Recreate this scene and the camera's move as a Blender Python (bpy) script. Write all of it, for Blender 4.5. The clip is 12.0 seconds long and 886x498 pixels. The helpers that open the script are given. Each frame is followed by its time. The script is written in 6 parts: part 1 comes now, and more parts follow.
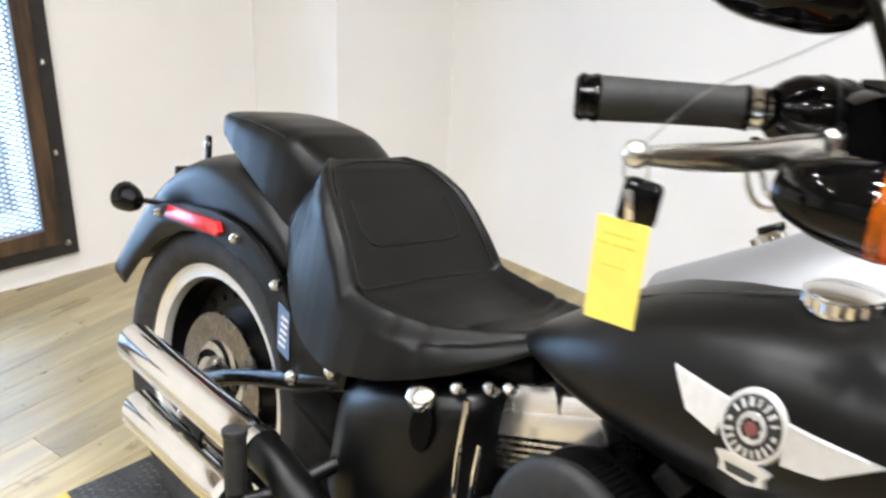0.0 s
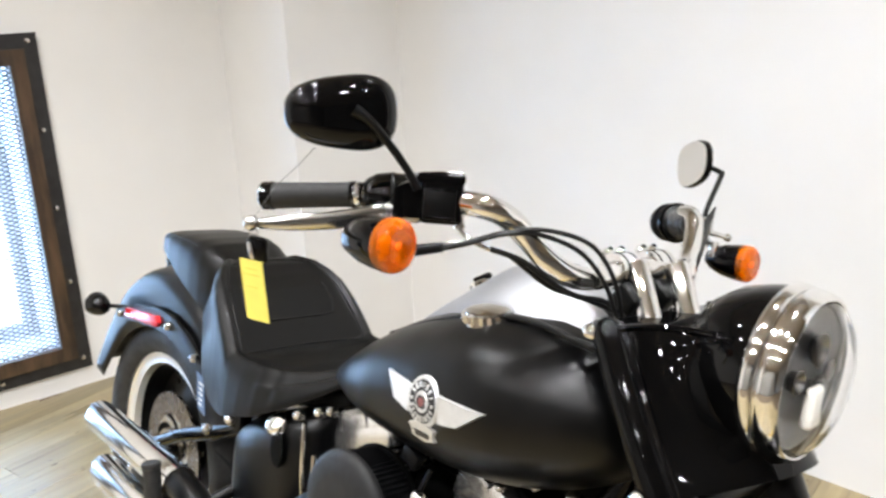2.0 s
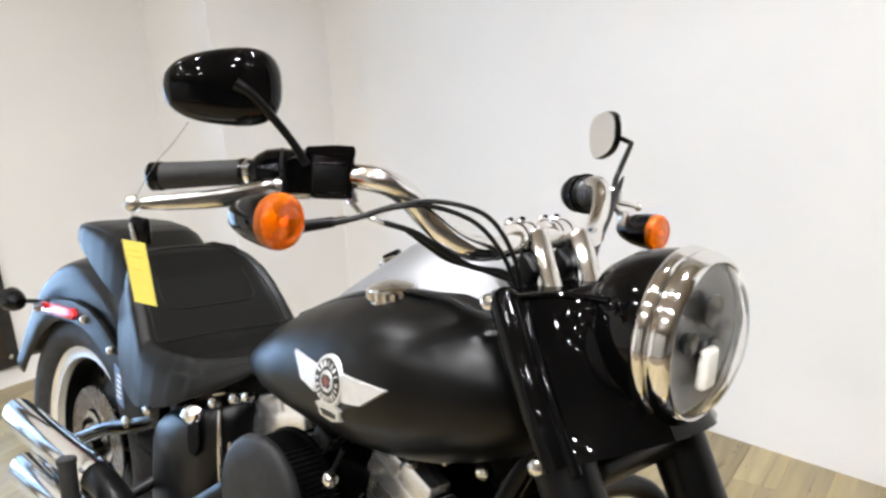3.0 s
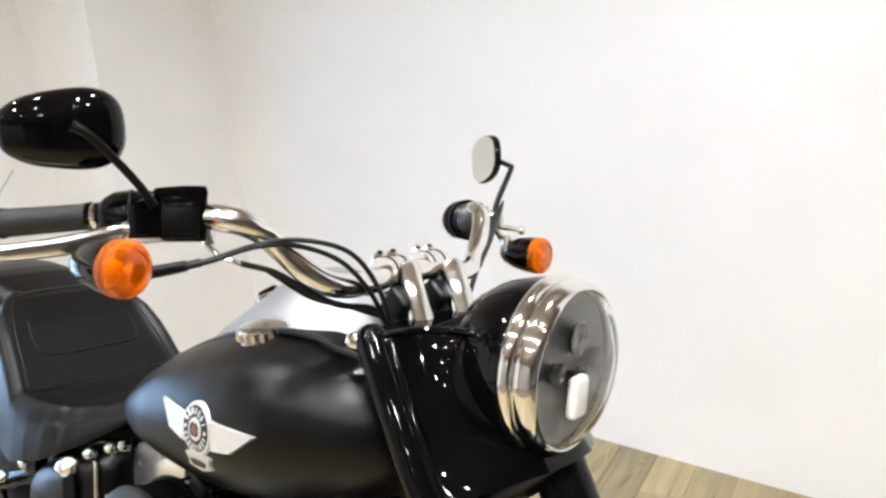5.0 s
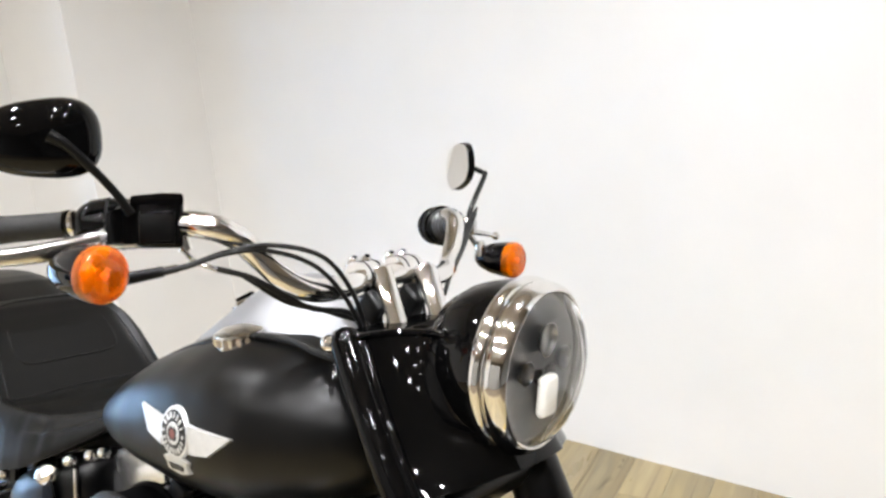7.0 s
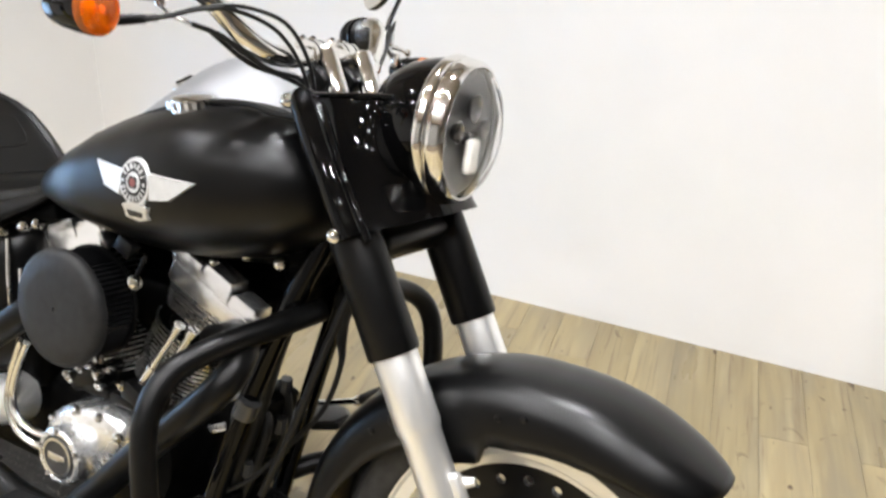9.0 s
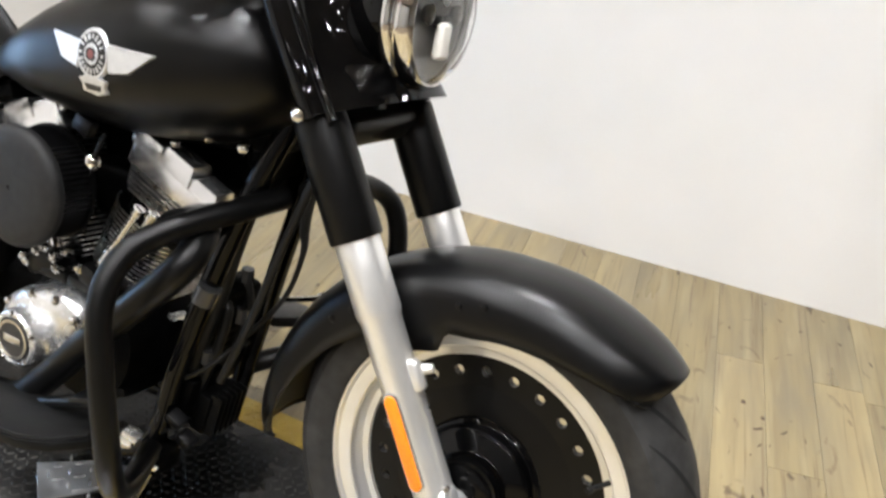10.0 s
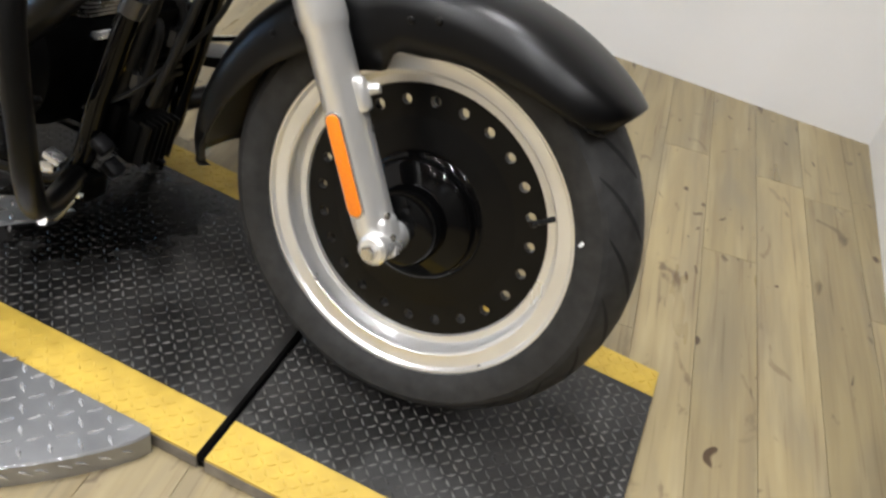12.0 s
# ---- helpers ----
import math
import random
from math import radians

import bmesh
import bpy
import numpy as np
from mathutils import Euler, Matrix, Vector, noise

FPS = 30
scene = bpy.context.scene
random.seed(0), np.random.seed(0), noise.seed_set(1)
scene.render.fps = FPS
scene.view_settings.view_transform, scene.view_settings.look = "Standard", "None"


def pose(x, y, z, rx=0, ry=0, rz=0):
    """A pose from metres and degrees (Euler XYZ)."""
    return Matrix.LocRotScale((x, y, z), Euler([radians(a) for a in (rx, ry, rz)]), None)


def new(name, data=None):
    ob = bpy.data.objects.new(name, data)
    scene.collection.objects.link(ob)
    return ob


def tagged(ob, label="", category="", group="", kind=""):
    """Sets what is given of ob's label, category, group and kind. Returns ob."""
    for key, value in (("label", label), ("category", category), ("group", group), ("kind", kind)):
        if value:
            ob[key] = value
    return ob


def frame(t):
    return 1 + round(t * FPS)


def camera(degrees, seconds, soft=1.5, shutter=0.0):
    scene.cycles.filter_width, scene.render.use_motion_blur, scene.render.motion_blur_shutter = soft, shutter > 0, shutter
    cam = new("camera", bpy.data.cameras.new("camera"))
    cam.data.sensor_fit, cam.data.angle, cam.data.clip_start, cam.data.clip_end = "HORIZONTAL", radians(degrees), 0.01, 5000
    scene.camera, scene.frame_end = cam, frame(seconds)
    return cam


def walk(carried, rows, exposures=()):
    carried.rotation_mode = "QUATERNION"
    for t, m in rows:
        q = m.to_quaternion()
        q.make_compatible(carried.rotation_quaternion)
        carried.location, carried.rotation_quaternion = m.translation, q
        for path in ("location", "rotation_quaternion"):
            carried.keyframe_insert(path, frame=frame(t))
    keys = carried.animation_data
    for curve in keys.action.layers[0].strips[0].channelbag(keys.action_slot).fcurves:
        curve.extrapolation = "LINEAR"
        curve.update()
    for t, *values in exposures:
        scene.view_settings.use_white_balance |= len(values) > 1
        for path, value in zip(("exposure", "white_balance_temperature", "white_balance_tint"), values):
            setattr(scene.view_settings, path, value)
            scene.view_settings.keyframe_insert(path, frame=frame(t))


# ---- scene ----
cam = camera(53.95, 12.0, soft=2.6, shutter=0.4)
PATH = [
    (0.0, 1.2932, -0.7102, 1.2862, 65.412, -2.508, 46.480),
    (0.5, 1.5390, -0.7439, 1.3099, 69.009, -0.382, 49.600),
    (1.0, 1.7986, -0.7441, 1.3639, 72.652, 1.803, 53.542),
    (1.5, 1.8483, -0.7543, 1.3737, 73.371, 2.301, 52.091),
    (2.0, 1.8562, -0.7219, 1.3643, 73.268, 2.538, 48.702),
    (2.5, 1.8783, -0.6958, 1.3555, 73.063, 2.808, 46.987),
    (3.0, 1.8964, -0.6676, 1.3424, 72.202, 3.542, 45.136),
    (3.5, 1.9066, -0.6430, 1.3386, 72.422, 4.260, 43.113),
    (3.7, 1.9121, -0.6332, 1.3379, 72.498, 4.444, 42.303),
    (5.3, 1.9299, -0.5963, 1.3526, 73.497, 4.467, 39.059),
    (5.5, 1.9311, -0.5983, 1.3471, 74.162, 4.808, 39.006),
    (6.0, 1.9361, -0.5944, 1.3599, 73.784, 4.402, 39.037),
    (6.5, 1.9367, -0.5934, 1.3447, 73.980, 5.087, 38.587),
    (6.7, 1.9449, -0.5891, 1.3542, 73.630, 4.850, 39.013),
    (8.3, 1.9718, -0.8390, 1.3034, 70.315, 0.587, 31.540),
    (8.5, 1.9801, -0.8477, 1.2926, 69.013, 0.114, 30.892),
    (9.0, 1.9841, -0.8706, 1.2513, 66.749, -1.597, 29.740),
    (9.5, 1.9940, -0.8753, 1.2195, 64.700, -2.865, 29.213),
    (10.0, 2.0009, -0.8767, 1.1905, 62.371, -4.341, 28.955),
    (10.5, 2.0035, -0.8774, 1.1604, 59.624, -6.167, 28.987),
    (11.0, 2.0037, -0.8852, 1.1234, 56.110, -8.425, 29.310),
    (11.5, 2.0131, -0.8873, 1.0648, 53.218, -9.678, 29.436),
    (12.0, 2.0176, -0.8868, 1.0448, 51.062, -9.369, 27.746),
]
walk(cam, [(t, pose(x, y, z, rx, ry, rz)) for t, x, y, z, rx, ry, rz in PATH],
     exposures=((0.0, 0.07), (0.5, 0.03), (1.0, 0.10), (2.0, 0.03), (3.5, -0.08), (5.5, 0.05), (9.0, 0.0), (10.3, -0.18), (11.2, -0.44), (12.0, -0.53)))

# ---- world and light ----
world = bpy.data.worlds.new("sky")
scene.world = world
world.use_nodes = True
wn = world.node_tree.nodes
sky = wn.new("ShaderNodeTexSky")
sky.sky_type = 'NISHITA'
sky.sun_disc = False
sky.sun_elevation, sky.sun_rotation = radians(35), radians(200)
wn["Background"].inputs["Strength"].default_value = 0.12
world.node_tree.links.new(sky.outputs[0], wn["Background"].inputs["Color"])
scene.view_settings.exposure = 0.0

CEIL = 3.1
LAMP_POWER = 17.5


def ceiling_lamp(x, y, power, colour=(0.975, 0.98, 1.0)):
    lamp = bpy.data.lights.new("downlight", 'AREA')
    lamp.shape, lamp.size, lamp.energy, lamp.color = 'DISK', 0.10, power, colour
    lamp.spread = radians(125)
    ob = new("downlight", lamp)
    ob.matrix_world = pose(x, y, CEIL - 0.035)
    return ob


# a regular grid of downlights, and one over the photo bay
LAMPS = [(-0.55 + 1.2 * i, -0.55 - 1.05 * j) for i in range(4) for j in range(5)] + [(1.3, 0.50)]
for lx, ly in LAMPS:
    ceiling_lamp(lx, ly, LAMP_POWER * (1.9 if ly > 0 else 1.0))


# ---- materials ----
def material(name, base, rough=0.5, metal=0.0, vary=0.0, scale=20.0, bump=0.0, bump_scale=200.0, coat=0.0, spec=0.5,
             rough_vary=0.0, stretch=(1, 1, 1), rand=0.0, transmission=0.0, dark=None, stain=0.0, stain_scale=3.0):
    """One procedural surface: grain at one scale, stains at a larger one, fine relief and uneven gloss."""
    m = bpy.data.materials.new(name)
    m.use_nodes = True
    nt = m.node_tree
    b = nt.nodes["Principled BSDF"]
    b.inputs["Base Color"].default_value = (*base, 1)
    b.inputs["Roughness"].default_value = rough
    b.inputs["Metallic"].default_value = metal
    b.inputs["Coat Weight"].default_value = coat
    b.inputs["Coat Roughness"].default_value = 0.06
    b.inputs["Specular IOR Level"].default_value = spec
    b.inputs["Transmission Weight"].default_value = transmission
    co = nt.nodes.new("ShaderNodeTexCoord")
    mp = nt.nodes.new("ShaderNodeMapping")
    mp.inputs["Scale"].default_value = stretch
    nt.links.new(co.outputs["Object"], mp.inputs["Vector"])

    def tex(sc, detail=4.0):
        n = nt.nodes.new("ShaderNodeTexNoise")
        n.inputs["Scale"].default_value = sc
        n.inputs["Detail"].default_value = detail
        nt.links.new(mp.outputs[0], n.inputs["Vector"])
        return n

    def mix(a, bcol, fac, mode='MIX'):
        n = nt.nodes.new("ShaderNodeMix")
        n.data_type, n.blend_type = 'RGBA', mode
        for sock, val in ((n.inputs[6], a), (n.inputs[7], bcol)):
            if isinstance(val, tuple):
                sock.default_value = (*val, 1)
            else:
                nt.links.new(val, sock)
        if isinstance(fac, float):
            n.inputs[0].default_value = fac
        else:
            nt.links.new(fac, n.inputs[0])
        return n.outputs[2]

    colour = base
    if vary:
        lo = dark or tuple(c * (1 - vary) for c in base)
        hi = tuple(min(1.0, c * (1 + vary)) for c in base)
        g = tex(scale)
        ramp = nt.nodes.new("ShaderNodeMapRange")
        ramp.inputs[1].default_value, ramp.inputs[2].default_value = 0.3, 0.7
        nt.links.new(g.outputs["Fac"], ramp.inputs[0])
        colour = mix(lo, hi, ramp.outputs[0])
    if stain:
        g = tex(stain_scale, 6.0)
        ramp = nt.nodes.new("ShaderNodeMapRange")
        ramp.inputs[1].default_value, ramp.inputs[2].default_value = 0.45, 0.75
        ramp.inputs[3].default_value, ramp.inputs[4].default_value = 0.0, stain
        nt.links.new(g.outputs["Fac"], ramp.inputs[0])
        colour = mix(colour, tuple(c * 0.45 for c in base), ramp.outputs[0])
    if rand:
        info = nt.nodes.new("ShaderNodeObjectInfo")
        ramp = nt.nodes.new("ShaderNodeMapRange")
        ramp.inputs[3].default_value, ramp.inputs[4].default_value = 1 - rand, 1 + rand
        nt.links.new(info.outputs["Random"], ramp.inputs[0])
        hsv = nt.nodes.new("ShaderNodeHueSaturation")
        nt.links.new(ramp.outputs[0], hsv.inputs["Value"])
        if isinstance(colour, tuple):
            hsv.inputs["Color"].default_value = (*colour, 1)
        else:
            nt.links.new(colour, hsv.inputs["Color"])
        colour = hsv.outputs[0]
    if not isinstance(colour, tuple):
        nt.links.new(colour, b.inputs["Base Color"])
    if rough_vary:
        g = tex(scale * 0.6 + 3)
        ramp = nt.nodes.new("ShaderNodeMapRange")
        ramp.inputs[3].default_value = max(0.02, rough - rough_vary)
        ramp.inputs[4].default_value = min(1.0, rough + rough_vary)
        nt.links.new(g.outputs["Fac"], ramp.inputs[0])
        nt.links.new(ramp.outputs[0], b.inputs["Roughness"])
    if bump:
        g = tex(bump_scale, 3.0)
        bn = nt.nodes.new("ShaderNodeBump")
        bn.inputs["Strength"].default_value = bump
        bn.inputs["Distance"].default_value = 0.002
        nt.links.new(g.outputs["Fac"], bn.inputs["Height"])
        nt.links.new(bn.outputs[0], b.inputs["Normal"])
    return m


def glow(name, colour, strength):
    m = bpy.data.materials.new(name)
    m.use_nodes = True
    b = m.node_tree.nodes["Principled BSDF"]
    b.inputs["Base Color"].default_value = (*colour, 1)
    b.inputs["Emission Color"].default_value = (*colour, 1)
    b.inputs["Emission Strength"].default_value = strength
    return m


M = {}
M["wall"] = material("wall_paint", (0.86, 0.85, 0.835), 0.6, vary=0.02, scale=3.0, bump=0.10, bump_scale=260, stain=0.03, stain_scale=1.3)
M["ceiling"] = material("tan_ceiling_paint", (0.47, 0.41, 0.335), 0.8, vary=0.1, scale=2.0, bump=0.1, bump_scale=120)
M["unseen_wall"] = material("unseen_wall_grey", (0.33, 0.32, 0.305), 0.7, vary=0.08, scale=3.0, bump=0.1, bump_scale=200)
M["lamp_trim"] = material("black_lamp_trim", (0.02, 0.02, 0.02), 0.5, vary=0.1, scale=30)
M["denim"] = material("matte_black_paint", (0.0010, 0.0010, 0.0011), 0.33, vary=0.25, scale=60, bump=0.015, bump_scale=900, spec=0.31, rough_vary=0.02)
M["gloss"] = material("gloss_black_paint", (0.0015, 0.0015, 0.0016), 0.045, vary=0.2, scale=30, spec=0.22, rough_vary=0.02)
M["satin"] = material("satin_black_metal", (0.0020, 0.0020, 0.0020), 0.33, spec=0.24, vary=0.25, scale=40, bump=0.03, bump_scale=700, rough_vary=0.05)
M["plastic"] = material("black_plastic", (0.005, 0.005, 0.0055), 0.38, spec=0.14, vary=0.2, scale=50, bump=0.15, bump_scale=600, rough_vary=0.1)
M["dirtblack"] = material("grimy_black_metal", (0.0012, 0.0012, 0.0012), 0.45, spec=0.05, vary=0.4, scale=35, bump=0.3, bump_scale=180, rough_vary=0.15)
M["chrome"] = material("chrome", (0.80, 0.79, 0.77), 0.075, metal=1.0, vary=0.04, scale=25, rough_vary=0.03)
M["satin_alu"] = material("clear_coated_aluminium", (0.92, 0.915, 0.90), 0.30, metal=0.78, vary=0.05, scale=9, rough_vary=0.08, bump=0.03, bump_scale=260)
M["brushed"] = material("satin_silver", (0.66, 0.65, 0.64), 0.22, metal=1.0, vary=0.05, scale=50, rough_vary=0.06)
M["console"] = material("silver_console_finish", (0.35, 0.355, 0.37), 0.50, metal=0.9, vary=0.03, scale=12, rough_vary=0.06)
M["cast"] = material("cast_silver", (0.92, 0.925, 0.93), 0.26, metal=0.92, vary=0.08, scale=60, bump=0.2, bump_scale=350, rough_vary=0.1)
M["cover"] = material("matte_black_cover", (0.014, 0.014, 0.0145), 0.52, spec=0.3, vary=0.25, scale=70, bump=0.25, bump_scale=500)
M["rocker"] = material("polished_rocker_alloy", (0.93, 0.935, 0.945), 0.24, metal=0.95, vary=0.05, scale=30, rough_vary=0.06, bump=0.03, bump_scale=220)
M["leather"] = material("black_vinyl_leather", (0.0042, 0.0041, 0.0038), 0.34, spec=0.18, vary=0.1, scale=90, bump=0.05, bump_scale=1200)
M["leather_insert"] = material("grained_vinyl_insert", (0.0055, 0.0053, 0.0049), 0.42, spec=0.17, vary=0.25, scale=140, bump=0.12, bump_scale=900, rough_vary=0.05)
M["rubber"] = material("tyre_rubber", (0.031, 0.0305, 0.030), 0.6, spec=0.25, vary=0.3, scale=45, bump=0.2, bump_scale=300, rough_vary=0.1, stain=0.4, stain_scale=9)
M["grip"] = material("grip_rubber", (0.020, 0.0196, 0.0192), 0.55, spec=0.3, vary=0.2, scale=120, bump=0.4, bump_scale=800)
M["orange"] = material("amber_lens", (1.0, 0.185, 0.0), 0.10, vary=0.28, scale=60, spec=0.3, transmission=0.68)
M["orange_bulb"] = material("amber_bulb", (0.95, 0.30, 0.02), 0.2, vary=0.1, scale=80)
M["reflector"] = material("amber_reflector", (1.0, 0.24, 0.01), 0.25, vary=0.12, scale=300, coat=0.5)
M["red"] = material("red_lens", (0.55, 0.015, 0.02), 0.15, vary=0.2, scale=80, coat=0.8)
M["emblem"] = material("emblem_silver", (0.74, 0.74, 0.73), 0.35, metal=0.6, vary=0.06, scale=90)
M["tag"] = material("yellow_card", (0.93, 0.80, 0.16), 0.7, vary=0.05, scale=30, stain=0.06, stain_scale=40)
M["ink"] = material("grey_ink", (0.78, 0.64, 0.08), 0.7, vary=0.2, scale=60)
M["rotor"] = material("brake_rotor_steel", (0.26, 0.235, 0.21), 0.26, metal=1.0, vary=0.2, scale=70, rough_vary=0.1, stain=0.3, stain_scale=20)


def plank_material():
    """Weathered plank: long grain streaks, grey-brown patches, knots, different on every plank."""
    m = bpy.data.materials.new("vinyl_plank")
    m.use_nodes = True
    nt = m.node_tree
    b = nt.nodes["Principled BSDF"]
    co = nt.nodes.new("ShaderNodeTexCoord")
    info = nt.nodes.new("ShaderNodeObjectInfo")
    off = nt.nodes.new("ShaderNodeVectorMath")
    off.operation = 'SCALE'
    off.inputs[0].default_value = (37.0, 53.0, 11.0)
    nt.links.new(info.outputs["Random"], off.inputs["Scale"])
    add = nt.nodes.new("ShaderNodeVectorMath")
    nt.links.new(co.outputs["Object"], add.inputs[0])
    nt.links.new(off.outputs[0], add.inputs[1])

    def streak(sx, sy, detail, lo, hi, distort=0.0):
        mp = nt.nodes.new("ShaderNodeMapping")
        mp.inputs["Scale"].default_value = (sx, sy, 1)
        nt.links.new(add.outputs[0], mp.inputs["Vector"])
        n = nt.nodes.new("ShaderNodeTexNoise")
        n.inputs["Scale"].default_value = 1.0
        n.inputs["Detail"].default_value = detail
        n.inputs["Distortion"].default_value = distort
        nt.links.new(mp.outputs[0], n.inputs["Vector"])
        r = nt.nodes.new("ShaderNodeMapRange")
        r.inputs[1].default_value, r.inputs[2].default_value = lo, hi
        nt.links.new(n.outputs["Fac"], r.inputs[0])
        return r.outputs[0]

    def mix(a, c, fac):
        n = nt.nodes.new("ShaderNodeMix")
        n.data_type = 'RGBA'
        for sock, val in ((n.inputs[6], a), (n.inputs[7], c)):
            if isinstance(val, tuple):
                sock.default_value = (*val, 1)
            else:
                nt.links.new(val, sock)
        nt.links.new(fac, n.inputs[0])
        return n.outputs[2]
    col = mix((0.37, 0.305, 0.185), (0.275, 0.222, 0.138), streak(34, 2.2, 4, 0.38, 0.74, 0.6))
    col = mix(col, (0.250, 0.214, 0.150), streak(9, 1.6, 5, 0.44, 0.74, 0.8))
    col = mix(col, (0.190, 0.145, 0.092), streak(85, 2.6, 3, 0.58, 0.76, 0.3))
    col = mix(col, (0.43, 0.365, 0.235), streak(26, 2.4, 3, 0.54, 0.80))
    col = mix(col, (0.150, 0.112, 0.072), streak(14, 7.0, 4, 0.64, 0.74, 1.2))
    col = mix(col, (0.085, 0.056, 0.034), streak(22, 11.0, 1, 0.735, 0.78, 1.5))
    hsv = nt.nodes.new("ShaderNodeHueSaturation")
    val = nt.nodes.new("ShaderNodeMapRange")
    val.inputs[3].default_value, val.inputs[4].default_value = 0.68, 0.95
    nt.links.new(info.outputs["Random"], val.inputs[0])
    nt.links.new(val.outputs[0], hsv.inputs["Value"])
    hsv.inputs["Saturation"].default_value = 1.16
    nt.links.new(col, hsv.inputs["Color"])
    nt.links.new(hsv.outputs[0], b.inputs["Base Color"])
    rr = nt.nodes.new("ShaderNodeMapRange")
    rr.inputs[3].default_value, rr.inputs[4].default_value = 0.27, 0.46
    nt.links.new(streak(12, 2.0, 3, 0.3, 0.7), rr.inputs[0])
    nt.links.new(rr.outputs[0], b.inputs["Roughness"])
    bump = nt.nodes.new("ShaderNodeBump")
    bump.inputs["Strength"].default_value = 0.25
    bump.inputs["Distance"].default_value = 0.001
    nt.links.new(streak(90, 4.0, 3, 0.3, 0.7), bump.inputs["Height"])
    nt.links.new(bump.outputs[0], b.inputs["Normal"])
    return m


M["wood_floor"] = plank_material()
M["gap"] = material("floor_joint", (0.12, 0.088, 0.056), 0.8, vary=0.2, scale=40)
M["plate"] = material("dusty_black_deck_paint", (0.019, 0.0182, 0.017), 0.42, spec=0.40, vary=0.80, scale=7.0, bump=0.35, bump_scale=250, rough_vary=0.2, stain=0.55, stain_scale=5)
M["plate_lug"] = material("worn_black_lug", (0.10, 0.097, 0.092), 0.17, vary=0.7, scale=9, bump=0.15, bump_scale=300, rough_vary=0.15)


def oil_and_shade(m, cx, cy, rx, ry):
    """Adds one ragged dark patch to a deck paint: wet oil plus the shade under the engine."""
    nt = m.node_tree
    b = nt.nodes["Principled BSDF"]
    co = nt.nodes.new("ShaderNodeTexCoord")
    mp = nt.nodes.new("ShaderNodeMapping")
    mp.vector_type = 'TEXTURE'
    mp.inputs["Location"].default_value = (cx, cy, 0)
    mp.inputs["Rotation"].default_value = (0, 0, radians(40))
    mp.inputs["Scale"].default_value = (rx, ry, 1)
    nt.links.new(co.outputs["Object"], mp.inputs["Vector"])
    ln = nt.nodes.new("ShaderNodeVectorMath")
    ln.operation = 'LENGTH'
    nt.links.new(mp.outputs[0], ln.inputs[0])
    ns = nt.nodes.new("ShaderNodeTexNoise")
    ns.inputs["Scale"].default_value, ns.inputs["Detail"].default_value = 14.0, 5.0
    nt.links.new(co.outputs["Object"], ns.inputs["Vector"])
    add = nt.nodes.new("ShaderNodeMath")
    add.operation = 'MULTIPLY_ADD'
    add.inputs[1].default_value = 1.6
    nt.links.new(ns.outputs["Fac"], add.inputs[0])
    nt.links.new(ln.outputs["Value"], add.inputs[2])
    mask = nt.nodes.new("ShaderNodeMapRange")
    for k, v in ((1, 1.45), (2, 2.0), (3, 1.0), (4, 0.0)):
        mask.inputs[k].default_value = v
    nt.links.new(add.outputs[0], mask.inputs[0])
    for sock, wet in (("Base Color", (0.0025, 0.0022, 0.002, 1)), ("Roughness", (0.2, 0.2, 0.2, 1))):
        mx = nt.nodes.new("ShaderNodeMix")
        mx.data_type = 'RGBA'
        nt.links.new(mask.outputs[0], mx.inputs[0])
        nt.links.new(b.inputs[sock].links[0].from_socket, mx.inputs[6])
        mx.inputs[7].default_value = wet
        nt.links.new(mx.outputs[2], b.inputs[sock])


# widened beneath the engine, so the colour holds its shade besides the oil
oil_and_shade(M["plate"], 1.00, 0.05, 0.25, 0.17)
oil_and_shade(M["plate_lug"], 1.00, 0.05, 0.25, 0.17)
M["yellow"] = material("yellow_deck_paint", (0.50, 0.34, 0.050), 0.5, vary=0.12, scale=24, bump=0.2, bump_scale=250, stain=0.25, stain_scale=7)
M["tan_edge"] = material("tan_deck_edge", (0.20, 0.175, 0.14), 0.7, vary=0.4, scale=25, bump=0.3, bump_scale=150, stain=0.4, stain_scale=8)
M["alu_plate"] = material("aluminium_tread_plate", (0.34, 0.345, 0.355), 0.36, metal=0.85, vary=0.12, scale=18, bump=0.1, bump_scale=200, rough_vary=0.1)
# paler than the sheet: the lugs' highlights are put into the base colour
M["alu_lug"] = material("highlit_aluminium_lug", (0.66, 0.66, 0.67), 0.26, metal=0.70, vary=0.25, scale=30, rough_vary=0.1)
# lit copy of the tread plate aluminium, its brightness put into the base
M["offcut"] = material("lit_aluminium_sheet", (0.62, 0.63, 0.645), 0.33, metal=0.8, vary=0.12, scale=18, bump=0.1, bump_scale=200, rough_vary=0.1)
M["mesh"] = material("expanded_steel", (0.20, 0.20, 0.204), 0.5, metal=0.5, vary=0.3, scale=40)
M["win_wood"] = material("dark_stained_wood", (0.06, 0.035, 0.018), 0.5, vary=0.6, scale=12, stretch=(3, 3, 0.5), bump=0.2, bump_scale=90)
M["win_iron"] = material("black_angle_iron", (0.02, 0.019, 0.02), 0.45, vary=0.3, scale=30, bump=0.2, bump_scale=200)
M["reveal"] = material("white_reveal", (0.82, 0.84, 0.86), 0.6, vary=0.03, scale=4)
M["bolt"] = material("zinc_bolt", (0.70, 0.69, 0.67), 0.25, metal=1.0, vary=0.1, scale=90)
M["daylight"] = glow("overcast_daylight", (0.50, 0.72, 1.0), 12.0)
M["mirror"] = material("mirror_glass", (0.9, 0.9, 0.9), 0.02, metal=1.0)
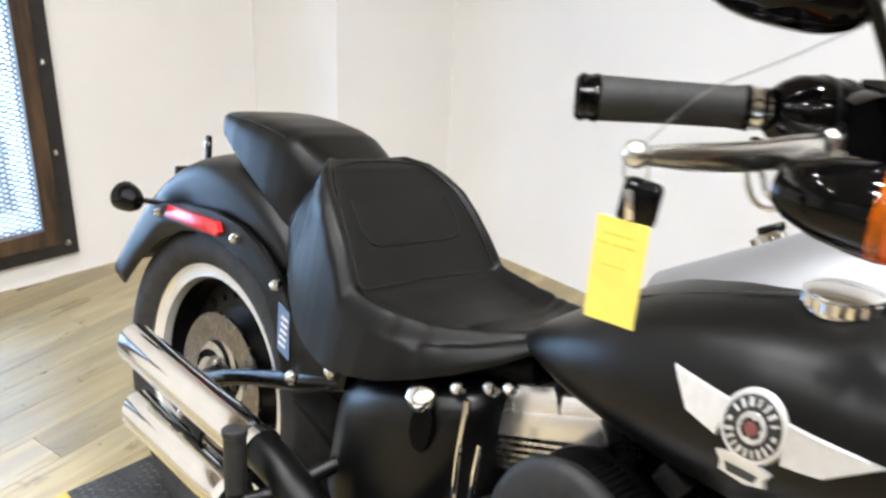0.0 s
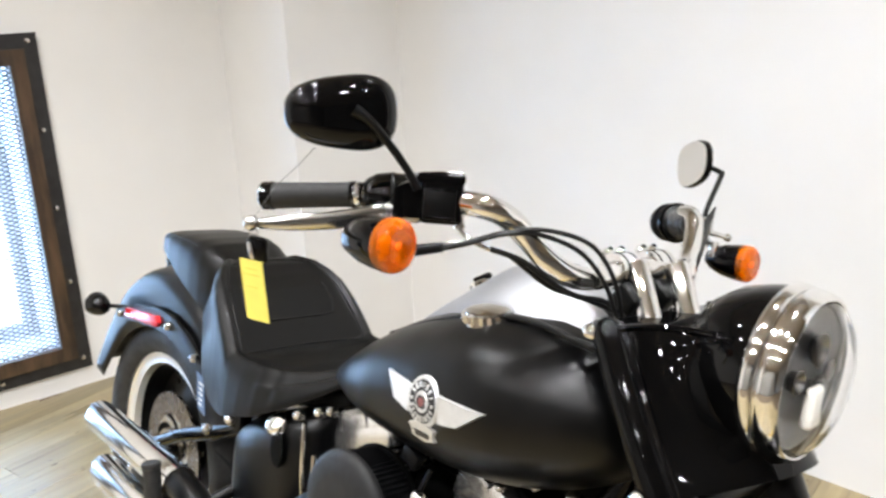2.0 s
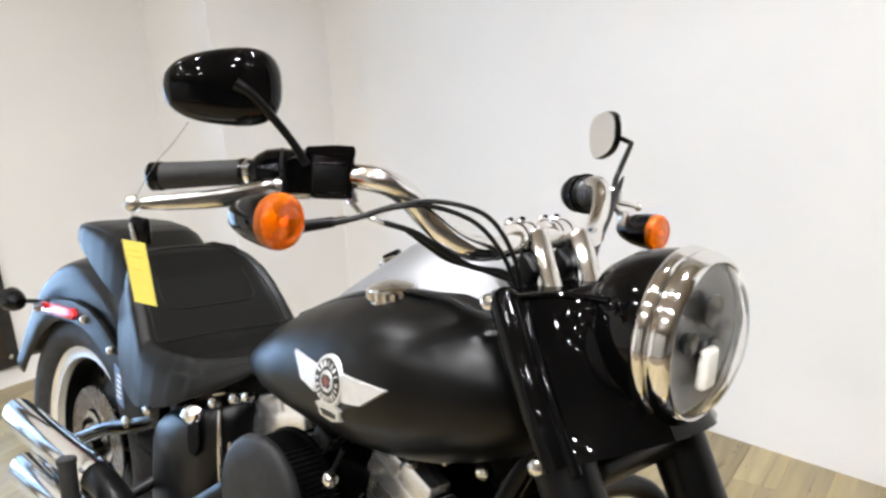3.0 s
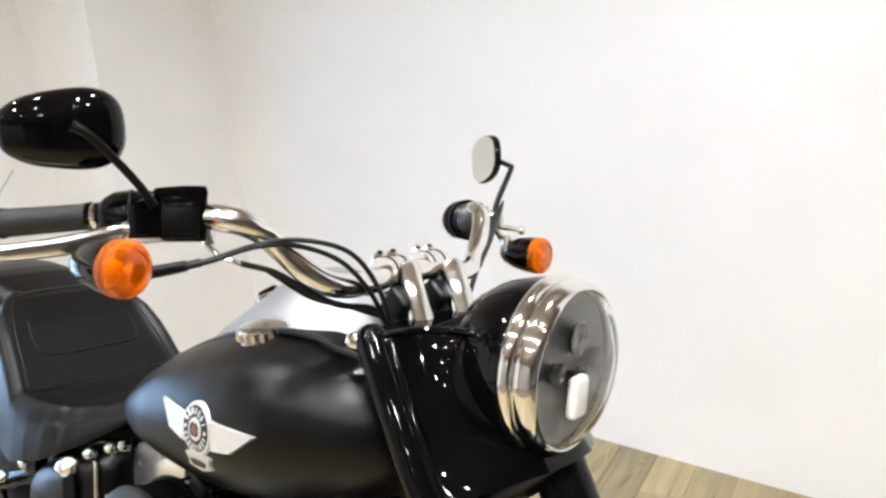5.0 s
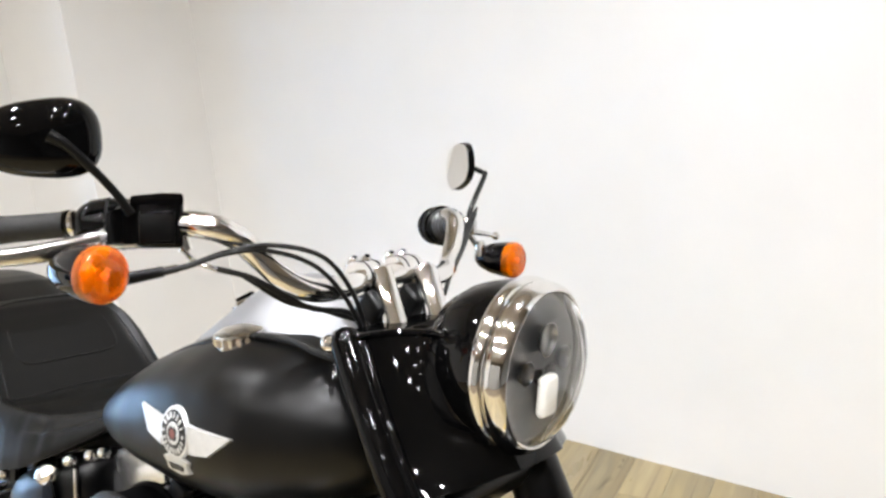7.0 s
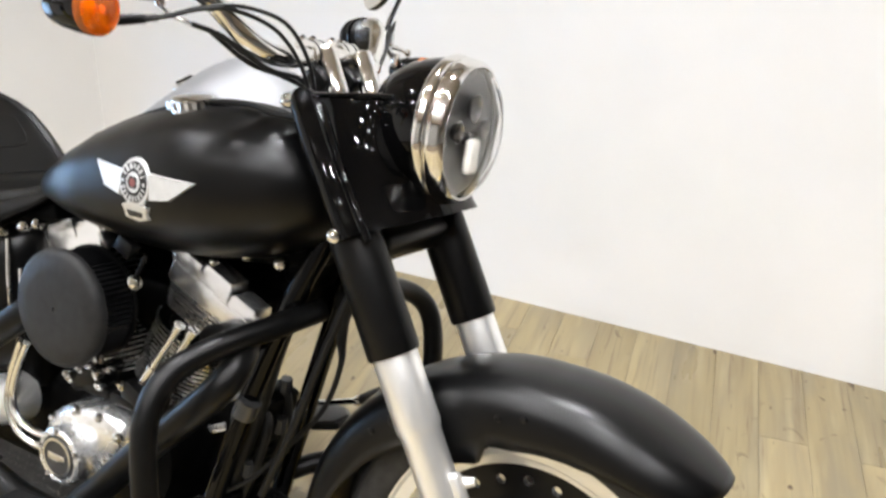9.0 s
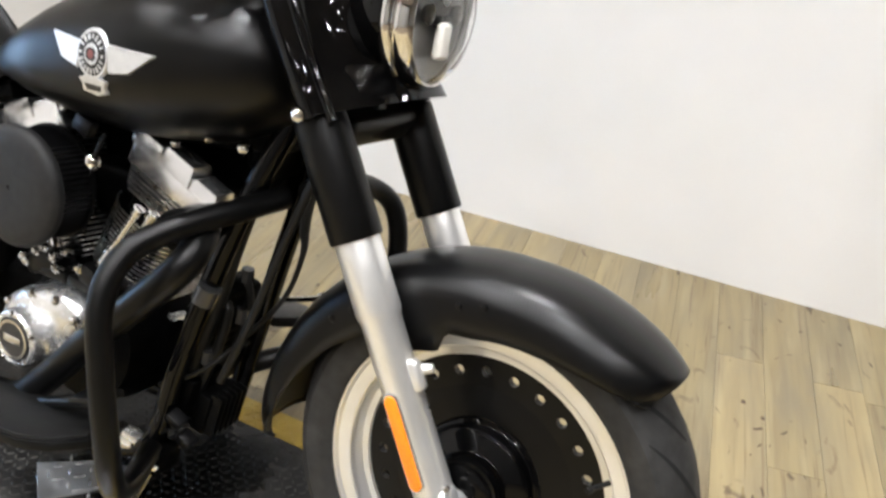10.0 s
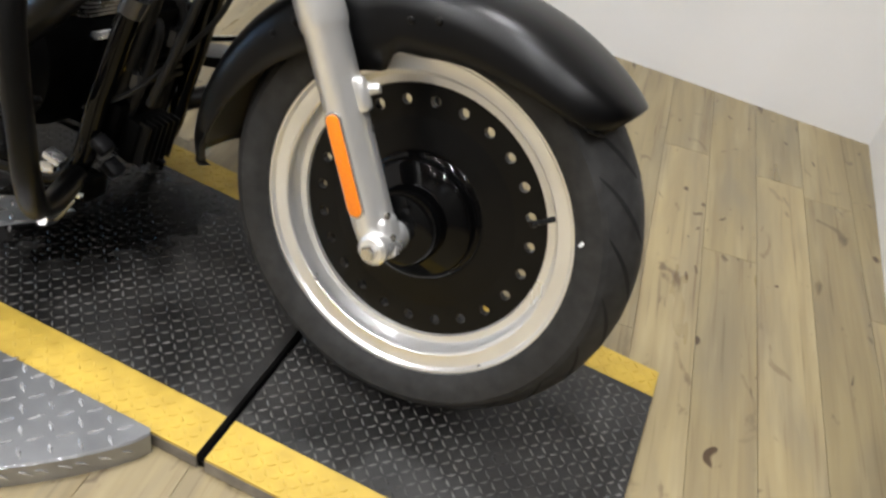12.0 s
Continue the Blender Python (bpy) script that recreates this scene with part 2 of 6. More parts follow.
M["smoke"] = material("headlight_inner", (0.070, 0.070, 0.071), 0.30, spec=0.6, vary=0.2, scale=60)
M["collar"] = material("dark_grey_collar", (0.09, 0.09, 0.092), 0.22, metal=0.6, vary=0.1, scale=60)
M["lever"] = material("satin_lever_alloy", (0.70, 0.69, 0.66), 0.20, metal=1.0, vary=0.06, scale=40, rough_vary=0.06)
M["bowl"] = material("smoked_chrome", (0.30, 0.30, 0.30), 0.15, metal=1.0, vary=0.1, scale=60)
M["led"] = material("led_reflector", (0.88, 0.85, 0.78), 0.35, metal=0.0, vary=0.05, scale=50)
M["glass"] = material("clear_glass", (1, 1, 1), 0.02, transmission=1.0)
M["glass"].node_tree.nodes["Principled BSDF"].inputs["IOR"].default_value = 1.30
M["hose"] = material("black_hose", (0.006, 0.006, 0.006), 0.42, spec=0.3, vary=0.2, scale=80, bump=0.2, bump_scale=700)


# ---- mesh helpers ----
def part(name, bm, mat, parent=None, label="", sharp=35, solid=0.0):
    """Links a bmesh as one mesh object under a thing or a part."""
    me = bpy.data.meshes.new(name)
    bmesh.ops.recalc_face_normals(bm, faces=bm.faces)
    for f in bm.faces:
        f.smooth = True
    bm.to_mesh(me)
    bm.free()
    for m in (mat if isinstance(mat, (list, tuple)) else [mat]):
        me.materials.append(m)
    me.set_sharp_from_angle(angle=radians(sharp))
    ob = new(name, me)
    if parent is not None:
        ob.parent = parent
    if solid:
        mod = ob.modifiers.new("thickness", 'SOLIDIFY')
        mod.thickness, mod.offset = solid, -1.0
    if label:
        tagged(ob, label)
    return ob


def share(name, src, parent, m):
    """Another object on the mesh of src."""
    ob = new(name, src.data)
    ob.parent = parent
    ob.matrix_local = m
    return ob


def spline(pts, n=8):
    """A smooth line through the points (Catmull-Rom)."""
    p = [Vector(q) for q in pts]
    p = [p[0] * 2 - p[1]] + p + [p[-1] * 2 - p[-2]]
    out = []
    for i in range(1, len(p) - 2):
        a, b, c, d = p[i - 1], p[i], p[i + 1], p[i + 2]
        for k in range(n):
            t = k / n
            out.append(0.5 * ((2 * b) + (c - a) * t + (2 * a - 5 * b + 4 * c - d) * t * t + (3 * b - a - 3 * c + d) * t ** 3))
    return out + [p[-2]]


def spline_xy(pts, n=8):
    return [(p.x, p.y) for p in spline([(x, y, 0) for x, y in pts], n)]


def tube(bm, pts, radius, seg=14, smooth=0, cap=True):
    """A tube along points; radius is one number or one for each point."""
    p = spline(pts, smooth) if smooth else [Vector(q) for q in pts]
    n = len(p)
    if isinstance(radius, (int, float)):
        rad = [radius] * n
    else:
        rad = list(np.interp(np.linspace(0, 1, n), np.linspace(0, 1, len(radius)), radius))
    t0 = (p[1] - p[0]).normalized()
    u = t0.orthogonal().normalized()
    rings = []
    for i in range(n):
        t = (p[min(i + 1, n - 1)] - p[max(i - 1, 0)]).normalized()
        u = (u - t * u.dot(t)).normalized()
        v = t.cross(u)
        rings.append([bm.verts.new(p[i] + (u * math.cos(a) + v * math.sin(a)) * rad[i])
                      for a in (2 * math.pi * k / seg for k in range(seg))])
    for a, b in zip(rings, rings[1:]):
        for k in range(seg):
            bm.faces.new((a[k], a[(k + 1) % seg], b[(k + 1) % seg], b[k]))
    if cap:
        bm.faces.new(rings[0])
        bm.faces.new(rings[-1])
    return bm


def frame_of(origin, axis, up=(0, 0, 1)):
    """A matrix whose z is the axis."""
    z = Vector(axis).normalized()
    x = Vector(up) - z * z.dot(Vector(up))
    if x.length < 1e-4:
        x = z.orthogonal()
    x.normalize()
    y = z.cross(x)
    return Matrix((( x.x, y.x, z.x, origin[0]), (x.y, y.y, z.y, origin[1]), (x.z, y.z, z.z, origin[2]), (0, 0, 0, 1)))


def lathe(bm, profile, m, seg=32, closed=False):
    """Turns a profile of (radius, height) round the z of m."""
    rings = []
    for r, h in profile:
        if r < 1e-5:
            rings.append([bm.verts.new(m @ Vector((0, 0, h)))])
        else:
            rings.append([bm.verts.new(m @ Vector((r * math.cos(a), r * math.sin(a), h)))
                          for a in (2 * math.pi * k / seg for k in range(seg))])
    pairs = list(zip(rings, rings[1:]))
    if closed:
        pairs.append((rings[-1], rings[0]))
    for a, b in pairs:
        for k in range(seg):
            j = (k + 1) % seg
            if len(a) == 1 and len(b) == 1:
                continue
            if len(a) == 1:
                bm.faces.new((a[0], b[j], b[k]))
            elif len(b) == 1:
                bm.faces.new((a[k], a[j], b[0]))
            else:
                bm.faces.new((a[k], a[j], b[j], b[k]))
    return bm


def loft(bm, loops, cap=True, closed=True):
    """Skins a row of loops with equal counts."""
    rings = [[bm.verts.new(q) for q in loop] for loop in loops]
    n = len(rings[0])
    for a, b in zip(rings, rings[1:]):
        for k in range(n if closed else n - 1):
            j = (k + 1) % n
            bm.faces.new((a[k], a[j], b[j], b[k]))
    if cap and closed:
        bm.faces.new(rings[0])
        bm.faces.new(rings[-1])
    return bm


def block(bm, size, m=None, bevel=0.004, seg=2):
    """A box with rounded edges."""
    r = bmesh.ops.create_cube(bm, size=1.0, matrix=(m or Matrix()) @ Matrix.Diagonal((*size, 1)))
    if bevel:
        es = list({e for v in r["verts"] for e in v.link_edges})
        bmesh.ops.bevel(bm, geom=es, offset=bevel, segments=seg, affect='EDGES', profile=0.5)
    return bm


def prism(bm, outline, m, depth, bevel=0.0):
    """Extrudes a flat outline of (x, y) along z of m."""
    lo = [bm.verts.new(m @ Vector((x, y, 0))) for x, y in outline]
    hi = [bm.verts.new(m @ Vector((x, y, depth))) for x, y in outline]
    n = len(lo)
    bm.faces.new(lo)
    bm.faces.new(hi)
    for k in range(n):
        bm.faces.new((lo[k], lo[(k + 1) % n], hi[(k + 1) % n], hi[k]))
    if bevel:
        es = [bm.edges.get((hi[k], hi[(k + 1) % n])) for k in range(n)]
        bmesh.ops.bevel(bm, geom=es, offset=bevel, segments=2, affect='EDGES', profile=0.5)
    return bm


def ball(bm, c, r, seg=16):
    prof = [(max(1e-6, r * math.sin(a)) if 0 < i < 8 else 0, -r * math.cos(a)) for i, a in enumerate(np.linspace(0, math.pi, 9))]
    return lathe(bm, prof, Matrix.Translation(c), seg)


def B():
    return bmesh.new()


def empty(name, m=None):
    ob = new(name)
    ob.empty_display_size = 0.1
    if m is not None:
        ob.matrix_world = m
    return ob


# ---- room ----
FLOOR = -0.03


def slab(name, corners, thick, z0, z1, mat, label, category):
    """An upright wall along a ground line, thickness to the left of the line."""
    (x0, y0), (x1, y1) = corners
    d = Vector((x1 - x0, y1 - y0)).normalized()
    nrm = Vector((-d.y, d.x)) * thick
    bm = B()
    lo = [(x0, y0), (x1, y1), (x1 + nrm.x, y1 + nrm.y), (x0 + nrm.x, y0 + nrm.y)]
    loft(bm, [[(x, y, z0) for x, y in lo], [(x, y, z1) for x, y in lo]])
    return tagged(part(name, bm, mat, sharp=20), label, category, kind="structure")


def side_y(x):
    return 1.456 + 0.044 * x


def win_x(y):
    return -1.38 + 0.035 * y


def front_x(y):
    return 2.274 + 0.15 * (1.56 - y)


YBACK = -5.2
slab("wall_north", ((2.6, side_y(2.6)), (-1.6, side_y(-1.6))), -0.12, FLOOR - 0.02, CEIL + 0.02, M["wall"], "plain white painted plaster wall", "wall")
slab("wall_east", ((front_x(1.6), 1.6), (front_x(0.72), 0.72)), 0.12, FLOOR - 0.02, CEIL + 0.02, M["wall"], "white painted return wall", "wall")
# three unseen walls added to close the room; their grey sets the reflections
slab("wall_east_back", ((6.0, 1.75), (6.0, YBACK)), 0.12, FLOOR - 0.02, CEIL + 0.02, M["unseen_wall"], "unseen grey wall added to close the east end", "wall")
slab("wall_north_back", ((6.1, 1.72), (2.5, 1.72)), -0.12, FLOOR - 0.02, CEIL + 0.02, M["unseen_wall"], "unseen grey wall added beyond the return wall", "wall")
slab("wall_south", ((-1.7, YBACK), (6.1, YBACK)), -0.12, FLOOR - 0.02, CEIL + 0.02, M["unseen_wall"], "unseen grey wall added to close the south side", "wall")

# window wall in four pieces round the opening
WY0, WY1, WZ0, WZ1 = -1.15, 0.145, 0.145, 1.195


def win_piece(bm, ya, yb, za, zb, x_off=0.0, thick=0.14):
    lo = [(win_x(ya) + x_off, ya), (win_x(yb) + x_off, yb), (win_x(yb) + x_off - thick, yb), (win_x(ya) + x_off - thick, ya)]
    loft(bm, [[(x, y, za) for x, y in lo], [(x, y, zb) for x, y in lo]])


bm = B()
win_piece(bm, YBACK, WY0, FLOOR - 0.02, CEIL + 0.02)
win_piece(bm, WY1, 1.6, FLOOR - 0.02, CEIL + 0.02)
win_piece(bm, WY0, WY1, FLOOR - 0.02, WZ0)
win_piece(bm, WY0, WY1, WZ1, CEIL + 0.02)
tagged(part("wall_west", bm, M["wall"], sharp=20), "white painted wall with a low window", "wall", kind="structure")

# boxed chase in the corner
bm = B()
cx = lambda y: -0.857 + 0.035 * (y - 1.4)
lo = [(cx(0.93), 0.93), (cx(1.43), 1.43), (win_x(1.43) + 0.001, 1.43), (win_x(0.93) + 0.001, 0.93)]
loft(bm, [[(x, y, FLOOR - 0.01) for x, y in lo], [(x, y, CEIL + 0.01) for x, y in lo]])
tagged(part("wall_chase", bm, M["wall"], sharp=20), "boxed white chase in the room corner", "wall", kind="structure")

bm = B()
loft(bm, [[(-1.9, YBACK - 0.2, CEIL), (6.3, YBACK - 0.2, CEIL), (6.3, 2.0, CEIL), (-1.9, 2.0, CEIL)],
          [(-1.9, YBACK - 0.2, CEIL + 0.1), (6.3, YBACK - 0.2, CEIL + 0.1), (6.3, 2.0, CEIL + 0.1), (-1.9, 2.0, CEIL + 0.1)]])
tagged(part("ceiling", bm, M["ceiling"], sharp=20), "tan painted ceiling with small round downlights", "ceiling", kind="structure")

bm = B()
loft(bm, [[(-1.9, YBACK - 0.2, FLOOR - 0.1), (6.3, YBACK - 0.2, FLOOR - 0.1), (6.3, 2.0, FLOOR - 0.1), (-1.9, 2.0, FLOOR - 0.1)],
          [(-1.9, YBACK - 0.2, FLOOR - 0.003), (6.3, YBACK - 0.2, FLOOR - 0.003), (6.3, 2.0, FLOOR - 0.003), (-1.9, 2.0, FLOOR - 0.003)]])
floor = tagged(part("floor", bm, M["gap"], sharp=20), "weathered wood-look plank floor in tan and brown", "floor", kind="structure")


def lamp_fitting(x, y):
    ob = empty("downlight_fitting", pose(x, y, CEIL))
    bm = B()
    lathe(bm, [(0.085, 0.0), (0.085, -0.006), (0.062, -0.012), (0.060, 0.004), (0.085, 0.004)], Matrix(), 24)
    part("trim_ring", bm, M["lamp_trim"], ob)
    return tagged(ob, "small round recessed ceiling downlight with dark trim", "ceiling light", "ceiling downlights")


for lx, ly in LAMPS:
    lamp_fitting(lx, ly)

# window: angle iron outside, dark wood inside it, white reveal, mesh
window = empty("window_1")
tagged(window, "low window behind a black iron and dark wood frame with expanded steel mesh", "window", kind="structure")


def ring(bm, y0, y1, z0, z1, w, x_off, thick):
    win_piece(bm, y0, y1, z0, z0 + w, x_off, thick)
    win_piece(bm, y0, y1, z1 - w, z1, x_off, thick)
    win_piece(bm, y0, y0 + w, z0 + w, z1 - w, x_off, thick)
    win_piece(bm, y1 - w, y1, z0 + w, z1 - w, x_off, thick)


bm = B()
ring(bm, WY0 - 0.10, WY1 + 0.10, WZ0 - 0.10, WZ1 + 0.085, 0.052, 0.012, 0.011)
part("iron_frame", bm, M["win_iron"], window, "black angle iron outer frame")
bm = B()
ring(bm, WY0 - 0.05, WY1 + 0.05, WZ0 - 0.05, WZ1 + 0.034, 0.052, 0.030, 0.029)
part("wood_frame", bm, M["win_wood"], window, "dark stained wooden inner frame")
for k, z in enumerate((0.085, 0.388, 0.668, 0.948, 1.253)):
    bm = B()
    lathe(bm, [(0.0, 0.008), (0.006, 0.007), (0.010, 0.002), (0.010, 0.0)], frame_of((win_x(0.2) + 0.012, 0.215, z), (1, 0, 0)), 12)
    part("frame_bolt", bm, M["bolt"], window)
for y in (-0.07, -0.35):
    for z in (0.07, 1.255):
        bm = B()
        lathe(bm, [(0.0, 0.008), (0.006, 0.007), (0.010, 0.002), (0.010, 0.0)], frame_of((win_x(y) + 0.012, y, z), (1, 0, 0)), 12)
        part("frame_bolt", bm, M["bolt"], window)
bm = B()
ring(bm, WY0 - 0.004, WY1 + 0.004, WZ0 - 0.004, WZ1 + 0.004, 0.012, -0.02, 0.26)
part("reveal", bm, M["reveal"], window, "white window reveal and sill")
bm = B()
ring(bm, WY0 + 0.008, WY1 - 0.008, WZ0 + 0.008, WZ1 - 0.008, 0.045, -0.22, 0.04)
part("sash", bm, M["reveal"], window, "white window sash")


def mesh_sheet(bm, y0, y1, z0, z1, x_off, cw=0.034, ch=0.0165, w=0.0030):
    """Expanded metal: two families of slanted strands clipped to the opening."""
    slope = ch / cw
    for sgn in (1, -1):
        span = (y1 - y0) * slope
        c = z0 - (span if sgn > 0 else 0)
        while c < z1 + (0 if sgn > 0 else span):
            ya, yb = y0, y1
            za, zb = c, c + sgn * span
            if sgn > 0:
                if za < z0:
                    ya, za = y0 + (z0 - za) / slope, z0
                if zb > z1:
                    yb, zb = y1 - (zb - z1) / slope, z1
            else:
                if za > z1:
                    ya, za = y0 + (za - z1) / slope, z1
                if zb < z0:
                    yb, zb = y1 - (z0 - zb) / slope, z0
            if yb - ya > 0.004:
                xa, xb = win_x(ya) + x_off, win_x(yb) + x_off
                loft(bm, [[(xa, ya, za - w), (xa + 0.003, ya, za), (xa, ya, za + w), (xa - 0.001, ya, za)],
                          [(xb, yb, zb - w), (xb + 0.003, yb, zb), (xb, yb, zb + w), (xb - 0.001, yb, zb)]])
            c += ch


bm = B()
mesh_sheet(bm, WY0 - 0.01, WY1 + 0.01, WZ0 - 0.01, WZ1 + 0.01, 0.004)
part("expanded_mesh", bm, M["mesh"], window, "grey expanded steel mesh")

bm = B()
loft(bm, [[(-2.4, -3.0, -0.8), (-2.4, 2.0, -0.8), (-2.4, 2.0, 2.6), (-2.4, -3.0, 2.6)],
          [(-2.42, -3.0, -0.8), (-2.42, 2.0, -0.8), (-2.42, 2.0, 2.6), (-2.42, -3.0, 2.6)]])
tagged(part("backdrop", bm, M["daylight"], sharp=20), "bright overcast daylight outside the window", "backdrop", kind="structure")

# ---- motorcycle lift ----
LX0, LX1, LY0, LY1, SEAM = -0.30, 2.052, -0.287, 0.295, 1.4745
BAND, FAR_BAND = 0.078, 0.066


def deck_plan(bm):
    """The lift stands a little askew: its near edge closes in towards the front and its cross joints are not quite square."""
    for v in bm.verts:
        near = max(-0.318, -0.306 + 0.058 * (v.co.x - 1.1))
        v.co.y = LY1 - (LY1 - v.co.y) * (LY1 - near) / (LY1 - LY0)
        v.co.x -= 0.10 * v.co.y * (1.0 if v.co.x > 0.5 else 0.0)


def deck_box(bm, x0, x1, y0, y1, z0, z1):
    loft(bm, [[(x0, y0, z0), (x1, y0, z0), (x1, y1, z0), (x0, y1, z0)], [(x0, y0, z1), (x1, y0, z1), (x1, y1, z1), (x0, y1, z1)]])


def lug(bm, x, y, ang, z, ln=0.0125, wd=0.0034, h=0.0020):
    """A raised lozenge of tread plate."""
    c, s = math.cos(ang), math.sin(ang)

    def p(u, v, w):
        return bm.verts.new((x + u * c - v * s, y + u * s + v * c, z + w))
    lo = [p(-ln, 0, 0), p(0, -wd, 0), p(ln, 0, 0), p(0, wd, 0)]
    hi = [p(-ln * 0.72, 0, h), p(0, -wd * 0.55, h), p(ln * 0.72, 0, h), p(0, wd * 0.55, h)]
    bm.faces.new(hi)
    for k in range(4):
        bm.faces.new((lo[k], lo[(k + 1) % 4], hi[(k + 1) % 4], hi[k]))


def lugs(bm, x0, x1, y0, y1, z, pitch=0.0158, turn=0.0, inside=None, ln=0.0080, wd=0.0025, h=0.0013):
    nx, ny = int((x1 - x0) / pitch), int((y1 - y0) / pitch)
    for i in range(nx):
        for j in range(ny):
            x, y = x0 + (i + 0.5) * pitch, y0 + (j + 0.5) * pitch
            if inside and not inside(x, y):
                continue
            lug(bm, x, y, (math.pi / 4 if (i + j) % 2 else -math.pi / 4) + turn, z, ln, wd, h)


lift = empty("motorcycle_lift", pose(0, 0, 0))
tagged(lift, "low black tread-plate motorcycle lift with yellow edge bands", "lift")
for nm, xa, xb in (("deck", LX0, SEAM - 0.007), ("front_deck", SEAM + 0.007, LX1)):
    bm = B()
    cuts = [xa, 0.9, xb] if xa < 0.9 else [xa, xb]
    loft(bm, [[(x, LY0, FLOOR + 0.002), (x, LY1, FLOOR + 0.002), (x, LY1, 0.0), (x, LY0, 0.0)] for x in cuts])
    deck_plan(bm)
    part(nm, bm, M["plate"], lift, sharp=20)
    bm = B()
    lugs(bm, xa, xb, LY0 + BAND, LY1 - FAR_BAND, 0.0)
    deck_plan(bm)
    tagged(part("tread_pattern", bm, M["plate_lug"], lift, sharp=20), kind="stuff")
    for ya, yb in ((LY0, LY0 + BAND), (LY1 - FAR_BAND, LY1)):
        bm = B()
        loft(bm, [[(x, ya - 0.0006, -0.004), (x, yb, -0.004), (x, yb, 0.0009), (x, ya - 0.0006, 0.0009)] for x in [xa + 0.0005] + cuts[1:-1] + [xb - 0.0005]])
        lugs(bm, xa, xb, ya, yb, 0.0009)
        deck_plan(bm)
        part("yellow_band", bm, M["yellow"], lift, "yellow painted edge band", sharp=20)
    # thin mottled tan strip along the near side of the deck
    bm = B()
    loft(bm, [[(x, LY0 - 0.0014, FLOOR + 0.003), (x, LY0 - 0.0002, FLOOR + 0.003), (x, LY0 - 0.0002, -0.0045), (x, LY0 - 0.0014, -0.0045)] for x in cuts])
    deck_plan(bm)
    part("deck_edge", bm, M["tan_edge"], lift, "mottled tan edge of the deck", sharp=20)
bm = B()
deck_box(bm, SEAM - 0.007, SEAM + 0.007, LY0 + 0.004, LY1 - 0.004, FLOOR + 0.002, -0.016)
deck_plan(bm)
part("hinge_gap", bm, M["dirtblack"], lift, "dark gap between the deck plates")

loose = empty("metal_offcut", pose(0.872, -0.080, 0.0022))
tagged(loose, "small worn silver tread plate lying on the deck", "metal plate")
bm = B()
prism(bm, [(-0.092, -0.008), (-0.007, -0.075), (0.074, 0.027), (0.096, 0.090), (0.003, 0.064)], Matrix.Identity(4), 0.003, 0.001)
part("sheet", bm, M["offcut"], loose, sharp=20)
bm = B()
lugs(bm, -0.062, 0.072, -0.030, 0.060, 0.003, pitch=0.0262, ln=0.0125, wd=0.0034, h=0.0020)
tagged(part("tread_pattern", bm, M["alu_lug"], loose, sharp=20), kind="stuff")

# bright tread plate beside the lift, with a folded front lip
side_plate = empty("tread_plate", pose(0, 0, 0))
tagged(side_plate, "bright aluminium tread plate with a folded lip beside the lift", "metal plate")
SP = [(1.420, -0.2925), (1.425, -0.298), (1.417, -0.319), (1.401, -0.345), (1.370, -0.385), (1.337, -0.422), (1.300, -0.458), (1.20, -0.530), (1.05, -0.60), (0.35, -0.60), (0.35, -0.3220), (0.90, -0.3220)]
SPZ = 0.012
bm = B()
prism(bm, SP, Matrix.Translation((0, 0, SPZ - 0.003)), 0.003)
part("sheet", bm, M["alu_plate"], side_plate, sharp=20)
bm = B()
loft(bm, [[(x, y, SPZ - 0.0005), (x + 0.0018, y - 0.0018, SPZ - 0.003), (x + 0.0022, y - 0.0022, FLOOR + 0.001), (x - 0.002, y + 0.002, FLOOR + 0.001)] for x, y in SP[1:9]])
part("front_lip", bm, M["alu_plate"], side_plate, sharp=40)


def in_plate(x, y):
    for (xa, ya), (xb, yb) in zip(SP[:8], SP[1:9]):
        if (xb - xa) * (y - ya) - (yb - ya) * (x - xa) > -0.010 * math.hypot(xb - xa, yb - ya):
            return False
    return True


bm = B()
for (xa, ya), (xb, yb) in zip(SP[2:8], SP[3:9]):
    dv = Vector((xb - xa, yb - ya, 0))
    k = 0.012
    while k < dv.length:
        c_ = Vector((xa, ya, 0)) + dv.normalized() * k
        nrm_ = Vector((-dv.y, dv.x, 0)).normalized() * -1
        if nrm_.x < 0:
            nrm_ = -nrm_
        fm_ = Matrix((( dv.normalized().x, 0, nrm_.x, c_.x + nrm_.x * 0.0028), (dv.normalized().y, 0, nrm_.y, c_.y + nrm_.y * 0.0028), (0, 1, 0, -0.006), (0, 0, 0, 1)))
        prism(bm, [(-0.008, -0.005), (0.001, -0.002), (0.008, 0.005), (-0.001, 0.002)], fm_, 0.0014)
        k += 0.030
part("lip_lugs", bm, M["alu_lug"], side_plate, sharp=20)
bm = B()
lugs(bm, 0.8, 1.42, -0.60, -0.296, SPZ, pitch=0.0275, turn=0.20, inside=in_plate, ln=0.0125, wd=0.0034, h=0.0020)
tagged(part("tread_pattern", bm, M["alu_lug"], side_plate, sharp=20), kind="stuff")

# ---- motorcycle ----
LEAN = 10.5
bike = empty("motorcycle", pose(0, -0.006, -0.003, -LEAN, 0, 0))
tagged(bike, "matte black cruiser motorcycle leaning on its stand on the lift", "motorcycle")
FW, RW = Vector((1.635, 0, 0.316)), Vector((-0.020, 0, 0.322))


def axis_y(c):
    """A frame at c whose z points to the machine's right (-y)."""
    return frame_of(c, (0, -1, 0), (0, 0, 1))


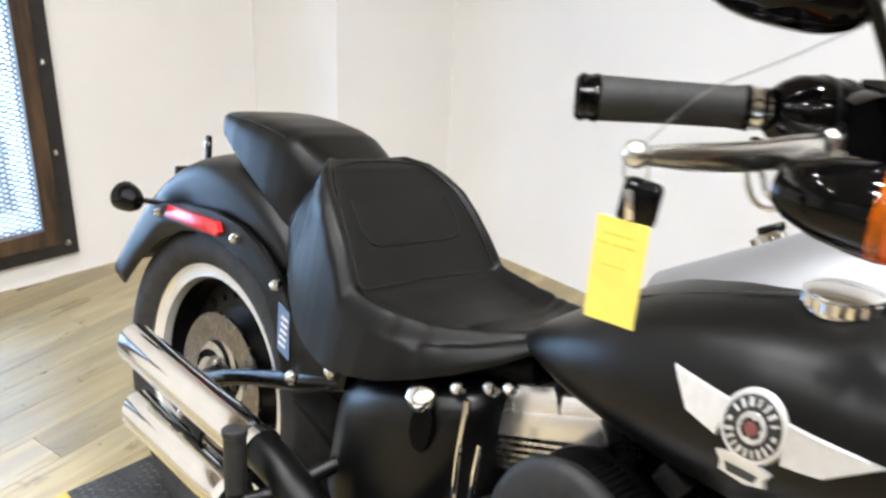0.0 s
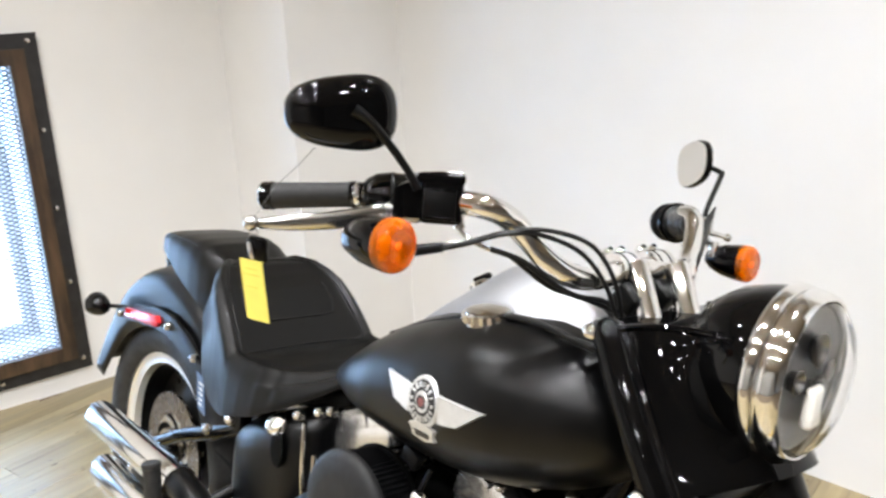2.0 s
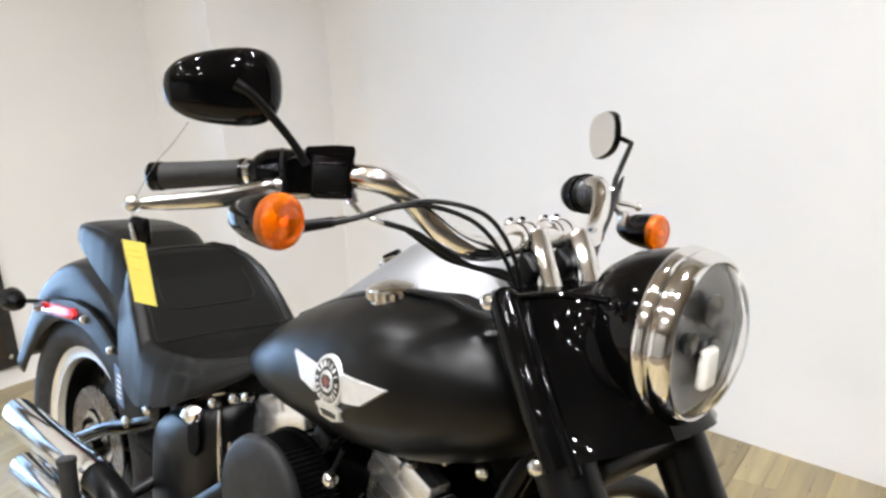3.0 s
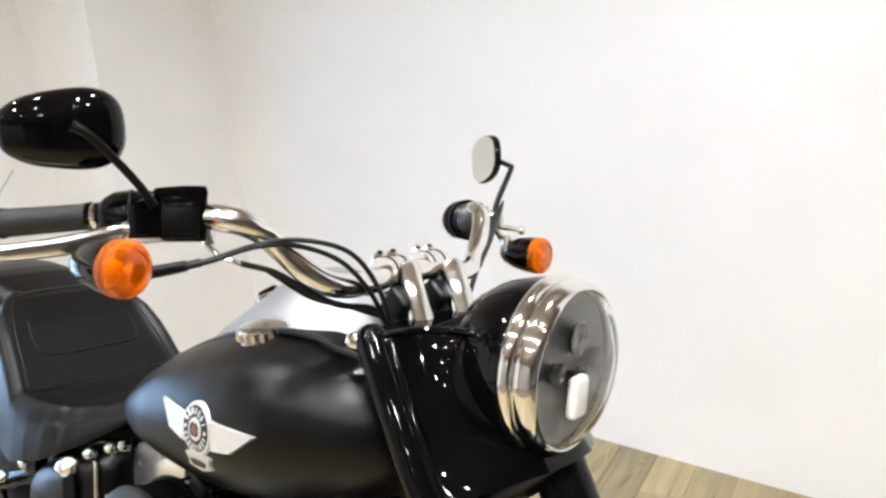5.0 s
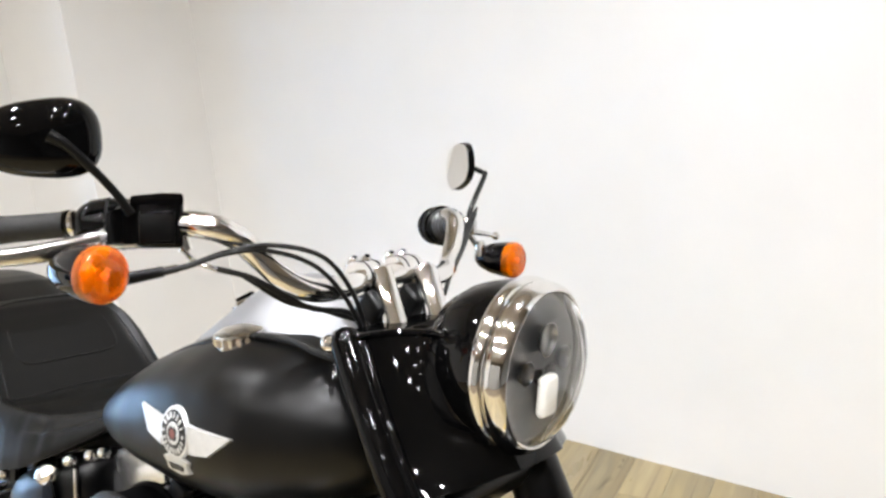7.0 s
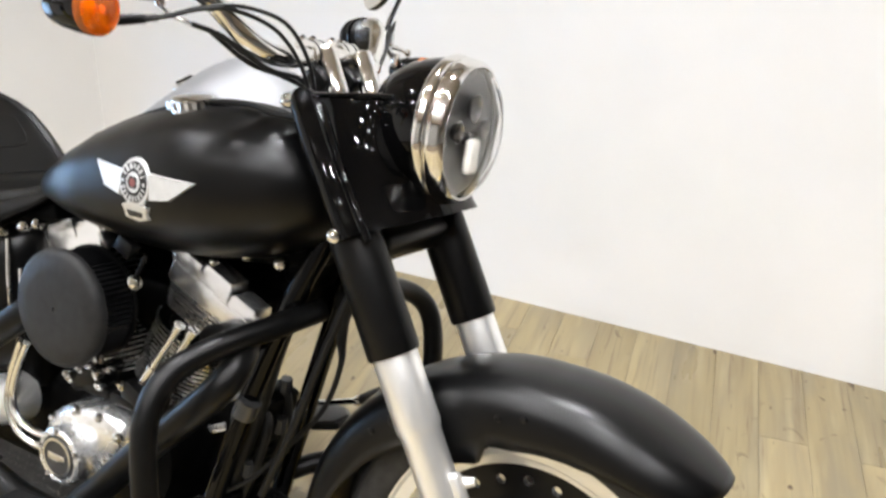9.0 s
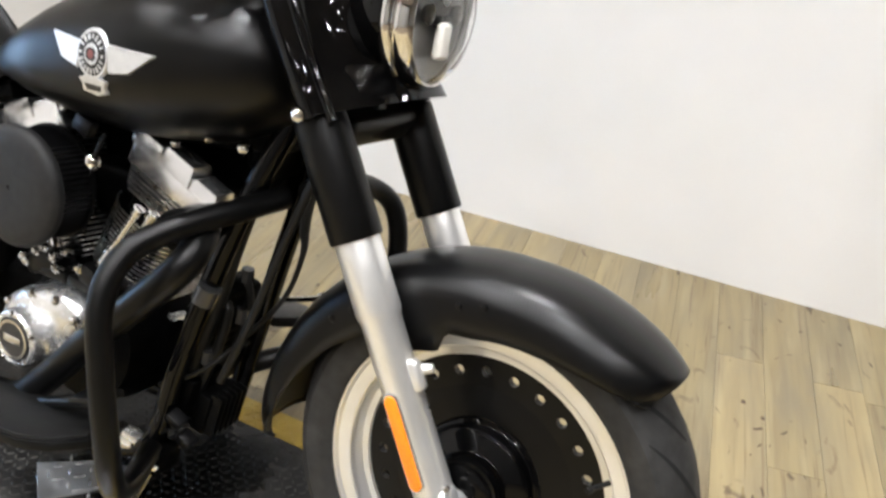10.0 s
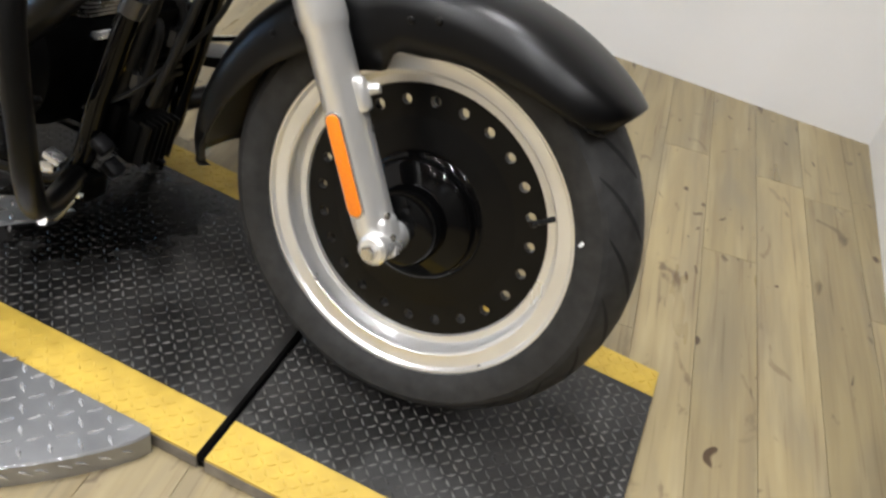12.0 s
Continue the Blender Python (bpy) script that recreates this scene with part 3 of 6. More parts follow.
def crown(r, half, h):
    """Radius of the tread at a distance h from the middle line."""
    return r - 0.027 * (abs(h) / (half * 0.95)) ** 2.2


def tyre(bm, c, r, half, bead, beadhalf):
    side = [(bead, beadhalf), (bead + 0.010, beadhalf + 0.008), (bead + 0.026, half * 0.985), (bead + 0.040, half * 1.0), (r - 0.034, half * 0.985), (r - 0.029, half * 0.97)]
    tread = [(crown(r, half, h), h) for h in np.linspace(half * 0.95, -half * 0.95, 17)]
    lathe(bm, side + tread + [(q, -h) for q, h in side[::-1]], axis_y(c), 72)


def groove_shade(bm, c, r, half, side, ang):
    """The shade of a curved tread groove, as a thin dark inlay that stands a hair off the tread."""
    m = axis_y(c)
    pts = []
    for k in range(9):
        u = k / 8
        h = half * (0.10 + 0.86 * u) * side
        pts.append((crown(r, half, h) + 0.0007, ang + 0.36 * u ** 1.2, h, 0.0072 * math.sin(math.pi * (0.12 + 0.80 * u))))
    vs = [[bm.verts.new(m @ Vector((rr * math.cos(a + q), rr * math.sin(a + q), h))) for q in (-w / rr, 0, w / rr)] for rr, a, h, w in pts]
    for a, b in zip(vs, vs[1:]):
        for k in range(2):
            bm.faces.new((a[k], a[k + 1], b[k + 1], b[k]))


M["groove"] = material("groove_shade", (0.002, 0.002, 0.002), 0.8, vary=0.2, scale=50)


def holed_disc(bm, c, r0, r1, hole_r, hole_d, count, h0, h1):
    """A disc ring with round holes right through it."""
    m = axis_y(c)
    step = 2 * math.pi / count

    def v(r, a, h):
        return bm.verts.new(m @ Vector((r * math.cos(a), r * math.sin(a), h)))
    for k in range(count):
        a0 = k * step
        mid = a0 + step / 2
        outer = [(r0, a0), (r0, mid), (r0, a0 + step), ((r0 + r1) / 2, a0 + step), (r1, a0 + step), (r1, mid), (r1, a0), ((r0 + r1) / 2, a0)]
        hx, hy = hole_r * math.cos(mid), hole_r * math.sin(mid)
        hole = []
        for r, a in outer:
            x, y = r * math.cos(a) - hx, r * math.sin(a) - hy
            q = math.atan2(y, x)
            hole.append((hx + hole_d * math.cos(q), hy + hole_d * math.sin(q)))
        rows = []
        for h in (h0, h1):
            rows.append(([v(r, a, h) for r, a in outer], [bm.verts.new(m @ Vector((x, y, h))) for x, y in hole]))
        for o, i in rows:
            for q in range(8):
                bm.faces.new((o[q], o[(q + 1) % 8], i[(q + 1) % 8], i[q]))
        for q in range(8):
            bm.faces.new((rows[0][1][q], rows[0][1][(q + 1) % 8], rows[1][1][(q + 1) % 8], rows[1][1][q]))
    bmesh.ops.remove_doubles(bm, verts=bm.verts, dist=1e-5)


def wheel(name, c, r, half, rimhalf, label, disc_mat, hub_profile, disc_h, barrel, dark_barrel=False):
    hubm = B()
    lathe(hubm, hub_profile, axis_y(c), 48)
    w = part(name, hubm, M["gloss"], bike, label)
    bm = B()
    tyre(bm, c, r, half, 0.236, rimhalf + 0.001)
    part("tyre", bm, M["rubber"], w, "worn black road tyre")
    bm = B()
    for k in range(44):
        groove_shade(bm, c, r, half, 1 if k % 2 else -1, k * 2 * math.pi / 44)
    tagged(part("tread_pattern", bm, M["groove"], w), kind="stuff")
    bm = B()
    e = rimhalf
    prof = [(barrel, disc_h), (barrel + 0.002, disc_h + 0.004), ((barrel + 0.212) / 2, e - 0.030), (0.2060, e - 0.021), (0.2085, e - 0.016), (0.2090, e - 0.0095), (0.2110, e - 0.0080),
            (0.2200, e - 0.0085), (0.2290, e - 0.0065), (0.2330, e - 0.0015), (0.2400, e), (0.2455, e - 0.002), (0.2465, e - 0.006), (0.236, e - 0.012), (0.208, e - 0.04),
            (0.208, -e + 0.04), (0.236, -e + 0.012), (0.2465, -e + 0.006), (0.2455, -e + 0.002), (0.240, -e), (0.218, -e + 0.006),
            (0.207, -e + 0.016), (barrel + 0.002, -e + 0.03), (barrel, disc_h - 0.02)]
    lathe(bm, prof, axis_y(c), 72)
    part("rim", bm, M["satin_alu"], w, "polished aluminium rim with a machined lip")
    # dark lining puts the shade seen through the holes into the colour
    bm = B()
    lathe(bm, [(barrel - 0.003, disc_h - 0.0205), (barrel - 0.001, -e + 0.0300), (0.2035, -e + 0.0180)], axis_y(c), 72)
    part("rim_back", bm, M["dirtblack"], w, "dark sheet for the shade inside the rim back")
    if dark_barrel:
        bm = B()
        lathe(bm, [(barrel - 0.003, disc_h + 0.001), (barrel - 0.002, disc_h + 0.008), (0.2010, e - 0.034), (0.2030, e - 0.0265), (0.2050, e - 0.0255)], axis_y(c), 72)
        part("rim_barrel", bm, disc_mat, w, "black inner barrel of the rim")
    bm = B()
    holed_disc(bm, c, 0.142, barrel + 0.002, 0.1650, 0.0080, 24, disc_h - 0.012, disc_h)
    part("hole_ring", bm, disc_mat, w, "black wheel disc pierced by a ring of round holes")
    bm = B()
    lathe(bm, [(0.0, disc_h - 0.012), (0.142, disc_h - 0.012), (0.1425, disc_h - 0.0005), (0.10, disc_h + 0.005), (0.03, disc_h + 0.007), (0.0, disc_h + 0.007)], axis_y(c), 64)
    part("disc", bm, disc_mat, w, "solid black wheel disc")
    return w


front_wheel = wheel("front_wheel", FW, 0.311, 0.066, 0.052, "front wheel with a black pierced disc and polished rim", M["satin"],
                    [(0.0, 0.092), (0.042, 0.092), (0.050, 0.089), (0.054, 0.083), (0.055, 0.052), (0.058, 0.050), (0.082, 0.048), (0.087, 0.044), (0.089, 0.036), (0.089, 0.030), (0.094, 0.028), (0.098, 0.022), (0.100, 0.014), (0.0, 0.014)], 0.018, 0.188)
rear_wheel = wheel("rear_wheel", RW, 0.326, 0.100, 0.080, "rear wheel with a black disc and polished rim", M["satin"],
                   [(0.0, 0.085), (0.03, 0.085), (0.034, 0.080), (0.036, 0.05), (0.05, 0.03), (0.07, 0.015), (0.0, 0.010)], 0.004, 0.199, dark_barrel=True)
bm = B()
lathe(bm, [(0.0, 0.0), (0.004, 0.0), (0.0035, 0.026), (0.005, 0.028), (0.005, 0.036), (0.0, 0.037)],
      frame_of(FW + Vector((0.186, -0.036, 0.084)), (-0.55, -0.75, -0.2)), 10)
part("valve_stem", bm, M["hose"], front_wheel)
bm = B()
block(bm, (0.005, 0.002, 0.008), pose(FW.x + 0.235, -0.0665, FW.z + 0.080, 0, 25, 0), 0.0006)
part("tyre_mark", bm, M["reveal"], front_wheel, "small white paint dot on the tyre")

# rear brake rotor with slots
bm = B()
m = axis_y(RW)


lathe(bm, [(0.084, 0.056), (0.138, 0.056), (0.138, 0.062), (0.084, 0.062)], m, 64, closed=True)
lathe(bm, [(0.0, 0.056), (0.053, 0.056), (0.053, 0.063), (0.0, 0.063)], m, 32)
part("brake_rotor", bm, M["rotor"], rear_wheel, "floating steel brake rotor with curved slots")
for k in range(6):
    a = k * math.pi / 3
    edge = [(0.048 + 0.042 * i / 8, a + 1.15 * (i / 8) ** 1.3) for i in range(9)]
    outline = [(r, q - 0.30) for r, q in edge] + [(r, q + 0.26) for r, q in edge[::-1]]
    bm = B()
    loft(bm, [[m @ Vector((r * math.cos(q), r * math.sin(q), h)) for r, q in outline] for h in (0.0565, 0.0616)])
    part("rotor_arm", bm, M["brushed"], rear_wheel)
for k in range(5):
    a = k * 2 * math.pi / 5 + 0.3
    bm = B()
    lathe(bm, [(0.0, 0.070), (0.006, 0.069), (0.007, 0.062), (0.007, 0.058)], m @ Matrix.Translation((0.040 * math.cos(a), 0.040 * math.sin(a), 0)), 10)
    part("rotor_bolt", bm, M["chrome"], rear_wheel)


# fenders
def fender(name, c, radius, a0, a1, half, inner, mat, label, n=44, end_taper=(0.5, 0.8)):
    """A crowned mudguard swept from angle a0 to a1 (degrees) with side skirts."""
    bm = B()
    loops = []
    for i in range(n + 1):
        u = i / n
        a = radians(a0 + (a1 - a0) * u)
        s = min(u / 0.13, 1.0)
        e = min((1 - u) / 0.10, 1.0)
        ta = end_taper[0] + (1 - end_taper[0]) * math.sqrt(max(0.0, 1 - (1 - s) ** 2))
        tb = end_taper[1] + (1 - end_taper[1]) * math.sqrt(max(0.0, 1 - (1 - e) ** 2))
        w = half * min(ta, tb)
        R = radius(u)
        ri = inner(u)
        crown = 0.046
        prof = [(-w * 1.00, ri), (-w * 1.0, (ri + R - crown) / 2), (-w * 0.99, R - crown)]
        for q in np.linspace(-0.94, 0.94, 13):
            prof.append((w * q * 1.0, R - crown + crown * math.sqrt(max(0.0, 1 - abs(q) ** 2.5))))
        prof += [(w * 0.99, R - crown), (w, (ri + R - crown) / 2), (w, ri)]
        loops.append([(c[0] + r * math.cos(a), y, c[1] + r * math.sin(a)) for y, r in prof])
    loft(bm, loops, cap=False, closed=False)
    return part(name, bm, mat, bike, label, sharp=50, solid=0.004)


def front_inner(u):
    # u: 0 at the front tip, 1 at the rear
    base = np.interp(u, [0, 0.06, 0.18, 0.32, 0.385, 0.405, 0.48, 0.50, 0.62, 0.78, 0.92, 1.0], [0.336, 0.308, 0.276, 0.253, 0.250, 0.222, 0.222, 0.252, 0.260, 0.278, 0.300, 0.322])
    return float(base)


front_fender = fender("front_fender", (1.612, 0.302), lambda u: float(np.interp(u, [0, 0.1, 0.3, 0.45, 0.6, 0.85, 1.0], [0.374, 0.362, 0.344, 0.343, 0.347, 0.351, 0.352])), 45, 185.5, 0.094, front_inner, M["denim"], "matte black front mudguard with deep skirts", n=72, end_taper=(0.66, 0.8))


def rear_inner(u):
    return float(np.interp(u, [0, 0.2, 0.45, 0.62, 0.80, 0.92, 1.0], [0.30, 0.272, 0.268, 0.272, 0.285, 0.304, 0.326]))


rear_fender = fender("rear_fender", (0.0, 0.362), lambda u: float(np.interp(u, [0, 0.3, 0.5, 0.68, 0.80, 0.90, 1.0], [0.417, 0.417, 0.408, 0.392, 0.388, 0.396, 0.420])), 52, 169, 0.120, rear_inner, M["denim"], "matte black bobbed rear mudguard", end_taper=(1.0, 1.0))


def bolt(name, p, axis, r=0.009, h=0.008, mat="chrome", parent=None, dome=True):
    bm = B()
    prof = [(0.0, h), (r * 0.5, h * 0.93), (r * 0.85, h * 0.65), (r, h * 0.2), (r, -0.004)] if dome else [(0.0, h), (r * 0.9, h), (r, h * 0.85), (r, -0.004)]
    lathe(bm, prof, frame_of(p, axis), 14 if dome else 6)
    return part(name, bm, M[mat], parent or bike)


for p in ((1.585, -0.0935, 0.593), (1.621, -0.0935, 0.603), (1.425, -0.0935, 0.535), (1.395, -0.0935, 0.51)):
    bolt("fender_rivet", p, (0, -1, 0), 0.005, 0.003, "denim", front_fender)

# ---- fork ----
RAKE = Vector((0.187, 0, -0.336)).normalized()


def fork_leg(y):
    """One telescopic leg: black upper cover, polished slider, axle clamp."""
    bot = Vector((1.434 if y < 0 else 1.440, y, 0.647))
    m = frame_of(bot, RAKE)
    bm = B()
    lathe(bm, [(0.0, -0.32), (0.020, -0.32), (0.020, -0.172), (0.0355, -0.168), (0.0365, -0.160), (0.0370, -0.004), (0.0355, 0.0), (0.030, 0.0)], m, 32)
    leg = part("fork_leg", bm, M["satin"], bike, "fork leg with a black upper cover and polished lower slider")
    bm = B()
    lathe(bm, [(0.028, -0.02), (0.0315, -0.002), (0.0318, 0.100), (0.0305, 0.106), (0.0285, 0.112), (0.0282, 0.36), (0.026, 0.385), (0.0, 0.39)], m, 32)
    part("slider", bm, M["satin_alu"], leg, "polished aluminium fork slider")
    ax = Vector((1.633, y, 0.311))
    bm = B()
    lathe(bm, [(0.0, 0.040), (0.016, 0.040), (0.021, 0.036), (0.0215, -0.028), (0.0, -0.028)], frame_of(ax, (0, -1, 0)), 24)
    block(bm, (0.048, 0.040, 0.060), frame_of(bot + RAKE * 0.378 + Vector((0.008, -0.002, 0.0)), RAKE), 0.012, 3)
    part("axle_clamp", bm, M["satin_alu"], leg, "cast axle clamp")
    s = -1 if y < 0 else 1
    bm = B()
    lathe(bm, [(0.0, 0.012), (0.009, 0.012), (0.011, 0.009), (0.011, 0.0)], frame_of(ax + Vector((0, s * 0.040 if s < 0 else 0.04, 0)), (0, s, 0)), 6)
    lathe(bm, [(0.0075, 0.0), (0.0075, 0.0125), (0.004, 0.0125), (0.0, 0.006)], frame_of(ax + Vector((0, s * 0.040, 0)), (0, s, 0)), 16)
    part("axle_nut", bm, M["bolt"], leg)
    for d in (0.345, 0.375):
        bm = B()
        lathe(bm, [(0.0, 0.004), (0.004, 0.0035), (0.005, 0.001), (0.005, 0.0)], frame_of(bot + RAKE * d + Vector((0.030, s * 0.012, 0.008)), (0.4, s * 0.8, 0.2)), 10)
        part("pinch_bolt", bm, M["bolt"], leg)
    if y < 0:
        bm = B()
        pts = []
        for k in range(9):
            a = math.pi * k / 8
            pts.append((0.0095 * math.cos(a), 0.058 + 0.0095 * math.sin(a)))
        for k in range(9):
            a = math.pi + math.pi * k / 8
            pts.append((0.0095 * math.cos(a), -0.058 + 0.0095 * math.sin(a)))
        fm = Matrix.Translation(bot + RAKE * 0.280 + Vector((-0.004, -0.0262, 0))) @ Matrix(((-RAKE.z, RAKE.x, 0, 0), (0, 0, -1, 0), (RAKE.x, RAKE.z, 0, 0), (0, 0, 0, 1)))
        prism(bm, pts, fm, 0.007, 0.002)
        part("side_reflector", bm, M["reflector"], leg, "orange side reflector strip")
        bm = B()
        pts2 = [(x * 1.25, z * 1.05) for x, z in pts]
        prism(bm, pts2, fm, 0.004, 0.001)
        part("reflector_base", bm, M["brushed"], leg)
    bm = B()
    bp = bot + RAKE * 0.193
    block(bm, (0.022, 0.018, 0.046), frame_of(bp + Vector((0.026, s * 0.002, 0.012)), RAKE), 0.007, 3)
    tube(bm, [bp + Vector((0.024, -s * 0.006, 0.016)), bp + Vector((0.044, -s * 0.012, 0.024))], [0.010, 0.006], 12)
    part("fender_bracket", bm, M["satin_alu"], leg, "cast mudguard bracket lug")
    return leg


fork_leg(-0.120)
fork_leg(0.106)


# ---- nacelle and headlight ----
bm = B()
loops = []
back_plan = list(spline_xy([(0.0, -0.118), (0.002, -0.140), (0.012, -0.152), (0.030, -0.155), (0.044, -0.148)], 4))
LEVELS = [0.0, 0.012, 0.03, 0.06] + [0.1 + 0.9 * i / 20 for i in range(21)]
for u in LEVELS:
    # each level sweeps hollow from the fork cover into the round bucket and grows fuller below it
    x0, z0 = 1.238 + (1.345 - 1.238) * u, 0.966 - (0.966 - 0.795) * u
    k = 1.0 - 0.05 * (1 - u)
    nose = 0.110 + 0.033 * (1 - u)
    rim_z = z0 + 0.10 * nose * (1 - u)
    w = math.sqrt(max(0.0, 0.0915 ** 2 - (rim_z - 0.945) ** 2))
    w = (w ** 8 + 0.058 ** 8) ** 0.125
    s = min(1.0, u / 0.9) ** 1.15
    p0, p2 = back_plan[-1], (nose - 0.014, -w)
    p1 = (0.056 + 0.016 * s, -(w * 0.78) * (1 - s) - 0.122 * s)
    half_plan = [(x, y * k) for x, y in back_plan]
    for i in range(1, 15):
        v = i / 14
        half_plan.append(tuple((1 - v) ** 2 * a + 2 * v * (1 - v) * b + v * v * c for a, b, c in zip((p0[0], p0[1] * k), p1, p2)))
    for i in range(1, 7):
        half_plan.append((p2[0] + 0.014 * math.sin(i * math.pi / 12), p2[1] * math.cos(i * math.pi / 12)))
    half_plan[-1] = (nose, 0.0)
    pull = 0.004 * max(0.0, 1 - u / 0.03)
    plan = half_plan + [(x, -y) for x, y in half_plan[-2::-1]]
    loops.append([(x0 + px, py * (1 - pull * 8), z0 + px * (0.10 * (1 - u) + 0.38 * u ** 3) + pull) for px, py in plan])
loft(bm, loops, cap=True)
nacelle = part("headlight_nacelle", bm, M["gloss"], bike, "gloss black headlight nacelle between the fork legs", sharp=62)
bm = B()
ball(bm, (1.262, -0.137, 0.963), 0.0200, 20)
tube(bm, [(1.262, -0.137, 0.963), (1.297, -0.144, 0.908), (1.341, -0.150, 0.842), (1.368, -0.151, 0.800)], 0.0200, 22, 4)
part("nacelle_bead", bm, M["gloss"], nacelle)
bm = B()
tube(bm, [(1.285, -0.131, 0.963), (1.320, -0.139, 0.908), (1.364, -0.146, 0.842), (1.391, -0.147, 0.800)], 0.0065, 12, 4)
part("nacelle_bead", bm, M["gloss"], nacelle)
for p in ((1.352, -0.1685, 0.801), (1.246, -0.150, 0.962)):
    bolt("nacelle_bolt", p, (0.15, -1, 0.1), 0.0105, 0.009, "chrome", nacelle)
bm = B()
tube(bm, [Vector(p) + Vector((-0.002, 0, -0.001)) for p in loops[0][2:-2:2]], 0.0050, 10)
part("nacelle_lip", bm, M["gloss"], nacelle)
HL = Vector((1.443, 0.001, 0.943))
hm = frame_of(HL, (1, 0.06, -0.02)) @ Matrix.Scale(1.03, 4)
bm = B()
lathe(bm, [(0.0, -0.140), (0.040, -0.134), (0.066, -0.116), (0.083, -0.090), (0.0915, -0.064), (0.0950, -0.048), (0.0958, -0.037)], hm, 48)
headlight = part("headlight", bm, M["gloss"], bike, "round headlight with gloss black bucket and chrome trim")
bm = B()
lathe(bm, [(0.0905, -0.0385), (0.0955, -0.0392), (0.0988, -0.0372), (0.1006, -0.0335), (0.1012, -0.0290), (0.1004, -0.0245), (0.0982, -0.0215), (0.0955, -0.0203), (0.0940, -0.0200), (0.0940, -0.0170), (0.0975, -0.0160), (0.0985, -0.0120), (0.0980, -0.0060), (0.0962, 0.0000), (0.0935, 0.0045), (0.0905, 0.0065), (0.0885, 0.0060), (0.0875, 0.0020), (0.0870, -0.0100), (0.0, -0.012)], hm, 64)
part("trim_ring", bm, M["chrome"], headlight, "wide chrome headlight trim ring")
bm = B()
lathe(bm, [(0.0, -0.010), (0.0855, -0.0095), (0.0858, -0.006), (0.080, -0.003), (0.076, -0.004), (0.0, -0.004)], hm, 48)
part("inner_bowl", bm, M["smoke"], headlight, "smoky black inner reflector")
for (u, v, r) in ((0.034, 0.0, 0.020), (0.004, 0.044, 0.014), (0.004, -0.044, 0.014), (-0.006, 0.014, 0.010), (-0.006, -0.014, 0.010)):
    bm = B()
    lathe(bm, [(r, 0.008), (r * 0.95, 0.0085), (r * 0.8, 0.002), (0.0, -0.001)], hm @ Matrix.Translation((u, v, -0.003)), 24)
    part("lamp_bowl", bm, M["bowl"], headlight)
bm = B()
block(bm, (0.048, 0.034, 0.014), hm @ Matrix.Translation((-0.030, 0.0, 0.007)), 0.0065, 3)
part("led_panel", bm, M["led"], headlight, "pale rounded light panel low in the headlight")
bm = B()
lathe(bm, [(0.0, 0.034), (0.02, 0.0332), (0.04, 0.0303), (0.06, 0.0250), (0.074, 0.0190), (0.083, 0.0120), (0.0876, 0.0050), (0.0876, 0.002), (0.081, 0.0100), (0.06, 0.0222), (0.04, 0.0276), (0.0, 0.0312)], hm, 48)
glass = part("lens", bm, M["glass"], headlight, "clear domed glass lens")
glass.visible_shadow = False
bolt("trim_screw", (1.432, -0.012, 0.838), (0.5, 0, -1), 0.006, 0.008, "satin", headlight)

# ---- handlebar ----
BAR_RIGHT = [(0.912, -0.400, 1.075), (1.006, -0.335, 1.090), (1.070, -0.290, 1.095), (1.115, -0.260, 1.097), (1.142, -0.247, 1.096), (1.154, -0.231, 1.091), (1.159, -0.208, 1.078), (1.171, -0.190, 1.058), (1.190, -0.174, 1.036), (1.203, -0.150, 1.021), (1.208, -0.115, 1.015), (1.203, -0.070, 1.016), (1.194, -0.035, 1.018)]
BAR_LEFT = [(1.200, 0.050, 1.018), (1.185, 0.100, 1.001), (1.170, 0.155, 0.999), (1.148, 0.195, 1.008), (1.122, 0.240, 1.040), (1.104, 0.262, 1.064), (1.075, 0.280, 1.066), (1.030, 0.305, 1.045), (1.014, 0.326, 1.042), (0.948, 0.408, 1.031)]
bm = B()
bar_line = BAR_RIGHT + [(1.198, 0.0, 1.018)] + BAR_LEFT
tube(bm, bar_line, [0.0128 if k < 3 or k > len(bar_line) - 4 else 0.0148 for k in range(len(bar_line))], 20, 6)
handlebar = part("handlebar", bm, M["chrome"], bike, "thick chrome handlebar swept back to the rider")
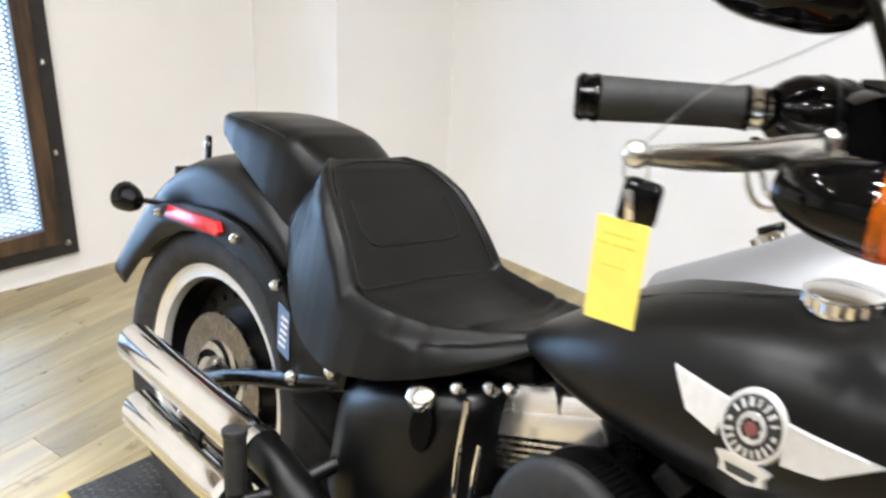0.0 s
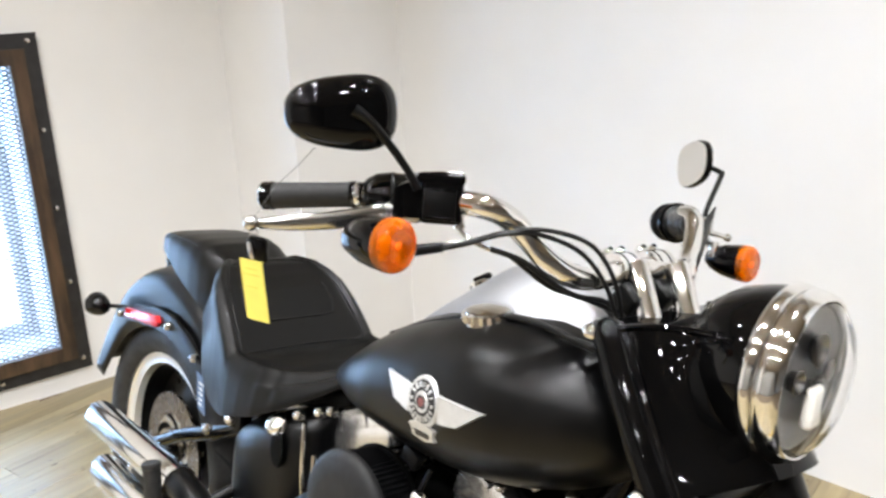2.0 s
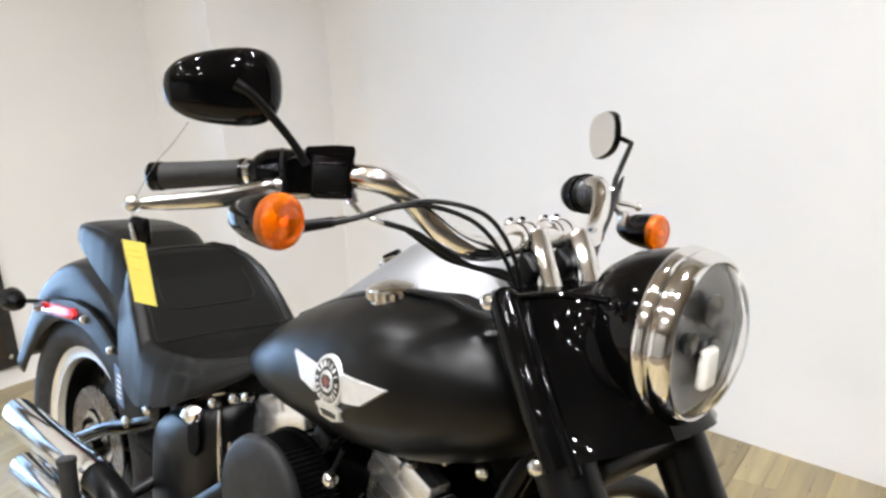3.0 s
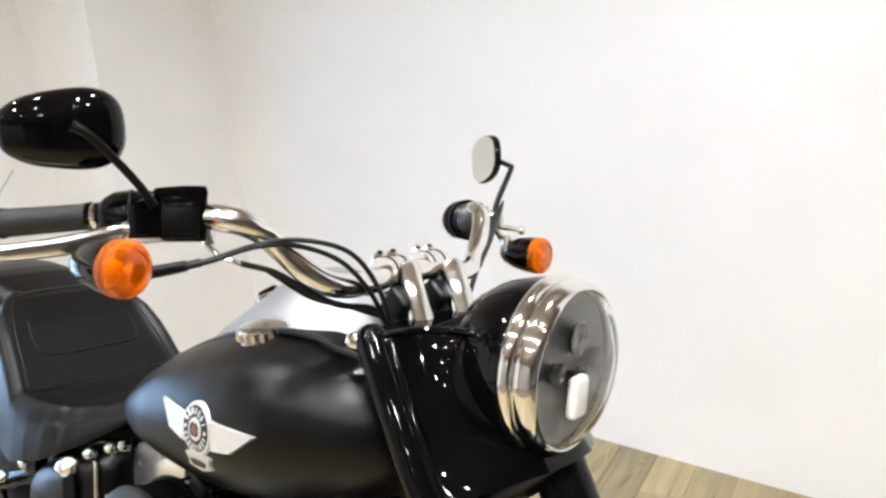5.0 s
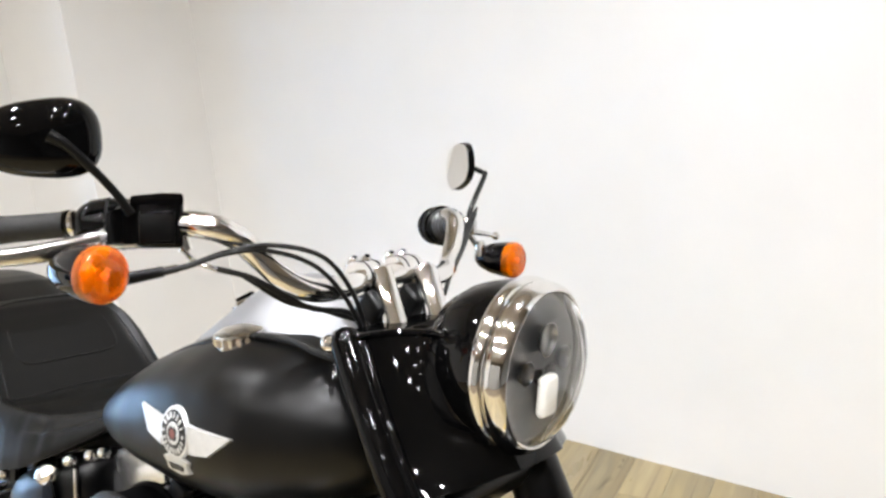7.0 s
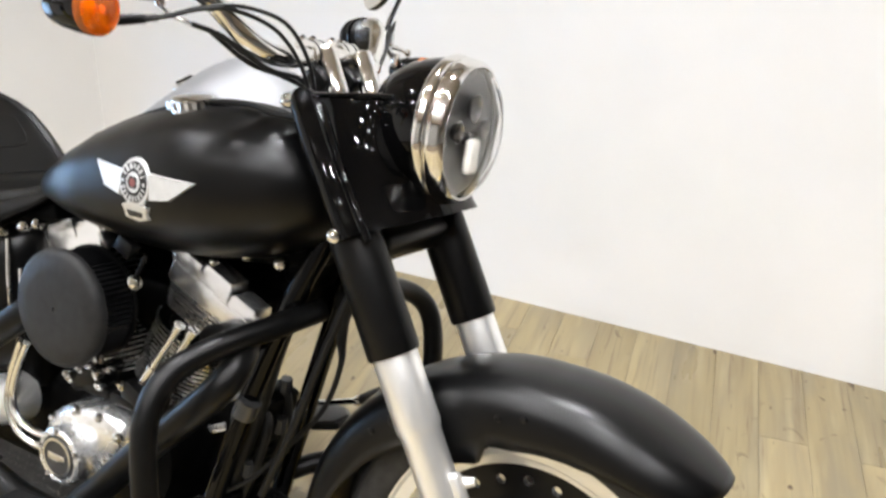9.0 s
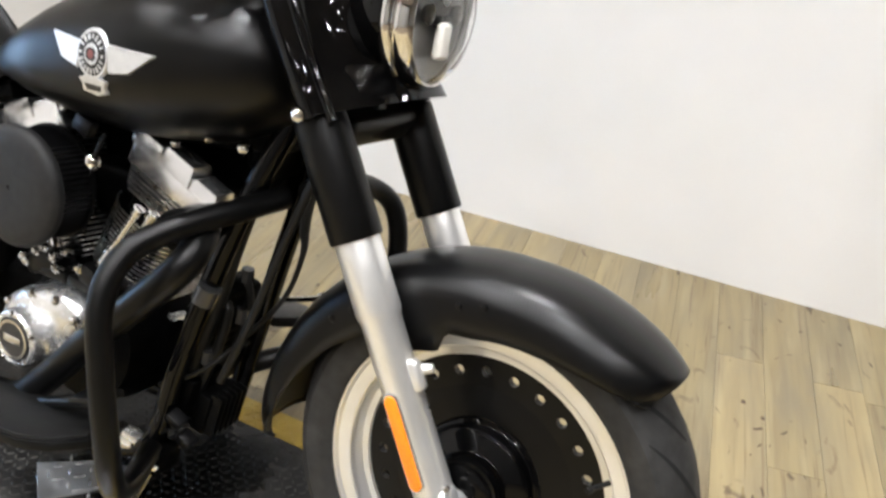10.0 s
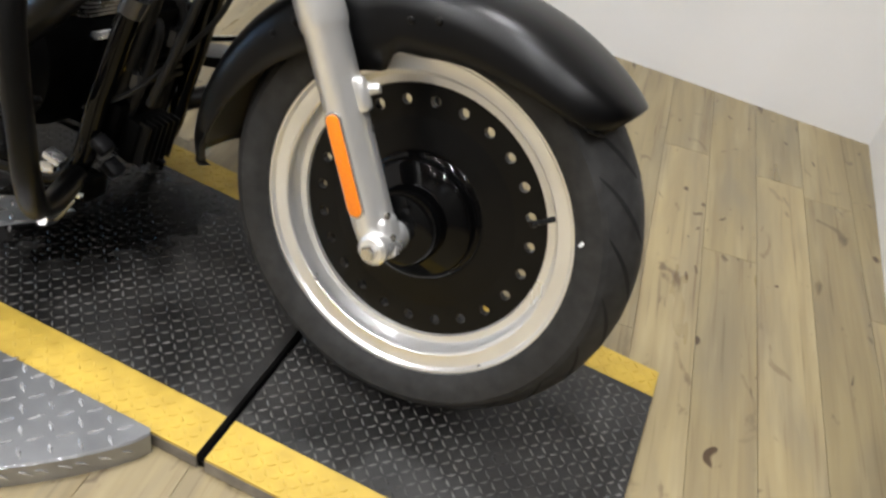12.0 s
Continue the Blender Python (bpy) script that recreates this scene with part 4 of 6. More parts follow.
for y, top, foot in ((-0.030, (1.206, -0.022, 1.028), (1.246, -0.036, 0.968)), (0.042, (1.220, 0.050, 1.025), (1.258, 0.036, 0.966))):
    bm = B()
    ax_ = Vector(top) - Vector(foot)
    lathe(bm, [(0.0, -0.01), (0.0165, -0.01), (0.0165, ax_.length - 0.006), (0.0150, ax_.length), (0.010, ax_.length + 0.004), (0.0, ax_.length + 0.006)], frame_of(foot, ax_), 24)
    riser = part("riser", bm, M["chrome"], handlebar, "chrome handlebar riser post")
    bm = B()
    tube(bm, [(1.192, y - 0.022, 1.019), (1.192, y + 0.018, 1.019)], 0.0215, 24)
    block(bm, (0.034, 0.036, 0.024), pose(1.186, y - 0.002, 1.008, 0, 35, 0), 0.007, 3)
    part("riser_clamp", bm, M["chrome"], riser)
    bm = B()
    block(bm, (0.036, 0.030, 0.050), pose(1.212, y - 0.012, 0.978, 0, 35, 0), 0.006, 3)
    part("riser_damper", bm, M["satin"], riser, "black rubber damper under the clamp")
    for dx, dy in ((-0.016, -0.012), (0.004, -0.012), (-0.016, 0.012), (0.006, 0.012)):
        bolt("clamp_bolt", (1.192 + dx, y + dy, 1.0265 - dx * 0.45), (0.3, 0, 1), 0.0088, 0.011, "chrome", riser)
        # black disc on the head in place of a shaded socket
        bm = B()
        lathe(bm, [(0.0, 0.0122), (0.0036, 0.0122), (0.0040, 0.0080), (0.0, 0.0080)], frame_of((1.192 + dx, y + dy, 1.0265 - dx * 0.45), (0.3, 0, 1)), 6)
        part("bolt_socket", bm, M["dirtblack"], riser, "dark hexagon disc for the shade in the bolt socket")
    for dy in (-0.0125, 0.0085):
        bm = B()
        tube(bm, [(1.192, y + dy - 0.0009, 1.019), (1.192, y + dy + 0.0009, 1.019)], 0.0222, 24)
        part("clamp_joint", bm, M["dirtblack"], riser, "dark joint round the clamp")


def bar_end(s):
    """Grip, lever, switch housing and reservoir of one side; s = 1 for the machine's right."""
    gi, ge = (Vector((1.008, -0.333, 1.0905)), Vector((0.913, -0.400, 1.0755))) if s > 0 else (Vector((1.014, 0.326, 1.0425)), Vector((0.946, 0.410, 1.031)))
    d = (ge - gi).normalized()
    ln = (ge - gi).length
    gm = frame_of(gi, d)
    bm = B()
    lathe(bm, [(0.0, 0.0), (0.0150, 0.0), (0.0158, 0.003), (0.0150, 0.010), (0.0155, ln * 0.5), (0.0165, ln - 0.02), (0.0165, ln - 0.016)], gm, 24)
    grip = part("grip", bm, M["grip"], handlebar, "dark grey rubber hand grip")
    bm = B()
    lathe(bm, [(0.0165, ln - 0.016), (0.0176, ln - 0.014), (0.0176, ln - 0.010), (0.0164, ln - 0.009), (0.0164, ln - 0.006), (0.0174, ln - 0.005), (0.0174, ln - 0.001), (0.014, ln + 0.002), (0.0, ln + 0.003)], gm, 24)
    part("end_cap", bm, M["gloss"], grip, "gloss black grip end cap")
    for k in range(3):
        bm = B()
        tube(bm, [gi + d * (0.001 - 0.006 * k), gi + d * (-0.003 - 0.006 * k)], 0.0165 - 0.0008 * k, 20)
        part("grip_collar", bm, M["chrome" if k == 1 else "gloss"], grip)
    # switch housing
    sc = Vector((1.046, -0.308, 1.093)) if s > 0 else Vector((1.036, 0.300, 1.046))
    sd = Vector((-0.62, -0.78, 0.0) if s > 0 else (-0.90, 0.40, -0.12)).normalized()
    bm = B()
    sm = frame_of(sc, sd)
    lathe(bm, [(0.0, -0.034), (0.024, -0.034), (0.029, -0.028), (0.0295, 0.000), (0.027, 0.016), (0.021, 0.026), (0.016, 0.031), (0.0, 0.031)], sm, 24)
    housing = part("switch_housing", bm, M["gloss" if s > 0 else "satin"], handlebar, "black switch housing clamped to the bar")
    for k in range(3):
        bm = B()
        block(bm, (0.010, 0.014, 0.008), sm @ Matrix.Translation((0.010 - 0.012 * k, -0.029 * s, -0.018 + 0.012 * k)), 0.0025)
        part("switch_button", bm, M["plastic"], housing)
    for k in range(2):
        bm = B()
        tube(bm, [sm @ Vector((0.0, 0.0, -0.020 + 0.016 * k)), sm @ Vector((0.0, 0.0, (-0.017 if s > 0 else -0.013) + 0.016 * k))], 0.0302 if s > 0 else 0.0318, 24)
        part("housing_seam", bm, M["plastic"], housing)
    if s < 0:
        for k, (r, h) in enumerate(((0.0335, -0.022), (0.0265, -0.039), (0.0245, -0.046), (0.0225, -0.053), (0.0195, -0.060))):
            bm = B()
            lathe(bm, [(0.0130, -0.0030), (r - 0.002, -0.0030), (r, -0.0016), (r, 0.0014), (r - 0.002, 0.0028), (0.0130, 0.0028)], sm @ Matrix.Translation((0, 0, h)), 28)
            part("housing_rib", bm, M["gloss" if k == 0 else "collar"], housing)
        for k in (-1, 1):
            bm = B()
            block(bm, (0.016, 0.014, 0.020), sm @ Matrix.Translation((0.014 * k, 0.034, -0.014)), 0.004)
            part("thumb_switch", bm, M["plastic"], housing)
    # lever
    if s > 0:
        run = [(1.070, -0.322, 1.078), (1.064, -0.350, 1.074), (1.050, -0.395, 1.067), (1.034, -0.440, 1.063), (1.022, -0.468, 1.061)]
        tip = (1.018, -0.475, 1.061)
    else:
        run = [(1.082, 0.318, 1.040), (1.080, 0.345, 1.036), (1.084, 0.372, 1.032), (1.088, 0.390, 1.028), (1.090, 0.396, 1.026)]
        tip = (1.090, 0.400, 1.026)
    bm = B()
    line = spline(run, 5)
    halves = np.interp(np.linspace(0, 1, len(line)), (0, 0.15, 0.35, 0.75, 1.0), (0.0090, 0.0118, 0.0115, 0.0090, 0.0062) if s > 0 else (0.007, 0.006, 0.005, 0.004, 0.004))
    rings = []
    for k, p in enumerate(line):
        ahead = (line[min(k + 1, len(line) - 1)] - line[max(k - 1, 0)]).normalized()
        across = ahead.cross(Vector((0, 0, 1))).normalized()
        rings.append([p + across * (0.0056 * math.cos(a)) + Vector((0, 0, halves[k] * math.sin(a))) for a in (2 * math.pi * i / 16 for i in range(16))])
    loft(bm, rings)
    ball(bm, tip, 0.0088 if s > 0 else 0.0075, 14)
    part("hand_lever", bm, M["lever"], handlebar, "satin silver hand lever with a ball end")
    bm = B()
    block(bm, (0.048, 0.024, 0.024), Matrix.Translation(Vector(run[0]) + Vector((0.006, 0.012 * s, 0.002))) @ pose(0, 0, 0, 0, 0, 52 * s), 0.008, 3)
    part("lever_bracket", bm, M["brushed"], handlebar)
    return grip


bar_end(1)
bar_end(-1)
# brake fluid reservoir on the right
bm = B()
rm = Matrix.Translation((1.100, -0.2745, 1.096)) @ pose(0, 0, 0, -6, 0, 56)
block(bm, (0.050, 0.042, 0.054), rm, 0.006, 3)
reservoir = part("brake_reservoir", bm, M["gloss"], handlebar, "black square brake fluid reservoir")
bm = B()
loft(bm, [[rm @ Vector((x * k - (0.006 if x < 0 else 0.0), y * k, h - (drop if x < 0 else 0.0))) for x, y in ((-0.0250, -0.0210), (0.0, -0.0210), (0.0250, -0.0210), (0.0250, 0.0210), (0.0, 0.0210), (-0.0250, 0.0210))]
          for h, k, drop in ((0.022, 1.01, 0.0), (0.028, 1.01, 0.001), (0.0325, 0.97, 0.002), (0.0345, 0.88, 0.003))])
part("reservoir_lid", bm, M["gloss"], reservoir)
bm = B()
block(bm, (0.038, 0.003, 0.036), rm @ Matrix.Translation((-0.003, -0.0212, -0.004)), 0.001)
part("reservoir_face", bm, M["satin"], reservoir)
bm = B()
loft(bm, [[rm @ Vector((x, y * k, h)) for y, h in ((-0.017, -0.022), (0.017, -0.022), (0.017, top), (0.0, top + 0.004), (-0.017, top))] for x, k, top in ((-0.024, 1.0, 0.024), (-0.034, 1.05, 0.021), (-0.046, 1.0, 0.017), (-0.056, 0.8, 0.011))])
part("master_cylinder", bm, M["gloss"], reservoir, "gloss black master cylinder housing")
for h in (0.013, -0.020):
    bm = B()
    block(bm, (0.036, 0.003, 0.0035), rm @ Matrix.Translation((-0.003, -0.0222, h)), 0.0012)
    part("reservoir_rib", bm, M["gloss"], reservoir)
bm = B()
block(bm, (0.022, 0.030, 0.030), Matrix.Translation((1.092, 0.315, 1.050)) @ pose(0, 0, 0, 0, 0, -58), 0.008, 3)
part("clutch_perch", bm, M["brushed"], handlebar, "silver clutch lever perch")
bm = B()
block(bm, (0.010, 0.016, 0.026), pose(1.106, 0.333, 1.012, 0, 0, -10), 0.003)
part("signal_bracket", bm, M["lever"], handlebar, "small silver bracket holding the turn signal")
bm = B()
tube(bm, [(1.106, -0.250, 1.082), (1.110, -0.248, 1.064)], 0.0075, 14)
part("banjo_fitting", bm, M["chrome"], handlebar)


for run in ([(1.036, -0.352, 1.075), (1.033, -0.359, 1.059), (1.037, -0.360, 1.046), (1.045, -0.358, 1.034), (1.055, -0.354, 1.031), (1.072, -0.350, 1.040)],
            [(1.040, -0.350, 1.076), (1.039, -0.356, 1.063), (1.045, -0.355, 1.050), (1.052, -0.354, 1.040), (1.070, -0.350, 1.044)]):
    bm = B()
    tube(bm, run, 0.0022, 8, 5)
    part("switch_wire", bm, M["brushed"], handlebar, "thin pale wire looping under the lever")
bm = B()
block(bm, (0.014, 0.012, 0.018), pose(1.035, -0.356, 1.066, 0, 15, 30), 0.003)
part("brake_switch", bm, M["plastic"], handlebar, "small black brake light switch")

# ---- mirrors ----
def mirror(c, axis, long_dir, w, h, depth, taper, stalk, thick, label):
    """A rounded mirror: moulded back, glass, bent stalk."""
    n = Vector(axis).normalized()
    u = Vector(long_dir)
    u = (u - n * u.dot(n)).normalized()
    v = n.cross(u)
    if v.z < 0:
        u, v = -u, -v
    c = Vector(c)

    def outline(k, off, n_pts=36):
        pts = []
        for i in range(n_pts):
            a = 2 * math.pi * i / n_pts
            ca, sa = math.cos(a), math.sin(a)
            e = 2.0 / 2.7
            x = w * k * math.copysign(abs(ca) ** e, ca)
            y = h * k * math.copysign(abs(sa) ** e, sa) * (1 + taper * math.copysign(abs(ca) ** e, ca))
            pts.append(c + u * x + v * y + n * off)
        return pts
    bm = B()
    loft(bm, [outline(0.965, -0.004), outline(1.0, 0.0), outline(1.0, 0.006), outline(0.95, depth * 0.55), outline(0.80, depth * 0.85), outline(0.5, depth), outline(0.12, depth * 1.03)])
    body = part("mirror", bm, M["gloss"], bike, label, sharp=50)
    bm = B()
    loft(bm, [outline(0.945, -0.0045), outline(0.945, -0.0055)])
    part("mirror_glass", bm, M["mirror"], body, "clean mirror glass")
    bm = B()
    tube(bm, stalk, thick, 12, 6)
    part("mirror_stalk", bm, M["satin"], body, "black bent mirror stalk")
    return body


mirror((1.0325, -0.377, 1.188), (0.80, -0.58, 0.05), (0.58, 0.80, 0.07), 0.064, 0.0415, 0.032, 0.18,
       [(1.102, -0.312, 1.110), (1.094, -0.330, 1.138), (1.078, -0.366, 1.180), (1.066, -0.383, 1.193)], [0.0052, 0.0048, 0.0052, 0.0075], "gloss black round-cornered mirror seen from its moulded back")
mirror((1.002, 0.405, 1.143), (0.50, 0.86, 0.0), (0.86, -0.50, 0.30), 0.054, 0.040, 0.007, 0.08,
       [(1.084, 0.327, 1.058), (1.080, 0.340, 1.080), (1.062, 0.398, 1.128), (1.054, 0.406, 1.134), (1.035, 0.405, 1.140)], 0.0045, "black mirror turned so that its glass shows")
bm = B()
tube(bm, [(1.102, 0.326, 1.082), (1.105, 0.312, 1.068), (1.112, 0.290, 1.052), (1.140, 0.240, 1.028), (1.180, 0.160, 0.998), (1.205, 0.115, 0.978)], [0.0015, 0.0050, 0.0065, 0.0050, 0.0036, 0.0034], 12, 5)
part("clutch_cable_sleeve", bm, M["hose"], handlebar, "dark cable sleeve")


# ---- turn signals ----
def turn_signal(c, axis, r, length, lens_mat, label, stalk):
    m = frame_of(c, axis)
    bm = B()
    lathe(bm, [(0.0, -length), (r * 0.35, -length * 0.97), (r * 0.62, -length * 0.82), (r * 0.86, -length * 0.5), (r * 0.98, -length * 0.15), (r * 1.0, 0.0), (r * 0.9, 0.001), (0.0, 0.001)], m, 28)
    body = part("turn_signal", bm, M["gloss"], bike, label)
    if lens_mat:
        bm = B()
        lathe(bm, [(r * 0.99, 0.0), (r * 1.02, 0.003), (r * 1.0, 0.012), (r * 0.93, 0.0165), (r * 0.80, 0.0198), (r * 0.68, 0.0212), (r * 0.65, 0.0196), (r * 0.45, 0.0208), (r * 0.2, 0.0216), (0.0, 0.0218)], m, 32)
        lens = part("lens", bm, M[lens_mat], body, "ribbed amber lens")
        lens.visible_shadow = False
        bm = B()
        lathe(bm, [(r * 0.94, 0.0095), (r * 0.80, 0.0050), (r * 0.50, 0.0025), (0.0, 0.0015)], m, 28)
        part("reflector_bowl", bm, M["chrome"], body, "bright reflector bowl behind the lens")
        bm = B()
        ball(bm, m @ Vector((0, 0, 0.009)), r * 0.16, 14)
        part("bulb", bm, M["orange_bulb"], body, "amber bulb")
    bm = B()
    tube(bm, stalk, 0.0055, 12, 4)
    part("stalk", bm, M["brushed" if lens_mat else "satin"], body)
    return body


turn_signal((1.128, -0.369, 1.053), (1, 0.14, 0.02), 0.0305, 0.066, "orange", "bullet turn signal with a black body and amber lens", [(1.095, -0.368, 1.05), (1.090, -0.352, 1.062), (1.082, -0.335, 1.075)])
turn_signal((1.136, 0.378, 0.992), (1, 0.10, 0.02), 0.0305, 0.064, "orange", "bullet turn signal with a black body and amber lens", [(1.105, 0.372, 0.995), (1.098, 0.345, 1.01), (1.085, 0.318, 1.045)])
turn_signal((-0.243, -0.172, 0.640), (-1, -0.08, 0.0), 0.029, 0.050, None, "small black rear turn signal on a short stalk", [(-0.220, -0.168, 0.640), (-0.205, -0.145, 0.640), (-0.180, -0.115, 0.640)])
turn_signal((-0.243, 0.172, 0.640), (-1, 0.08, 0.0), 0.029, 0.050, None, "small black rear turn signal on a short stalk", [(-0.220, 0.168, 0.640), (-0.205, 0.145, 0.640), (-0.180, 0.115, 0.640)])

# ---- cables ----
for pts, r in (
    ([(1.118, -0.318, 1.043), (1.140, -0.273, 1.052), (1.166, -0.232, 1.068), (1.194, -0.190, 1.075), (1.226, -0.143, 1.061), (1.240, -0.108, 1.018), (1.238, -0.080, 0.965)], 0.0030),
    ([(1.120, -0.312, 1.043), (1.143, -0.271, 1.052), (1.166, -0.236, 1.066), (1.188, -0.196, 1.069), (1.214, -0.148, 1.051), (1.228, -0.110, 1.012), (1.230, -0.080, 0.965)], 0.0030),
    ([(1.150, -0.236, 1.047), (1.172, -0.204, 1.036), (1.190, -0.172, 1.014), (1.208, -0.140, 0.996), (1.222, -0.098, 0.988), (1.236, -0.068, 0.965)], 0.0036),
    ([(1.158, -0.206, 1.038), (1.182, -0.160, 1.004), (1.204, -0.118, 0.990), (1.222, -0.080, 0.975)], 0.0034),
):
    bm = B()
    tube(bm, pts, r, 10, 8)
    part("control_cable", bm, M["hose"], bike, "black control cable")
bm = B()
tube(bm, [(1.106, -0.345, 1.038), (1.128, -0.290, 1.047)], [0.0075, 0.0060], 12)
part("cable_ferrule", bm, M["plastic"], bike)
bm = B()
tube(bm, [(1.128, -0.290, 1.047), (1.134, -0.276, 1.050)], 0.0048, 12)
part("cable_ferrule_tip", bm, M["chrome"], bike)
bm = B()
tube(bm, [(1.110, -0.252, 1.066), (1.130, -0.250, 1.054), (1.152, -0.235, 1.046)], 0.0032, 10)
part("brake_line_tube", bm, M["brushed"], bike, "pale metal brake line end")

# ---- tank ----
TANK = [(0.712, 0.118, 0.762, 0.726), (0.735, 0.140, 0.785, 0.716), (0.77, 0.160, 0.812, 0.708), (0.82, 0.182, 0.848, 0.698), (0.88, 0.199, 0.884, 0.690),
        (0.95, 0.208, 0.914, 0.684), (1.02, 0.215, 0.936, 0.684), (1.09, 0.217, 0.949, 0.692), (1.15, 0.210, 0.952, 0.704),
        (1.20, 0.192, 0.946, 0.722), (1.24, 0.172, 0.930, 0.742), (1.275, 0.145, 0.905, 0.766), (1.295, 0.110, 0.88, 0.79)]
TX = [s[0] for s in TANK]
EXP = 2.45


def tank_y(x, z):
    """Half width of the tank at a place on its side."""
    w, zt, zb = (float(np.interp(x, TX, [s[k] for s in TANK])) for k in (1, 2, 3))
    zc, hh = (zt + zb) / 2, (zt - zb) / 2
    q = min(0.999, abs(z - zc) / hh)
    return w * (1 - q ** EXP) ** (1 / EXP)


bm = B()
loops = []
xs = np.linspace(0.712, 1.295, 34)
for x in xs:
    w, zt, zb = (float(np.interp(x, TX, [s[k] for s in TANK])) for k in (1, 2, 3))
    zc, hh = (zt + zb) / 2, (zt - zb) / 2
    loop = []
    for i in range(48):
        a = 2 * math.pi * i / 48
        ca, sa = math.cos(a), math.sin(a)
        loop.append((x, w * math.copysign(abs(ca) ** (2 / EXP), ca), zc + hh * math.copysign(abs(sa) ** (2 / EXP), sa)))
    loops.append(loop)
w0 = loops[0]
cx0 = sum((Vector(p) for p in w0), Vector()) / len(w0)
loops.insert(0, [tuple(cx0 + (Vector(p) - cx0) * 0.72 + Vector((-0.012, 0, 0))) for p in w0])
w1 = loops[-1]
cx1 = sum((Vector(p) for p in w1), Vector()) / len(w1)
loops.append([tuple(cx1 + (Vector(p) - cx1) * 0.7 + Vector((0.010, 0, 0))) for p in w1])
loft(bm, loops)
tank = part("fuel_tank", bm, M["denim"], bike, "matte black teardrop fuel tank", sharp=60)


def on_tank(pts, lift_by):
    return [Vector((x, -(tank_y(x, z) + lift_by), z)) for x, z in pts]


def emblem_piece(name, outline, lo, hi, mat, parent, label="", shrink=0.94):
    """A flat badge piece laid on the side of the tank."""
    cxx = sum(p[0] for p in outline) / len(outline)
    czz = sum(p[1] for p in outline) / len(outline)
    bm = B()
    inner = [(cxx + (x - cxx) * shrink, czz + (z - czz) * shrink) for x, z in outline]
    a, b, c = on_tank(outline, lo), on_tank(outline, hi * 0.6 + lo * 0.4), on_tank(inner, hi)
    ra, rb, rc = [[bm.verts.new(q) for q in ring_] for ring_ in (a, b, c)]
    n = len(ra)
    for p, q in ((ra, rb), (rb, rc)):
        for k in range(n):
            bm.faces.new((p[k], p[(k + 1) % n], q[(k + 1) % n], q[k]))
    f = bm.faces.new(rc)
    bmesh.ops.triangulate(bm, faces=[f])
    return part(name, bm, M[mat], parent, label, sharp=40)


EC = (1.040, 0.819)


def circle(r, n=28, c=EC):
    return [(c[0] + 0.90 * r * math.cos(2 * math.pi * k / n), c[1] + r * math.sin(2 * math.pi * k / n)) for k in range(n)]


def quad_strip(a, b, n=8):
    """A narrow outline between two edges, each given by its end points."""
    top = [(a[0][0] + (a[1][0] - a[0][0]) * k / n, a[0][1] + (a[1][1] - a[0][1]) * k / n) for k in range(n + 1)]
    bot = [(b[0][0] + (b[1][0] - b[0][0]) * k / n, b[0][1] + (b[1][1] - b[0][1]) * k / n) for k in range(n + 1)]
    return top + bot[::-1]


M["red_enamel"] = material("red_enamel", (0.24, 0.075, 0.07), 0.3, vary=0.1, scale=60)
M["dark_enamel"] = material("dark_enamel", (0.022, 0.022, 0.022), 0.35, vary=0.2, scale=60)
badge = emblem_piece("tank_emblem", circle(0.0350), -0.002, 0.0045, "emblem", tank, "silver winged tank badge with a round dark centre")
emblem_piece("front_wing", quad_strip(((EC[0] + 0.026, EC[1] + 0.018), (EC[0] + 0.108, EC[1] + 0.017)), ((EC[0] + 0.030, EC[1] - 0.021), (EC[0] + 0.066, EC[1] - 0.015))), -0.002, 0.004, "emblem", badge)
emblem_piece("rear_wing", quad_strip(((EC[0] - 0.092, EC[1] + 0.017), (EC[0] - 0.026, EC[1] + 0.014)), ((EC[0] - 0.066, EC[1] - 0.016), (EC[0] - 0.030, EC[1] - 0.024))), -0.002, 0.004, "emblem", badge)
emblem_piece("tail_plate", [(EC[0] - 0.027, EC[1] - 0.036), (EC[0] - 0.012, EC[1] - 0.030), (EC[0] + 0.012, EC[1] - 0.030), (EC[0] + 0.027, EC[1] - 0.034), (EC[0] + 0.022, EC[1] - 0.043), (EC[0] + 0.024, EC[1] - 0.051), (EC[0] + 0.004, EC[1] - 0.058), (EC[0] - 0.022, EC[1] - 0.054), (EC[0] - 0.021, EC[1] - 0.044)], -0.002, 0.005, "emblem", badge)
emblem_piece("dark_ring", circle(0.0300), 0.002, 0.0052, "dark_enamel", badge)
emblem_piece("inner_ring", circle(0.0150), 0.003, 0.0062, "emblem", badge)
emblem_piece("centre_shield", [(EC[0] + 0.0105 * q * math.cos(2 * math.pi * k / 20), EC[1] + 0.0105 * q * math.sin(2 * math.pi * k / 20)) for k in range(20) for q in (1.0 if k % 5 else 0.72,)], 0.004, 0.0066, "dark_enamel", badge)
emblem_piece("red_centre", circle(0.0066), 0.004, 0.0068, "red_enamel", badge)
emblem_piece("tail_inset", [(EC[0] - 0.016, EC[1] - 0.042), (EC[0] + 0.016, EC[1] - 0.042), (EC[0] + 0.013, EC[1] - 0.050), (EC[0] - 0.013, EC[1] - 0.051)], 0.003, 0.0058, "dark_enamel", badge)
BAR_ANGLES = [28 + 20.5 * k for k in range(7)] + [203 + 17.2 * k for k in range(9)]
